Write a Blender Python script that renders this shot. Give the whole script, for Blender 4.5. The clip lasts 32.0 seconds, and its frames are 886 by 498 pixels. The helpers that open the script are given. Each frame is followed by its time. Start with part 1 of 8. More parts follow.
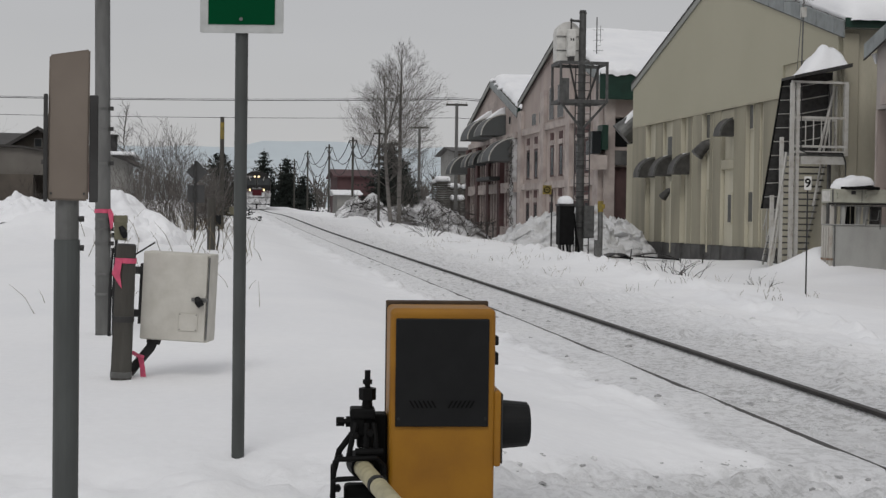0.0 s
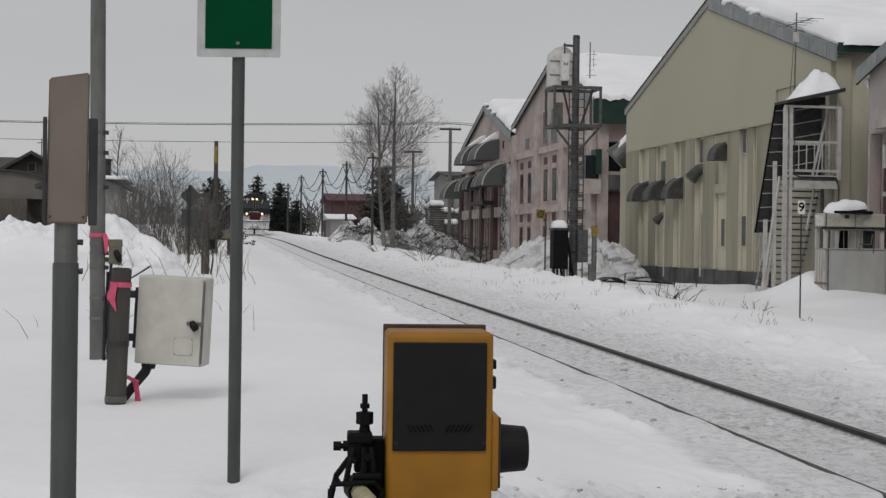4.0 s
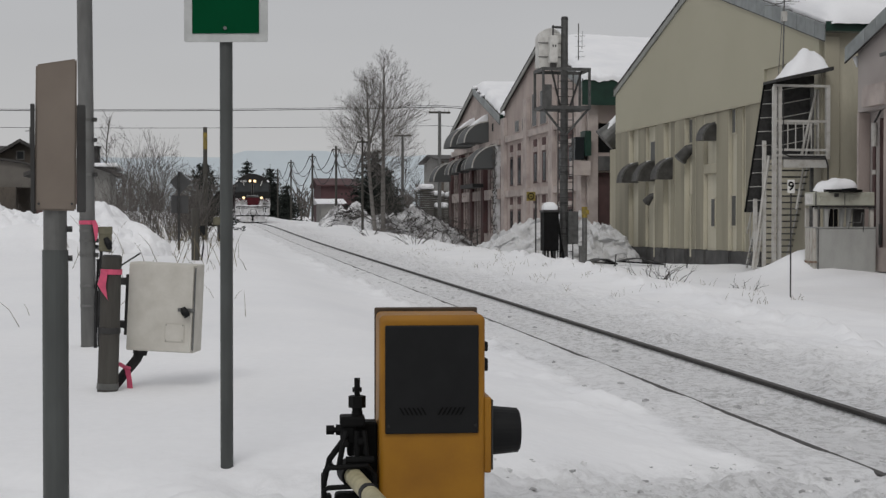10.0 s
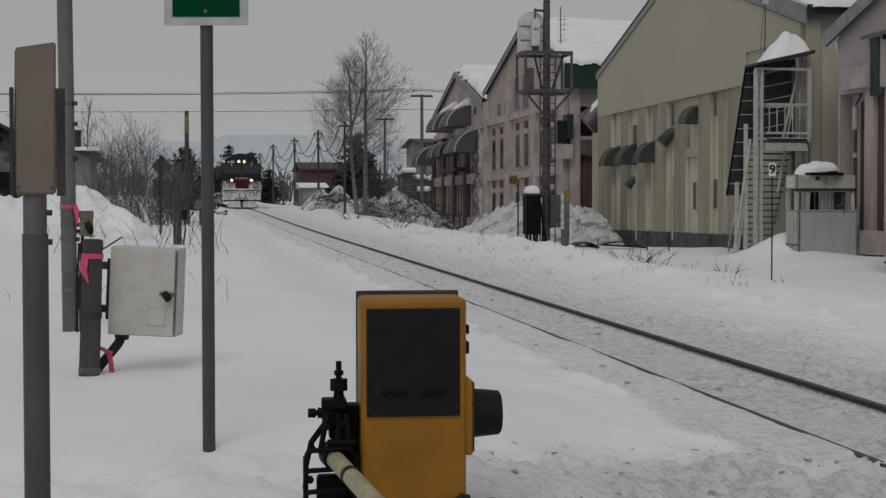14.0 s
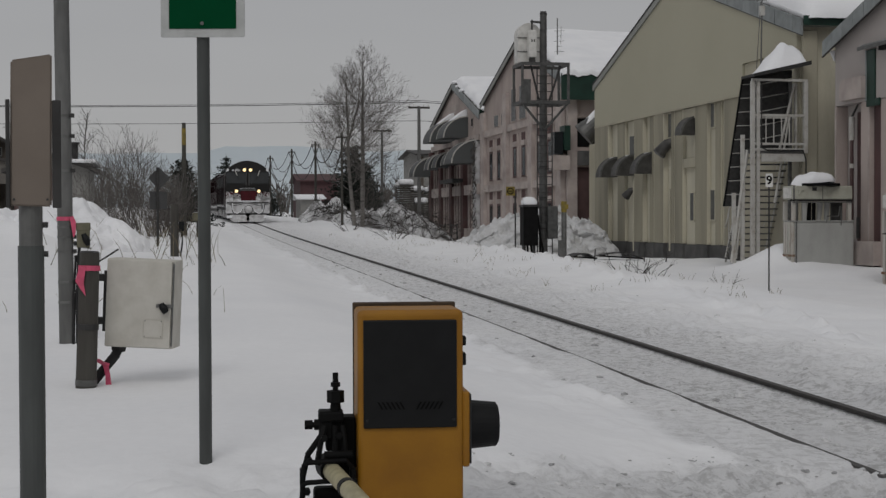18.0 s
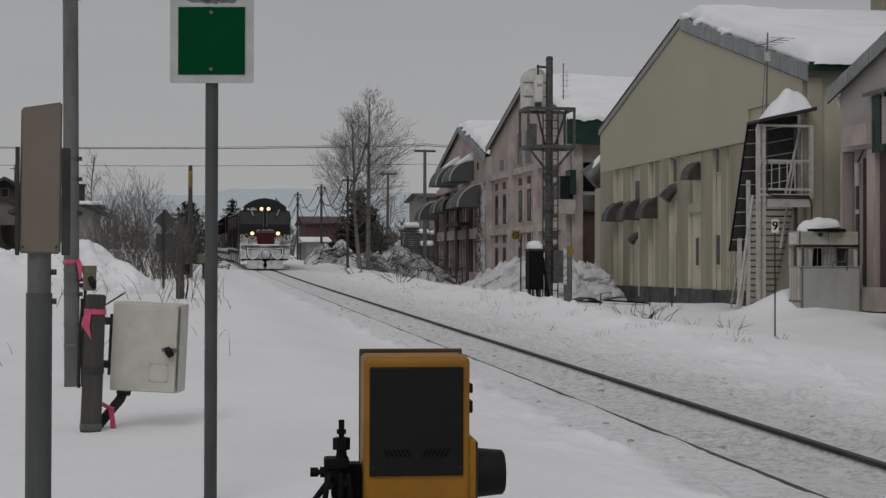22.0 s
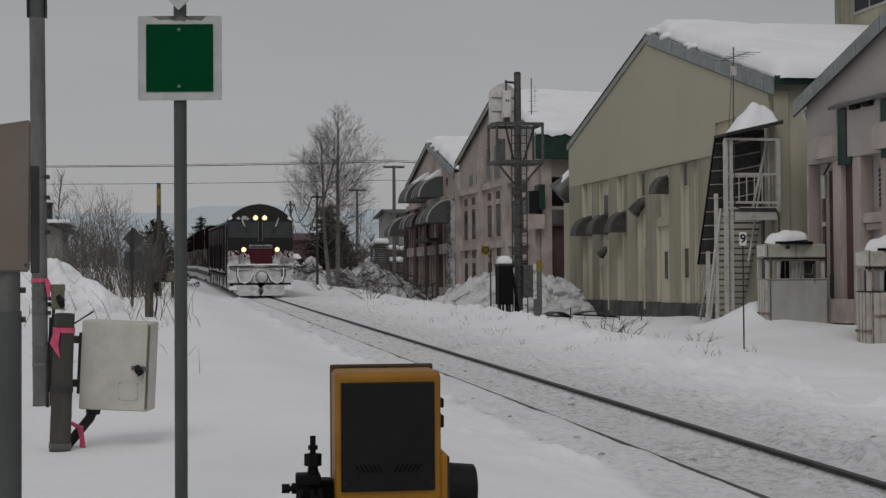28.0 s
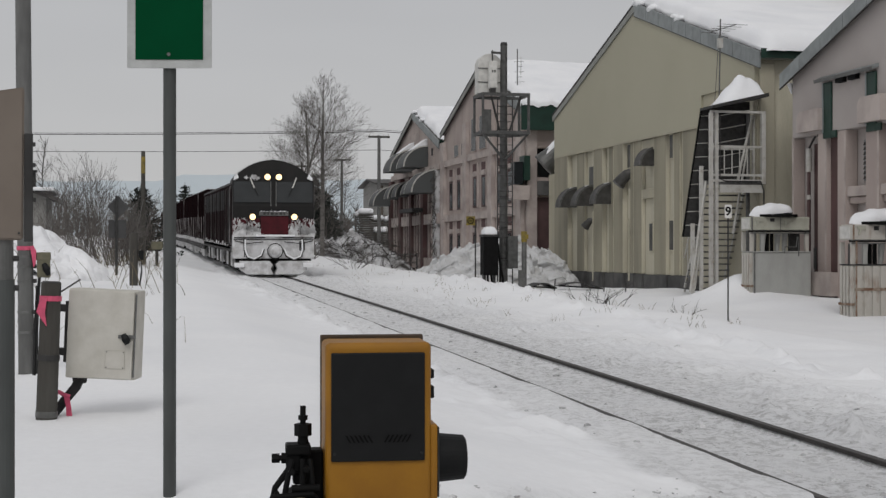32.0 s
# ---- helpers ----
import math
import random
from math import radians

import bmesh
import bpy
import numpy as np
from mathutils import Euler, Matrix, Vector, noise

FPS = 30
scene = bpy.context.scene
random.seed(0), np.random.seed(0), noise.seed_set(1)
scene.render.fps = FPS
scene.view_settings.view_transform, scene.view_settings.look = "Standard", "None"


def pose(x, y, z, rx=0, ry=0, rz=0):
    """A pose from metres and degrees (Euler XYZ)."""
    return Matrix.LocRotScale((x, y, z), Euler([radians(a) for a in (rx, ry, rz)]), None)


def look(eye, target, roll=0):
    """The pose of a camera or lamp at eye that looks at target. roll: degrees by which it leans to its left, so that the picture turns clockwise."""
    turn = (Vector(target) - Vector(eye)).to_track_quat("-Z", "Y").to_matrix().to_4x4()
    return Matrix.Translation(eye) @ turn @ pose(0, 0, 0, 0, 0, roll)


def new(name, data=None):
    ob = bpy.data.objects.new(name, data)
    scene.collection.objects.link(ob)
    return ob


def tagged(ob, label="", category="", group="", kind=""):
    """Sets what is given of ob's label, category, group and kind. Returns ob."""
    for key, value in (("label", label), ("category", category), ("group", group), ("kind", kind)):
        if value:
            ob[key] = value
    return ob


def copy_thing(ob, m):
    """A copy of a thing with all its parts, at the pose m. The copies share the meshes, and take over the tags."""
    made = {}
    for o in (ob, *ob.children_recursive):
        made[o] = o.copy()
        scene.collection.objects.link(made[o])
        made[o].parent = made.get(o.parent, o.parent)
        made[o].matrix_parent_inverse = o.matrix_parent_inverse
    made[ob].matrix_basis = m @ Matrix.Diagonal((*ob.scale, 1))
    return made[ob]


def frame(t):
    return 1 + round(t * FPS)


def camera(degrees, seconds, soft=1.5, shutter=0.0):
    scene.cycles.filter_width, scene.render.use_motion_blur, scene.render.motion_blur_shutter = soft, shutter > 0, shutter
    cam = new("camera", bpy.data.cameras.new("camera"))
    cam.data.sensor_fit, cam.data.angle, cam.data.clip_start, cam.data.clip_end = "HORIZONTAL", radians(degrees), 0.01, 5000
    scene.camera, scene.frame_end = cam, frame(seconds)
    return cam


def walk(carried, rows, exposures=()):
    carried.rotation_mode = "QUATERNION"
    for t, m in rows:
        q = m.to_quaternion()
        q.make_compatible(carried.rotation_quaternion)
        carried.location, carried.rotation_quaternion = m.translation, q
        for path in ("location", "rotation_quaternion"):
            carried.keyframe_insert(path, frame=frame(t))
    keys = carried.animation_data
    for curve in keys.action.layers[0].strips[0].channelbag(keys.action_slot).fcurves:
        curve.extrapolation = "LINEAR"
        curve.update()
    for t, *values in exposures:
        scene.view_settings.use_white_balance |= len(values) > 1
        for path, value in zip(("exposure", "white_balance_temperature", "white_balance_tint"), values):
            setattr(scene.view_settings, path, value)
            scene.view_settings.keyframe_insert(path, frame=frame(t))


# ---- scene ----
cam = camera(34.8, 32.0, soft=1.4)
PATH = [
    (0, pose(0.041, -0.005, 1.683, 88.750, -0.736, -9.377)),
    (0.5, pose(0.049, -0.007, 1.682, 88.720, -0.738, -9.235)),
    (1, pose(0.046, 0.008, 1.680, 88.835, -0.639, -9.149)),
    (1.5, pose(0.042, -0.002, 1.682, 89.093, -0.638, -9.237)),
    (2, pose(0.041, -0.001, 1.681, 89.380, -0.636, -9.442)),
    (2.5, pose(0.035, -0.003, 1.682, 89.496, -0.634, -9.585)),
    (3, pose(0.030, 0.007, 1.682, 89.639, -0.634, -9.558)),
    (3.5, pose(0.026, 0.006, 1.681, 89.725, -0.733, -9.643)),
    (5.5, pose(0.033, 0.005, 1.680, 89.725, -0.532, -9.733)),
    (6, pose(0.036, 0.005, 1.679, 89.697, -0.331, -9.819)),
    (6.5, pose(0.037, 0.004, 1.680, 89.639, -0.331, -9.823)),
    (7, pose(0.040, 0.001, 1.679, 89.525, -0.231, -9.880)),
    (7.5, pose(0.044, 0.006, 1.678, 89.382, -0.130, -9.909)),
    (8, pose(0.041, 0.002, 1.679, 89.324, -0.030, -9.915)),
    (8.5, pose(0.032, 0.002, 1.679, 89.238, -0.030, -9.943)),
    (9, pose(0.029, -0.004, 1.679, 89.181, -0.030, -9.943)),
    (9.5, pose(0.025, -0.005, 1.678, 89.152, 0.070, -9.973)),
    (10, pose(0.028, 0.005, 1.678, 89.067, -0.029, -10.028)),
    (10.5, pose(0.031, -0.004, 1.678, 89.039, 0.072, -10.115)),
    (11, pose(0.030, 0.006, 1.679, 89.009, -0.028, -10.146)),
    (11.5, pose(0.031, -0.002, 1.678, 89.010, -0.027, -10.231)),
    (12, pose(0.033, 0.008, 1.679, 88.896, -0.026, -10.316)),
    (12.5, pose(0.035, -0.002, 1.676, 88.810, -0.025, -10.406)),
    (13, pose(0.036, 0.000, 1.675, 88.638, -0.023, -10.524)),
    (13.5, pose(0.035, -0.004, 1.679, 88.495, -0.022, -10.642)),
    (14, pose(0.032, -0.005, 1.676, 88.408, 0.079, -10.734)),
    (14.5, pose(0.035, 0.003, 1.675, 88.351, 0.180, -10.827)),
    (16.5, pose(0.033, -0.003, 1.677, 88.323, 0.182, -10.968)),
    (17, pose(0.034, -0.010, 1.677, 88.610, 0.182, -10.995)),
    (17.5, pose(0.034, -0.008, 1.676, 88.781, 0.182, -10.938)),
    (18, pose(0.035, -0.005, 1.676, 88.868, 0.180, -10.843)),
    (18.5, pose(0.035, 0.010, 1.675, 88.925, 0.180, -10.814)),
    (19, pose(0.035, -0.004, 1.676, 89.040, 0.279, -10.759)),
    (19.5, pose(0.032, 0.004, 1.676, 89.297, 0.179, -10.728)),
    (20, pose(0.034, -0.002, 1.676, 89.527, 0.279, -10.723)),
    (20.5, pose(0.032, 0.003, 1.677, 89.613, 0.180, -10.783)),
    (21, pose(0.031, 0.000, 1.680, 89.641, 0.178, -10.665)),
    (21.5, pose(0.032, 0.005, 1.687, 89.899, 0.077, -10.517)),
    (22, pose(0.028, 0.001, 1.691, 90.615, -0.122, -10.630)),
    (22.5, pose(0.020, -0.008, 1.698, 91.131, -0.119, -10.922)),
    (23, pose(0.017, -0.010, 1.701, 91.619, -0.116, -11.157)),
    (23.5, pose(0.010, -0.023, 1.698, 91.906, -0.113, -11.421)),
    (24, pose(0.017, -0.015, 1.697, 91.906, -0.011, -11.587)),
    (24.5, pose(0.021, -0.028, 1.692, 91.820, 0.089, -11.528)),
    (25, pose(0.019, -0.022, 1.694, 91.562, 0.089, -11.585)),
    (25.5, pose(0.021, -0.013, 1.693, 91.505, 0.089, -11.529)),
    (27.5, pose(0.023, -0.022, 1.690, 91.362, 0.291, -11.760)),
    (28, pose(0.025, -0.013, 1.688, 91.248, 0.392, -11.849)),
    (28.5, pose(0.024, -0.013, 1.689, 91.105, 0.393, -11.935)),
    (29, pose(0.020, -0.008, 1.688, 90.962, 0.394, -11.992)),
    (29.5, pose(0.016, -0.009, 1.688, 90.732, 0.294, -11.995)),
    (30, pose(0.009, -0.001, 1.689, 90.503, 0.295, -12.081)),
    (30.5, pose(0.004, -0.009, 1.689, 90.360, 0.196, -12.145)),
    (31, pose(0.002, -0.003, 1.689, 90.217, 0.098, -12.292)),
    (31.5, pose(-0.001, -0.004, 1.690, 90.103, -0.002, -12.349)),
    (32, pose(-0.000, 0.000, 1.690, 90.046, -0.000, -12.495)),
]
EXPOSURES = [(0, 0.0), (10, -0.02), (11, -0.14), (12, -0.42), (13, -0.44), (28.6, -0.44), (30, -0.42), (31, -0.26), (32, 0.02)]
walk(cam, PATH, EXPOSURES)


# overcast winter sky
world = bpy.data.worlds.new("world")
scene.world = world
world.use_nodes = True
wn = world.node_tree.nodes
wl = world.node_tree.links
wn.clear()
w_out = wn.new("ShaderNodeOutputWorld")
w_bg = wn.new("ShaderNodeBackground")
w_sky = wn.new("ShaderNodeTexSky")
w_sky.sky_type = "NISHITA"
w_sky.sun_disc = False
w_sky.sun_elevation = radians(47)
w_sky.sun_rotation = radians(150)
w_sky.air_density = 1.0
w_sky.dust_density = 3.0
# a grey cloud layer over the clear sky: soft bands, a little brighter near the horizon
w_geo = wn.new("ShaderNodeTexCoord")
w_sep = wn.new("ShaderNodeSeparateXYZ")
w_ramp = wn.new("ShaderNodeValToRGB")
w_ramp.color_ramp.elements[0].position = 0.0
w_ramp.color_ramp.elements[0].color = (0.612, 0.609, 0.610, 1)
w_ramp.color_ramp.elements[1].position = 0.45
w_ramp.color_ramp.elements[1].color = (0.535, 0.535, 0.547, 1)
w_mid = w_ramp.color_ramp.elements.new(0.21)
w_mid.color = (0.497, 0.501, 0.516, 1)
w_noise = wn.new("ShaderNodeTexNoise")
w_noise.inputs["Scale"].default_value = 2.2
w_noise.inputs["Detail"].default_value = 3
w_map = wn.new("ShaderNodeMapping")
w_map.inputs["Scale"].default_value = (1, 1, 4)
w_mix = wn.new("ShaderNodeMix")
w_mix.data_type = "RGBA"
w_mix.blend_type = "MULTIPLY"
w_mix.inputs[0].default_value = 0.22
w_cloud = wn.new("ShaderNodeMix")
w_cloud.data_type = "RGBA"
w_cloud.inputs[0].default_value = 0.96
w_scale = wn.new("ShaderNodeMix")
w_scale.data_type = "RGBA"
w_scale.blend_type = "MULTIPLY"
w_scale.inputs[0].default_value = 1.0
w_scale.inputs[7].default_value = (10, 10, 10, 1)
wl.new(w_geo.outputs["Generated"], w_sep.inputs[0])
wl.new(w_sep.outputs["Z"], w_ramp.inputs[0])
wl.new(w_geo.outputs["Generated"], w_map.inputs[0])
wl.new(w_map.outputs[0], w_noise.inputs["Vector"])
wl.new(w_ramp.outputs[0], w_mix.inputs[6])
wl.new(w_noise.outputs["Fac"], w_mix.inputs[7])
wl.new(w_mix.outputs[2], w_scale.inputs[6])
wl.new(w_sky.outputs[0], w_cloud.inputs[6])
wl.new(w_scale.outputs[2], w_cloud.inputs[7])
wl.new(w_cloud.outputs[2], w_bg.inputs[0])
w_bg.inputs[1].default_value = 0.1
wl.new(w_bg.outputs[0], w_out.inputs[0])

sun_data = bpy.data.lights.new("sun", "SUN")
sun_data.energy = 0.92
sun_data.angle = radians(28)
sun_data.color = (1.0, 0.985, 0.97)
sun = new("sun", sun_data)
sun.matrix_world = look((-12, -14, 50), (5, 30, 0))


# ---- materials ----
def mat(name, color, rough=0.7, metal=0.0, var=0.12, scale=6.0, bump=0.0, bscale=40.0, color2=None, cut=0.5, spec=0.4, island=0.0, rnd=0.0, stretch=(1, 1, 1), emit=0.0):
    """A surface with variation at two scales, a second colour for stains, and a fine relief."""
    m = bpy.data.materials.new(name)
    m.use_nodes = True
    n, l = m.node_tree.nodes, m.node_tree.links
    b = n["Principled BSDF"]
    tc = n.new("ShaderNodeTexCoord")
    mp = n.new("ShaderNodeMapping")
    mp.inputs["Scale"].default_value = stretch
    l.new(tc.outputs["Object"], mp.inputs[0])
    big = n.new("ShaderNodeTexNoise")
    big.inputs["Scale"].default_value = scale
    big.inputs["Detail"].default_value = 5
    fine = n.new("ShaderNodeTexNoise")
    fine.inputs["Scale"].default_value = bscale
    fine.inputs["Detail"].default_value = 3
    l.new(mp.outputs[0], big.inputs["Vector"])
    l.new(mp.outputs[0], fine.inputs["Vector"])
    c2 = color2 if color2 else tuple(max(0, c * (1 - 2.2 * var)) for c in color)
    ramp = n.new("ShaderNodeValToRGB")
    ramp.color_ramp.elements[0].position = cut - 0.16
    ramp.color_ramp.elements[0].color = (*c2, 1)
    ramp.color_ramp.elements[1].position = cut + 0.12
    ramp.color_ramp.elements[1].color = (*color, 1)
    l.new(big.outputs["Fac"], ramp.inputs[0])
    val = n.new("ShaderNodeMath")
    val.operation = "MULTIPLY_ADD"
    val.inputs[1].default_value = 2 * var
    val.inputs[2].default_value = 1 - var
    l.new(fine.outputs["Fac"], val.inputs[0])
    top = val
    if island or rnd:
        src = n.new("ShaderNodeNewGeometry").outputs["Random Per Island"] if island else n.new("ShaderNodeObjectInfo").outputs["Random"]
        k = island or rnd
        ma = n.new("ShaderNodeMath")
        ma.operation = "MULTIPLY_ADD"
        ma.inputs[1].default_value = 2 * k
        ma.inputs[2].default_value = 1 - k
        l.new(src, ma.inputs[0])
        mu = n.new("ShaderNodeMath")
        mu.operation = "MULTIPLY"
        l.new(ma.outputs[0], mu.inputs[0])
        l.new(val.outputs[0], mu.inputs[1])
        top = mu
    mx = n.new("ShaderNodeMix")
    mx.data_type = "RGBA"
    mx.blend_type = "MULTIPLY"
    mx.inputs[0].default_value = 1
    l.new(ramp.outputs[0], mx.inputs[6])
    l.new(top.outputs[0], mx.inputs[7])
    l.new(mx.outputs[2], b.inputs["Base Color"])
    rr = n.new("ShaderNodeMath")
    rr.operation = "MULTIPLY_ADD"
    rr.inputs[1].default_value = 0.25
    rr.inputs[2].default_value = max(0.03, rough - 0.12)
    l.new(fine.outputs["Fac"], rr.inputs[0])
    l.new(rr.outputs[0], b.inputs["Roughness"])
    b.inputs["Metallic"].default_value = metal
    b.inputs["Specular IOR Level"].default_value = spec
    if bump:
        bp = n.new("ShaderNodeBump")
        bp.inputs["Strength"].default_value = bump
        bp.inputs["Distance"].default_value = 0.01
        l.new(fine.outputs["Fac"], bp.inputs["Height"])
        l.new(bp.outputs[0], b.inputs["Normal"])
    if emit:
        b.inputs["Emission Color"].default_value = (*color, 1)
        b.inputs["Emission Strength"].default_value = emit
    return m


SNOW = mat("snow", (0.85, 0.853, 0.865), 0.85, var=0.05, scale=0.6, bump=0.5, bscale=22, color2=(0.79, 0.797, 0.815), spec=0.2)
HEAP_SNOW = mat("heaped_snow", (0.60, 0.603, 0.61), 0.88, var=0.12, scale=2.2, bump=0.9, bscale=7, color2=(0.46, 0.455, 0.45), cut=0.44, spec=0.2)
SPOIL_SNOW = mat("snow_over_dark_spoil", (0.72, 0.722, 0.73), 0.9, var=0.25, scale=0.85, bump=1.0, bscale=9, color2=(0.075, 0.07, 0.065), cut=0.455, spec=0.2, stretch=(1, 0.6, 1.7))
DIRTY_SNOW = mat("dirty_snow", (0.62, 0.62, 0.625), 0.85, var=0.2, scale=3.2, bump=0.8, bscale=16, color2=(0.33, 0.32, 0.315), cut=0.44, spec=0.2)


def snow_ground():
    """Snow with grit along the line and on the trodden crossing."""
    m = mat("snow_ground", (0.85, 0.853, 0.862), 0.85, var=0.04, scale=0.5, bump=0.5, bscale=14, color2=(0.81, 0.815, 0.83), spec=0.2)
    n, l = m.node_tree.nodes, m.node_tree.links
    b = n["Principled BSDF"]
    clean = b.inputs["Base Color"].links[0].from_socket
    geo = n.new("ShaderNodeNewGeometry")
    sep = n.new("ShaderNodeSeparateXYZ")
    l.new(geo.outputs["Position"], sep.inputs[0])

    def band(out, a, b2, inv=False):
        r = n.new("ShaderNodeMapRange")
        r.interpolation_type = "SMOOTHSTEP"
        r.inputs[1].default_value, r.inputs[2].default_value = a, b2
        r.inputs[3].default_value, r.inputs[4].default_value = (1, 0) if inv else (0, 1)
        l.new(out, r.inputs[0])
        return r.outputs[0]

    def mul(a, b2, op="MULTIPLY"):
        k = n.new("ShaderNodeMath")
        k.operation = op
        for sock, v in zip(k.inputs, (a, b2)):
            if isinstance(v, float):
                sock.default_value = v
            else:
                l.new(v, sock)
        return k.outputs[0]

    warp = n.new("ShaderNodeTexNoise")
    warp.inputs["Scale"].default_value = 0.8
    warp.inputs["Detail"].default_value = 5
    l.new(geo.outputs["Position"], warp.inputs["Vector"])
    wx = mul(sep.outputs["X"], mul(warp.outputs["Fac"], 1.2), "ADD")
    verge = mul(band(wx, 3.95, 4.25), mul(mul(band(sep.outputs["X"], 4.9, 5.5), 0.4), 0.6, "ADD"))
    verge = mul(verge, band(wx, 5.9, 9.2, True))
    bed = mul(mul(band(sep.outputs["X"], 4.2, 4.4), band(sep.outputs["X"], 5.3, 5.5, True)), 0.9)
    line = mul(mul(verge, 0.9), mul(bed, 0.95), "MAXIMUM")
    skew = mul(sep.outputs["Y"], mul(mul(mul(mul(sep.outputs["X"], -1.6, "ADD"), 1.7, "MINIMUM"), 0.0, "MAXIMUM"), -0.75), "ADD")
    road = mul(band(mul(skew, mul(warp.outputs["Fac"], 0.6), "ADD"), 6.70, 7.45, True), mul(band(sep.outputs["X"], -0.8, 3.0), 0.75))
    zone = mul(line, road, "MAXIMUM")
    grit = n.new("ShaderNodeTexNoise")
    grit.inputs["Scale"].default_value = 11.0
    grit.inputs["Detail"].default_value = 8
    grit.inputs["Roughness"].default_value = 0.75
    l.new(geo.outputs["Position"], grit.inputs["Vector"])
    wide = n.new("ShaderNodeTexNoise")
    wide.inputs["Scale"].default_value = 0.9
    wide.inputs["Detail"].default_value = 4
    l.new(geo.outputs["Position"], wide.inputs["Vector"])
    fac = mul(mul(band(grit.outputs["Fac"], 0.46, 0.60), band(wide.outputs["Fac"], 0.05, 0.6)), zone)
    thin = mul(mul(zone, 0.13), mul(fac, 0.5), "ADD")
    clampn = n.new("ShaderNodeClamp")
    l.new(thin, clampn.inputs[0])
    # frozen lumps stand out of the dirty parts
    bp = n.new("ShaderNodeBump")
    bp.inputs["Strength"].default_value = 0.9
    bp.inputs["Distance"].default_value = 0.05
    l.new(mul(grit.outputs["Fac"], zone), bp.inputs["Height"])
    old = b.inputs["Normal"].links[0].from_socket
    l.new(old, bp.inputs["Normal"])
    l.new(bp.outputs[0], b.inputs["Normal"])
    mx = n.new("ShaderNodeMix")
    mx.data_type = "RGBA"
    l.new(clampn.outputs[0], mx.inputs[0])
    l.new(clean, mx.inputs[6])
    mx.inputs[7].default_value = (0.25, 0.245, 0.235, 1)
    l.new(mx.outputs[2], b.inputs["Base Color"])
    return m


SNOW_GROUND = snow_ground()
YELLOW_WALL = mat("yellow_render", (0.325, 0.302, 0.228), 0.85, var=0.10, scale=1.3, bump=0.2, bscale=30, color2=(0.25, 0.232, 0.178), stretch=(1, 1, 0.12))
SMOOTH_YELLOW = mat("smooth_beige_render", (0.415, 0.394, 0.303), 0.85, var=0.025, scale=0.25, bump=0.08, bscale=9, color2=(0.392, 0.372, 0.283))
VERGE_BOARD = mat("grey_verge_board", (0.27, 0.275, 0.255), 0.6, var=0.06, scale=1.2)
PALE_YELLOW = mat("pale_yellow_render", (0.425, 0.393, 0.298), 0.85, var=0.07, scale=0.7, bump=0.2, bscale=30, color2=(0.335, 0.312, 0.25), stretch=(1, 1, 0.3))
STREAK = mat("pale_streaked_render", (0.52, 0.49, 0.39), 0.88, var=0.10, scale=1.1, bump=0.2, bscale=30, color2=(0.40, 0.375, 0.295), cut=0.44, stretch=(1, 1, 0.22))
PLINTH = mat("dark_plinth", (0.10, 0.098, 0.095), 0.85, var=0.2, scale=1.5, bump=0.3, color2=(0.055, 0.054, 0.053))
GREY_PINK = mat("pale_grey_pink_render", (0.40, 0.365, 0.348), 0.85, var=0.05, scale=0.5, bump=0.12, bscale=25, color2=(0.365, 0.33, 0.312))
PINK_WALL = mat("pink_render", (0.445, 0.378, 0.345), 0.85, var=0.08, scale=0.8, bump=0.2, bscale=30, color2=(0.36, 0.30, 0.275), stretch=(1, 1, 0.4))
PINK_TRIM = mat("pale_pink_trim", (0.475, 0.415, 0.383), 0.8, var=0.08, scale=1.2, color2=(0.325, 0.278, 0.258))
BRICK_RED = mat("red_brown_panel", (0.115, 0.062, 0.06), 0.8, var=0.15, scale=2.0, color2=(0.07, 0.042, 0.04), stretch=(1, 1, 0.3))
MAROON_DOOR = mat("maroon_door", (0.095, 0.055, 0.053), 0.6, var=0.12, scale=2)
DARK_GLASS = mat("dark_window_glass", (0.022, 0.025, 0.027), 0.2, var=0.1, scale=2, spec=0.14)
GREEN_FASCIA = mat("dark_green_sheet", (0.012, 0.04, 0.028), 0.45, var=0.12, scale=2)
DUSTY_GLASS = mat("dusty_window_glass", (0.085, 0.086, 0.08), 0.35, var=0.15, scale=3, spec=0.3)
GREY_SHEET = mat("grey_sheet_metal", (0.25, 0.27, 0.268), 0.5, 0.15, var=0.1, scale=3, color2=(0.20, 0.215, 0.215), rnd=0.10)
AWNING = mat("grey_awning", (0.075, 0.078, 0.078), 0.6, var=0.1, scale=1.5, color2=(0.075, 0.08, 0.08))
STEEL = mat("galvanised_steel", (0.17, 0.17, 0.165), 0.55, 0.5, var=0.14, scale=9, bscale=60, color2=(0.11, 0.11, 0.105))
POST_PAINT = mat("grey_post_paint", (0.075, 0.081, 0.078), 0.55, 0.2, var=0.12, scale=14, bscale=70, color2=(0.058, 0.062, 0.06), stretch=(1, 1, 0.25))
DARK_STEEL = mat("dark_steel", (0.055, 0.054, 0.053), 0.55, 0.4, var=0.2, scale=8, color2=(0.035, 0.034, 0.033))
MAST_STEEL = mat("dull_zinc_mast_steel", (0.105, 0.105, 0.102), 0.6, 0.4, var=0.16, scale=7, bscale=60, color2=(0.065, 0.065, 0.063))
WHITE_STEEL = mat("white_painted_steel", (0.50, 0.49, 0.46), 0.55, 0.1, var=0.12, scale=5, color2=(0.36, 0.33, 0.29), cut=0.4)
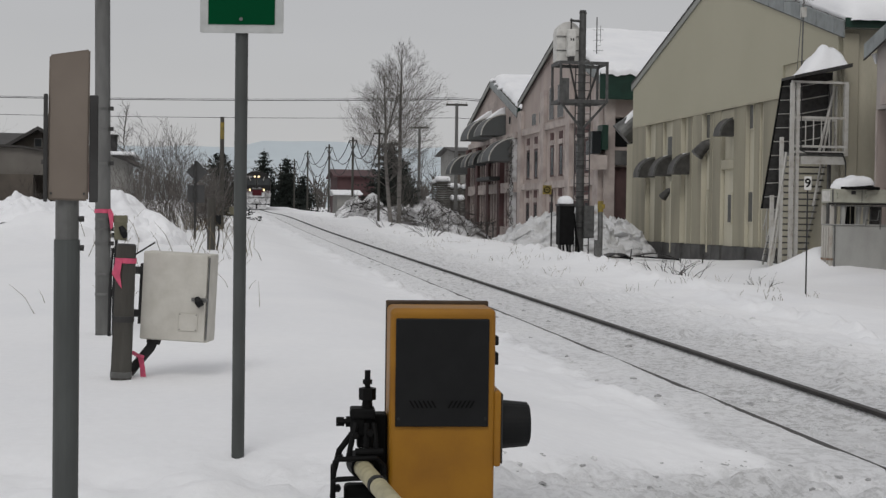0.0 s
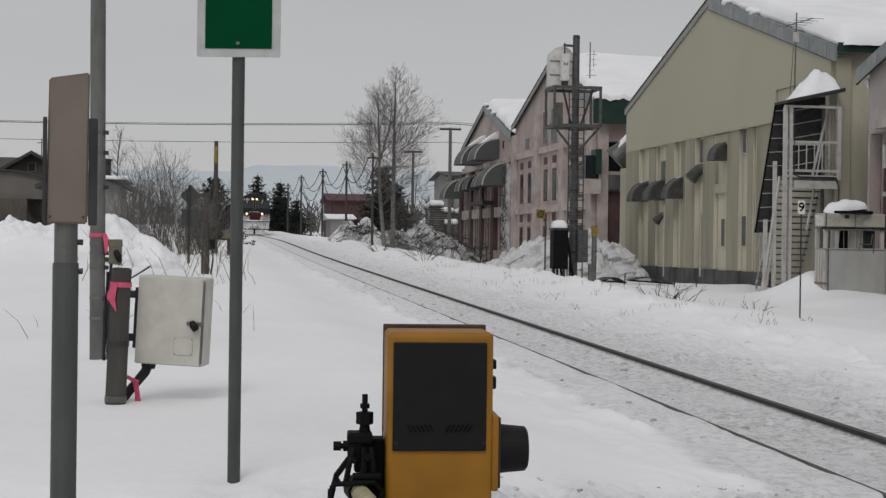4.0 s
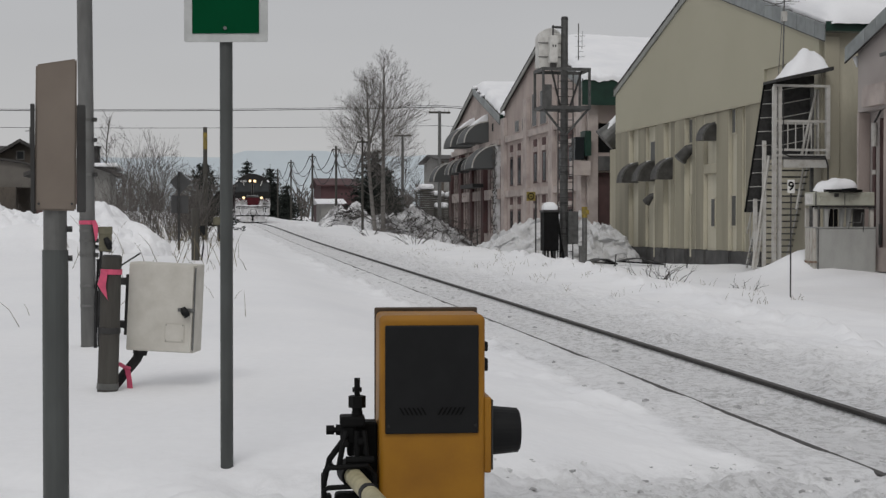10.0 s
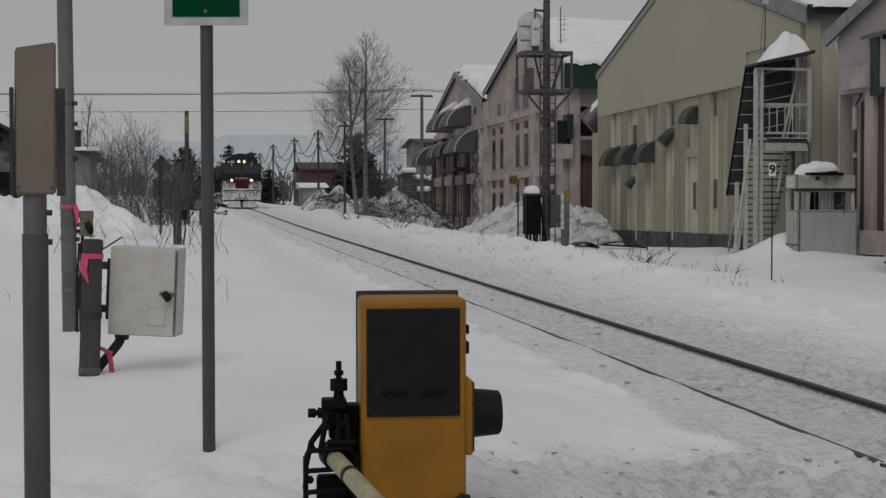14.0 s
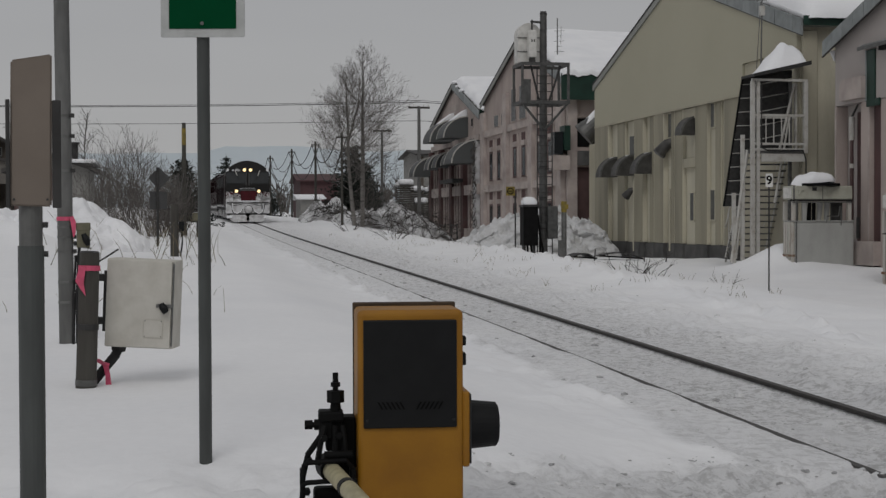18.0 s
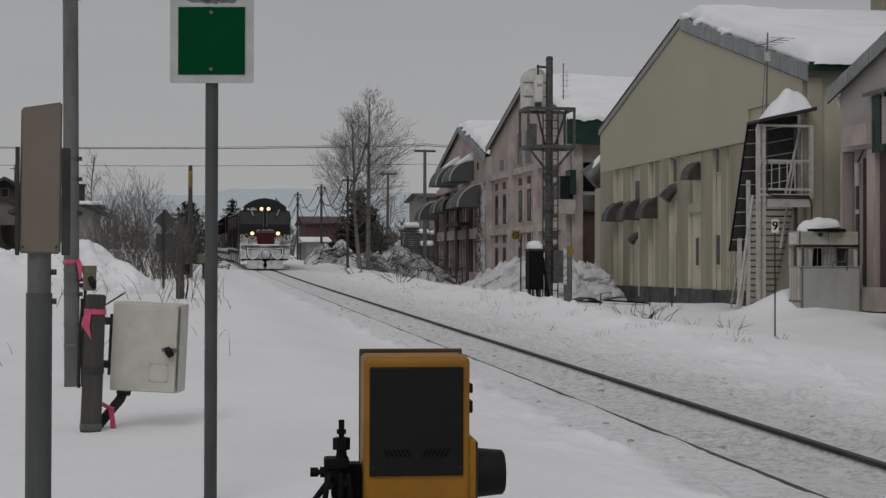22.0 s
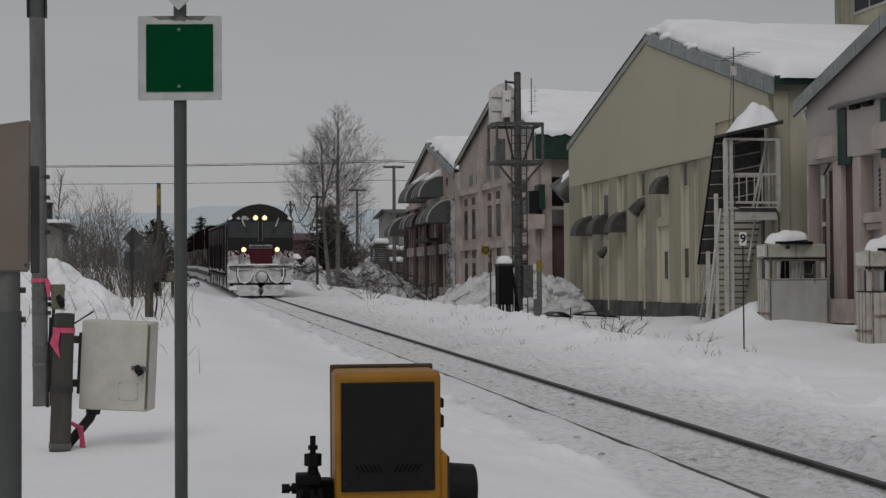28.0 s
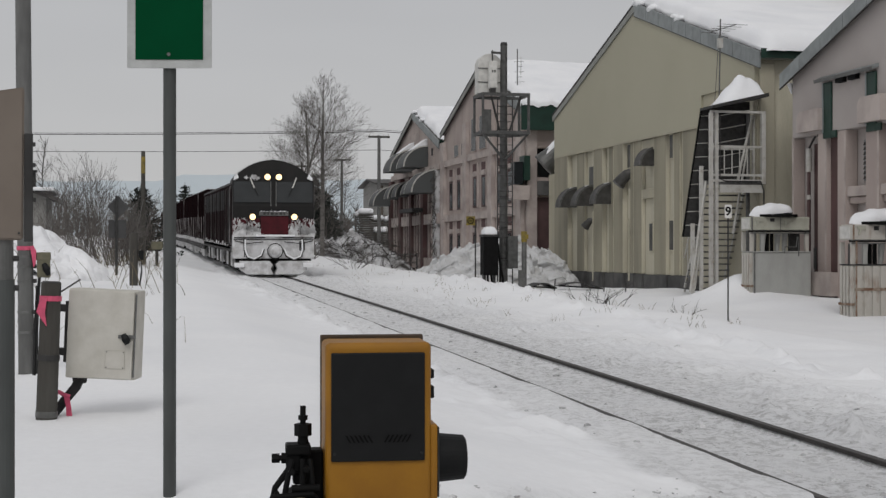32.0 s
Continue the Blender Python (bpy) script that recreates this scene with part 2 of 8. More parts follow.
RAIL_SIDE = mat("rail_steel", (0.045, 0.04, 0.037), 0.6, 0.3, var=0.2, scale=5, bscale=50)
RAIL_TOP = mat("rail_running_surface", (0.062, 0.058, 0.056), 0.6, 0.1, var=0.1, scale=5)
DARK_RED = mat("dark_red_paint", (0.075, 0.008, 0.013), 0.55, var=0.2, scale=3, color2=(0.042, 0.006, 0.009), spec=0.2)
MAROON = mat("container_maroon", (0.013, 0.0055, 0.0062), 0.92, var=0.25, scale=2, color2=(0.006, 0.0035, 0.0038), rnd=0.3, spec=0.03)
BLACK_PAINT = mat("black_paint", (0.0075, 0.0075, 0.0075), 0.65, var=0.2, scale=5, spec=0.10)
BLACK_PLASTIC = mat("black_plastic", (0.0085, 0.009, 0.0095), 0.55, var=0.12, scale=12, bscale=120, spec=0.2)
RUBBER = mat("black_rubber", (0.02, 0.02, 0.02), 0.8, var=0.2, scale=12)
# underframe grime; its dark tone also draws the shadow of the front hoses
GRIME_AND_SHADE = mat("grimy_underframe_and_shade", (0.04, 0.037, 0.035), 0.8, var=0.25, scale=4, color2=(0.02, 0.019, 0.018))
FROSTED = mat("frosted_maroon_steel", (0.30, 0.28, 0.28), 0.8, var=0.3, scale=4, color2=(0.03, 0.02, 0.02), cut=0.5, stretch=(1, 1, 0.4))
LAMP_GLOW = mat("lit_headlamp", (1.0, 0.74, 0.40), 0.3, var=0.0, emit=1.5)
LOCO_GLASS = mat("dusty_windscreen", (0.032, 0.035, 0.036), 0.2, var=0.12, scale=1.2, spec=0.45)
LOCO_BLACK = mat("sooty_black_paint", (0.013, 0.0125, 0.012), 0.5, var=0.3, scale=2.5, color2=(0.017, 0.0155, 0.015), cut=0.42, spec=0.22)
MACHINE_YELLOW = mat("machine_yellow", (0.30, 0.137, 0.010), 0.5, var=0.06, scale=4, bscale=90, color2=(0.225, 0.098, 0.009), cut=0.46, spec=0.3)
TAN_EDGE = mat("weathered_tan_edge", (0.06, 0.037, 0.019), 0.6, var=0.15, scale=10)
VENT_BLACK = mat("vent_black", (0.0058, 0.006, 0.0062), 0.8, var=0.1, scale=12, spec=0.08)
BAMBOO = mat("bamboo_rod", (0.42, 0.38, 0.24), 0.5, var=0.1, scale=20, color2=(0.32, 0.29, 0.18))
ROD_BAND = mat("faded_red_band", (0.42, 0.29, 0.22), 0.5, var=0.1, scale=20)
GREEN_SIGN = mat("green_sign_face", (0.0, 0.054, 0.019), 0.7, var=0.04, scale=5, spec=0.05)
WHITE_SIGN = mat("white_sign_border", (0.46, 0.47, 0.46), 0.5, var=0.08, scale=9)
SIGN_GREY = mat("dull_grey_sign_back", (0.068, 0.068, 0.068), 0.6, 0.1, var=0.08, scale=6)
SIGN_BACK = mat("brownish_sign_back", (0.19, 0.158, 0.13), 0.55, 0.2, var=0.06, scale=7, color2=(0.17, 0.14, 0.115))
CABINET_CREAM = mat("cream_cabinet_paint", (0.54, 0.52, 0.47), 0.55, var=0.04, scale=8, bscale=60, color2=(0.46, 0.44, 0.39))
WOOD_POST = mat("weathered_post", (0.068, 0.065, 0.057), 0.85, var=0.2, scale=9, bump=0.5, bscale=50, color2=(0.05, 0.046, 0.04), stretch=(1, 1, 0.15))
CONCRETE = mat("concrete_pole", (0.145, 0.145, 0.14), 0.8, var=0.12, scale=8, bump=0.2, color2=(0.10, 0.10, 0.097), stretch=(1, 1, 0.3))
PINK_TAPE = mat("pink_ribbon", (0.62, 0.09, 0.17), 0.5, var=0.08, scale=20)
BEIGE_BOX = mat("beige_box", (0.16, 0.15, 0.10), 0.6, var=0.12, scale=12)
YELLOW_PAINT = mat("yellow_paint", (0.26, 0.19, 0.03), 0.6, var=0.2, scale=8, color2=(0.13, 0.105, 0.04))
WHITE_PAINT = mat("white_paint", (0.62, 0.61, 0.58), 0.5, var=0.07, scale=6, color2=(0.50, 0.49, 0.46))
RUSTY_WHITE = mat("rust_stained_white", (0.46, 0.44, 0.40), 0.65, var=0.1, scale=4, color2=(0.20, 0.12, 0.07), cut=0.34, stretch=(1, 1, 0.35))
PALE_TANK = mat("pale_grey_tank_paint", (0.375, 0.378, 0.36), 0.55, var=0.07, scale=2.5, color2=(0.32, 0.322, 0.305), stretch=(1, 1, 0.4))
CREAM_GREEN = mat("cream_green_paint", (0.40, 0.40, 0.335), 0.55, var=0.06, scale=4, color2=(0.33, 0.325, 0.27))
RUST = mat("rusty_iron", (0.16, 0.085, 0.05), 0.85, var=0.2, scale=8, color2=(0.30, 0.25, 0.20))
CLOD = mat("grey_snow_clods", (0.58, 0.58, 0.58), 0.9, var=0.15, scale=30, island=0.35, spec=0.1)
BARK = mat("grey_bark", (0.10, 0.092, 0.082), 0.9, var=0.2, scale=6, color2=(0.06, 0.055, 0.05))
BIRCH_BARK = mat("birch_bark", (0.19, 0.18, 0.168), 0.8, var=0.15, scale=3, color2=(0.08, 0.074, 0.07), cut=0.42, stretch=(1, 1, 3))
CHUTE_METAL = mat("weathered_zinc_sheet", (0.135, 0.135, 0.13), 0.5, 0.3, var=0.15, scale=3, color2=(0.09, 0.09, 0.086))
HOOD_METAL = mat("tarnished_hood_metal", (0.085, 0.082, 0.077), 0.5, 0.3, var=0.2, scale=4, color2=(0.05, 0.048, 0.045))
SCRUB = mat("dark_scrub", (0.07, 0.057, 0.05), 0.9, var=0.2, scale=3, island=0.3)
BRUSHWOOD = mat("wet_dark_brushwood", (0.045, 0.040, 0.036), 0.9, var=0.2, scale=3, island=0.4)
TWIGS = mat("brown_twigs", (0.115, 0.104, 0.094), 0.9, var=0.2, scale=3, island=0.3)
BIRCH_TWIGS = mat("grey_brown_birch_twigs", (0.15, 0.138, 0.128), 0.9, var=0.15, scale=3, island=0.3)
NEEDLES = mat("spruce_needles", (0.022, 0.030, 0.024), 0.85, var=0.3, scale=3, island=0.35)
HOUSE_BROWN = mat("brown_house_wall", (0.10, 0.085, 0.07), 0.85, var=0.12, scale=1.5)
HOUSE_GREY = mat("grey_house_wall", (0.27, 0.265, 0.25), 0.85, var=0.1, scale=1.2)
HOUSE_MID = mat("grey_brown_render", (0.165, 0.152, 0.135), 0.85, var=0.1, scale=1.2)
ROOF_DARK = mat("dark_roof_sheet", (0.05, 0.046, 0.043), 0.6, var=0.15, scale=2)
RED_SHED = mat("dull_red_cladding", (0.085, 0.042, 0.044), 0.75, var=0.1, scale=1.0)
# the pale blue holds the haze of distance; no real haze lies between
HILLS = mat("haze_tinted_hills", (0.54, 0.595, 0.625), 1.0, var=0.04, scale=0.004, bscale=0.02, color2=(0.50, 0.555, 0.59), spec=0.0)
GRASS = mat("dry_grass", (0.20, 0.17, 0.11), 0.9, var=0.2, scale=5, island=0.35)


# ---- building blocks ----
def part(name, bm, material, parent=None, label="", smooth=False):
    """One mesh object out of a bmesh, under a thing or a part."""
    me = bpy.data.meshes.new(name)
    bm.normal_update()
    bm.to_mesh(me)
    bm.free()
    if material is not None:
        me.materials.append(material)
    if smooth:
        me.polygons.foreach_set("use_smooth", [True] * len(me.polygons))
    ob = new(name, me)
    ob.parent = parent
    if label:
        ob["label"] = label
    return ob


def thing(name, m, label, category, group="", kind=""):
    ob = new(name)
    ob.empty_display_size = 0.2
    ob.matrix_basis = m
    return tagged(ob, label, category, group, kind)


def bm_box(x0, x1, y0, y1, z0, z1, bevel=0.0, seg=1, bm=None):
    b = bm or bmesh.new()
    vs = [b.verts.new((x, y, z)) for x in (x0, x1) for y in (y0, y1) for z in (z0, z1)]
    fs = [b.faces.new([vs[i] for i in q]) for q in ((0, 1, 3, 2), (4, 6, 7, 5), (0, 4, 5, 1), (2, 3, 7, 6), (0, 2, 6, 4), (1, 5, 7, 3))]
    if bevel:
        es = list({e for f in fs for e in f.edges})
        bmesh.ops.bevel(b, geom=es, offset=bevel, segments=seg, affect="EDGES", profile=0.5)
    return b


def bm_tube(p0, p1, r0, r1=None, n=12, bm=None, caps=True):
    """A tapered rod from p0 to p1."""
    b = bm or bmesh.new()
    r1 = r0 if r1 is None else r1
    p0, p1 = Vector(p0), Vector(p1)
    q = (p1 - p0).to_track_quat("Z", "Y")
    rings = []
    for p, r in ((p0, r0), (p1, r1)):
        rings.append([b.verts.new(p + q @ Vector((r * math.cos(a), r * math.sin(a), 0))) for a in [2 * math.pi * i / n for i in range(n)]])
    for i in range(n):
        b.faces.new((rings[0][i], rings[0][(i + 1) % n], rings[1][(i + 1) % n], rings[1][i]))
    if caps:
        b.faces.new(rings[0][::-1])
        b.faces.new(rings[1])
    return b


def bm_path(points, r, n=6, bm=None):
    """A bent rod along points; r may be one radius or one for each point."""
    b = bm or bmesh.new()
    pts = [Vector(p) for p in points]
    rad = r if isinstance(r, (list, tuple)) else [r] * len(pts)
    rings = []
    for i, p in enumerate(pts):
        d = (pts[min(i + 1, len(pts) - 1)] - pts[max(i - 1, 0)]).normalized()
        q = d.to_track_quat("Z", "Y")
        rings.append([b.verts.new(p + q @ Vector((rad[i] * math.cos(2 * math.pi * k / n), rad[i] * math.sin(2 * math.pi * k / n), 0))) for k in range(n)])
    for a, c in zip(rings, rings[1:]):
        for k in range(n):
            b.faces.new((a[k], a[(k + 1) % n], c[(k + 1) % n], c[k]))
    b.faces.new(rings[0][::-1])
    b.faces.new(rings[-1])
    return b


def bm_prism(outline, axis, a0, a1, bm=None):
    """An outline of (u, v) pushed along an axis: x takes (y, z), y takes (x, z), z takes (x, y)."""
    b = bm or bmesh.new()

    def at(u, v, w):
        return {"x": (w, u, v), "y": (u, w, v), "z": (u, v, w)}[axis]

    lo = [b.verts.new(at(u, v, a0)) for u, v in outline]
    hi = [b.verts.new(at(u, v, a1)) for u, v in outline]
    k = len(outline)
    b.faces.new(lo[::-1])
    b.faces.new(hi)
    for i in range(k):
        b.faces.new((lo[i], lo[(i + 1) % k], hi[(i + 1) % k], hi[i]))
    bmesh.ops.recalc_face_normals(b, faces=b.faces[:])
    return b


def vnoise(x, y, seed=0):
    """Smooth value noise on arrays, 0 to 1."""
    xi, yi = np.floor(x).astype(np.int64), np.floor(y).astype(np.int64)
    fx, fy = x - xi, y - yi
    fx, fy = fx * fx * (3 - 2 * fx), fy * fy * (3 - 2 * fy)

    def h(a, b):
        k = (a * 374761393 + b * 668265263 + seed * 974634777) & 0x7FFFFFFF
        k = ((k ^ (k >> 13)) * 1274126177) & 0x7FFFFFFF
        return ((k ^ (k >> 16)) & 0xFFFF) / 65535.0

    return (h(xi, yi) * (1 - fx) + h(xi + 1, yi) * fx) * (1 - fy) + (h(xi, yi + 1) * (1 - fx) + h(xi + 1, yi + 1) * fx) * fy


def fbm(x, y, octaves=4, seed=0):
    s, a, tot = 0.0, 1.0, 0.0
    for o in range(octaves):
        s = s + a * (vnoise(x * 2 ** o, y * 2 ** o, seed + o) - 0.5)
        tot += a
        a *= 0.5
    return s / tot


def sstep(a, b, x):
    t = np.clip((x - a) / (b - a), 0, 1)
    return t * t * (3 - 2 * t)


# ---- ground ----
TRACK_X = 4.85
WALL_X = 19.0


GRADE = 0.0154


def line_z(y):
    """Height of the rail tops: the line climbs away from the crossing, with a slight hump."""
    y = np.asarray(y, float)
    return GRADE * np.minimum(y, 230) + 0.16 * np.exp(-((y - 100) / 26) ** 2)


def ground_z(x, y, detail=True):
    x, y = np.asarray(x, float), np.asarray(y, float)
    base = line_z(y) * sstep(260, 20, np.abs(x - TRACK_X)) + 3.2 * sstep(20, 260, np.abs(x - TRACK_X)) * sstep(30, 400, y)
    # field left of the line
    left = 0.42 * sstep(3.5, 1.2, x) + 0.10 * sstep(14, 30, y) * sstep(2.6, -1, x)
    # yards before the warehouses lie lower than the line
    yard = sstep(10.6, 13.8, x) * sstep(260, 130, y)
    z = base + left - 0.14 * sstep(6.8, 9.5, x)
    z = z * (1 - yard) + yard * np.minimum(z - 0.25, 0.38 - 0.022 * np.clip(y - 44, 0, 18) + 0.012 * np.clip(y - 66, 0, 60))
    if detail:
        bed = sstep(3.35, 3.9, x) * sstep(6.4, 5.8, x) * sstep(300, 200, y)
        field = sstep(3.4, 2.9, x)
        z = z + (1 - bed) * (0.10 * fbm(x * 0.35, y * 0.35, 2, 3) + (0.07 - 0.055 * field) * fbm(x * 1.7, y * 1.7, 3, 9))
        # the clean field ends in a low broken lip along the line
        lip = 3.52 + 0.5 * fbm(y * 0.7, y * 0 + 2, 3, 14)
        z = z + 0.055 * sstep(lip + 0.10, lip - 0.05, x) * sstep(2.2, 3.2, x)
        # the bed between the rails lies a little below their tops
        z = z + bed * (0.010 + 0.034 * fbm(y * 1.3, x * 0 + 5, 4, 88)) * sstep(4.30, 4.275, x) - bed * (0.004 + 0.012 * sstep(4.29, 4.32, x) * sstep(4.42, 4.36, x) + 0.10 * sstep(5.20, 5.33, x) * sstep(5.42, 5.37, x)) + bed * (0.075 * fbm(x * 5.5, y * 5.5, 3, 21) - 0.012) * sstep(5.28, 5.08, x) * sstep(4.25, 4.40, x)
        # clods thrown up beside the rails
        side = sstep(5.5, 5.8, x) * sstep(9.5, 7.0, x) + 0.7 * sstep(2.4, 3.2, x) * sstep(4.2, 3.9, x)
        z = z + side * (0.15 * np.maximum(0, fbm(x * 2.6, y * 2.2, 4, 71) - 0.10) / 0.3 + 0.095 * fbm(x * 5, y * 3.2, 3, 73))
        trail = np.exp(-((x - 8.9 - 0.06 * (y - 20) - 0.5 * fbm(y * 0.5, y * 0, 3, 79)) / 0.30) ** 2) * sstep(10, 14, y) * sstep(60, 40, y)
        z = z + trail * 0.44 * np.maximum(0, fbm(x * 3.5, y * 2.8, 3, 81) + 0.12)
        # low berm along the far side of the line
        z = z + 0.20 * np.exp(-((x - 10.3 - 1.2 * fbm(y * 0.12, x * 0, 2, 77)) / 1.1) ** 2) * sstep(16, 26, y) * sstep(170, 120, y)
        # ploughed snow piles along the far edge of the field
        ridge = np.exp(-((y - 33 - 2 * fbm(x * 0.3, x * 0 + 1, 2, 5)) / 2.4) ** 2) * sstep(-0.6, -3.0, x)
        z = z + ridge * (0.50 + 1.2 * fbm(x * 0.55, y * 0.5, 3, 31) + 0.3 * np.maximum(0, fbm(x * 1.6, y * 1.6, 3, 33)))
        drift = np.exp(-(((x - 17.2) / 1.3) ** 2 + ((y - 38.6) / 1.6) ** 2))
        z = z + drift * 0.35
        z = z + 0.42 * np.exp(-(np.abs(x - 17.3) / 0.8) ** 1.3 - ((y - 37.8) / 0.9) ** 2) + 0.20 * sstep(31.8, 34.8, y) * sstep(39.5, 37.5, y) * sstep(15.0, 17.0, x) * sstep(24, 21, x)
        # trodden edge of the road crossing
        edge = 6.80 + 0.75 * np.clip(x - 1.6, 0, 1.7) + 0.35 * fbm(x * 0.8, y * 0 + 3, 3, 40)
        road = sstep(edge + 0.3, edge - 0.35, y)
        z = z - road * 0.05 + road * (0.15 * fbm(x * 3.2, y * 3.2, 4, 50) + 0.17 * fbm(x * 8, y * 8, 3, 55) * sstep(-1.5, 1.5, x))
    return z


def gz(x, y):
    return float(ground_z(x, y))


def make_ground():
    ys, y, = [], 3.0
    while y < 3500:
        ys.append(y)
        y += max(0.045, 0.0065 * y) if y < 170 else 0.12 * y
    ys = [-3000, -400, -120, -60, -40, -30, -24, -20, -17] + [-15 + 0.5 * i for i in range(22)] + [-4 + 0.14 * i for i in range(50)] + ys
    xs = list(np.arange(-3.0, 12.0, 0.055))
    x, step = 12.0, 0.08
    while x < 3500:
        xs.append(x)
        step *= 1.06
        x += step
    x, step = -3.06, 0.08
    while x > -3500:
        xs.insert(0, x)
        step *= 1.06
        x -= step
    X, Y = np.meshgrid(np.array(xs), np.array(ys))
    Z = ground_z(X, Y)
    nx, ny = len(xs), len(ys)
    co = np.stack([X, Y, Z], -1).reshape(-1, 3)
    i = (np.arange(ny - 1)[:, None] * nx + np.arange(nx - 1)[None, :]).reshape(-1)
    quads = np.stack([i, i + 1, i + nx + 1, i + nx], -1)
    me = bpy.data.meshes.new("ground")
    me.from_pydata(co.tolist(), [], quads.tolist())
    me.polygons.foreach_set("use_smooth", np.ones(len(quads), bool))
    me.materials.append(SNOW_GROUND)
    ob = new("ground", me)
    return tagged(ob, "snow-covered field beside the railway with ploughed banks", "snow ground", kind="structure")


make_ground()


def snowbank(x, y, rx, ry, h, seed, label, rough=0.5, material=None, res=110, turn=0, power=0.85):
    """A ploughed heap: a rough height field that runs out into the ground."""
    u = np.linspace(-1, 1, res)
    U, V = np.meshgrid(u, u)
    c, s = math.cos(radians(turn)), math.sin(radians(turn))
    X, Y = x + U * rx * c - V * ry * s, y + U * rx * s + V * ry * c
    R = np.sqrt(U ** 2 + V ** 2) + 0.25 * fbm(U * 2.2, V * 2.2, 3, seed + 7)
    body = np.clip(1 - R, 0, 1) ** power
    k = max(rx, ry)
    lumps = fbm(U * rx * 0.7, V * ry * 0.7, 4, seed)
    chunk = np.maximum(0, fbm(U * rx * 4.6, V * ry * 4.6, 2, seed + 15) - 0.06)
    clods = 1.1 * min(1.0, 0.45 * h) * chunk + np.abs(fbm(U * rx * 1.9, V * ry * 1.9, 3, seed + 3)) + 0.4 * np.maximum(0, fbm(U * rx * 3.2, V * ry * 3.2, 2, seed + 5))
    Z = ground_z(X, Y) - 0.12 + h * body * (1 + rough * 1.6 * lumps) + rough * 0.9 * clods * np.clip(body * 4, 0, 1)
    push = np.clip(body * 6, 0, 1) * min(0.5, 0.3 * h)
    X, Y = X + push * fbm(X * 1.3 + Z * 1.7, Y * 1.3 - Z * 1.2, 4, seed + 9), Y + 1.5 * push * fbm(X * 1.5 - Z * 1.4, Y * 1.1 + Z * 1.9, 4, seed + 13)
    me = bpy.data.meshes.new("snowbank")
    n = res
    i = (np.arange(n - 1)[:, None] * n + np.arange(n - 1)[None, :]).reshape(-1)
    me.from_pydata(np.stack([X, Y, Z], -1).reshape(-1, 3).tolist(), [], np.stack([i, i + 1, i + n + 1, i + n], -1).tolist())
    me.materials.append(material or SNOW)
    return tagged(new("snowbank", me), label, "snow pile")


snowbank(14.3, 57, 2.9, 3.8, 2.2, 11, "rough ploughed heap of snow by the warehouses", 0.9, HEAP_SNOW, 190)
snowbank(16.9, 59, 2.3, 3.4, 1.9, 17, "tall churned heap of snow between the warehouses", 0.9, HEAP_SNOW, 190)
snowbank(14.5, 94.5, 4.3, 8.0, 2.5, 29, "long heap of snow over dark earth and cut brush", 0.65, SPOIL_SNOW, 170)
snowbank(17.0, 108, 4.0, 8.0, 1.9, 31, "heap of snow and brush behind the birch", 0.7, HEAP_SNOW)
snowbank(-2.0, 33.5, 1.7, 2.2, 0.68, 37, "lumpy ploughed snow bank at the field's edge", 0.5, power=0.5)
snowbank(-1.08, 33.2, 0.62, 1.5, 0.78, 39, "low rounded snow bank among weed stalks", 0.3, power=0.42)
snowbank(-4.4, 34.0, 2.4, 2.4, 0.50, 41, "lumpy ploughed snow bank at the field's edge", 0.85)
snowbank(-7.6, 35.0, 3.2, 2.8, 0.50, 43, "lumpy ploughed snow bank at the field's edge", 0.85)
snowbank(10.7, 105, 1.5, 4.5, 1.5, 45, "snow heaped over dark brush beside the line", 0.6, SPOIL_SNOW)
snowbank(12.5, 107, 1.9, 4.5, 2.1, 47, "snow heaped over dark brush beside the line", 0.6, SPOIL_SNOW)


# ---- the line ----
def rails():
    prof = [(-0.064, -0.153), (0.064, -0.153), (0.064, -0.14), (0.012, -0.12), (0.012, -0.045), (0.033, -0.035), (0.033, -0.006), (0.028, 0.0), (-0.028, 0.0), (-0.033, -0.006), (-0.033, -0.035), (-0.012, -0.045), (-0.012, -0.12), (-0.064, -0.14)]
    ys = [-60, -30, -15, -6] + [2 + 2.0 * i for i in range(60)] + [122 + 8.0 * i for i in range(16)]
    t = thing("railway_track", pose(0, 0, 0), "single railway track half buried in snow, rails showing", "railway track", kind="structure")
    for x in (TRACK_X - 0.5665, TRACK_X + 0.5665):
        b = bmesh.new()
        rings = [[b.verts.new((x + u, y, float(line_z(y)) + v)) for u, v in prof] for y in ys]
        k = len(prof)
        for p, q in zip(rings, rings[1:]):
            for i in range(k):
                f = b.faces.new((p[i], p[(i + 1) % k], q[(i + 1) % k], q[i]))
                f.material_index = 1 if i in (7, 6, 8) else 0
        bmesh.ops.recalc_face_normals(b, faces=b.faces[:])
        ob = part("rail", b, RAIL_SIDE, t)
        ob.data.materials.append(RAIL_TOP)


rails()


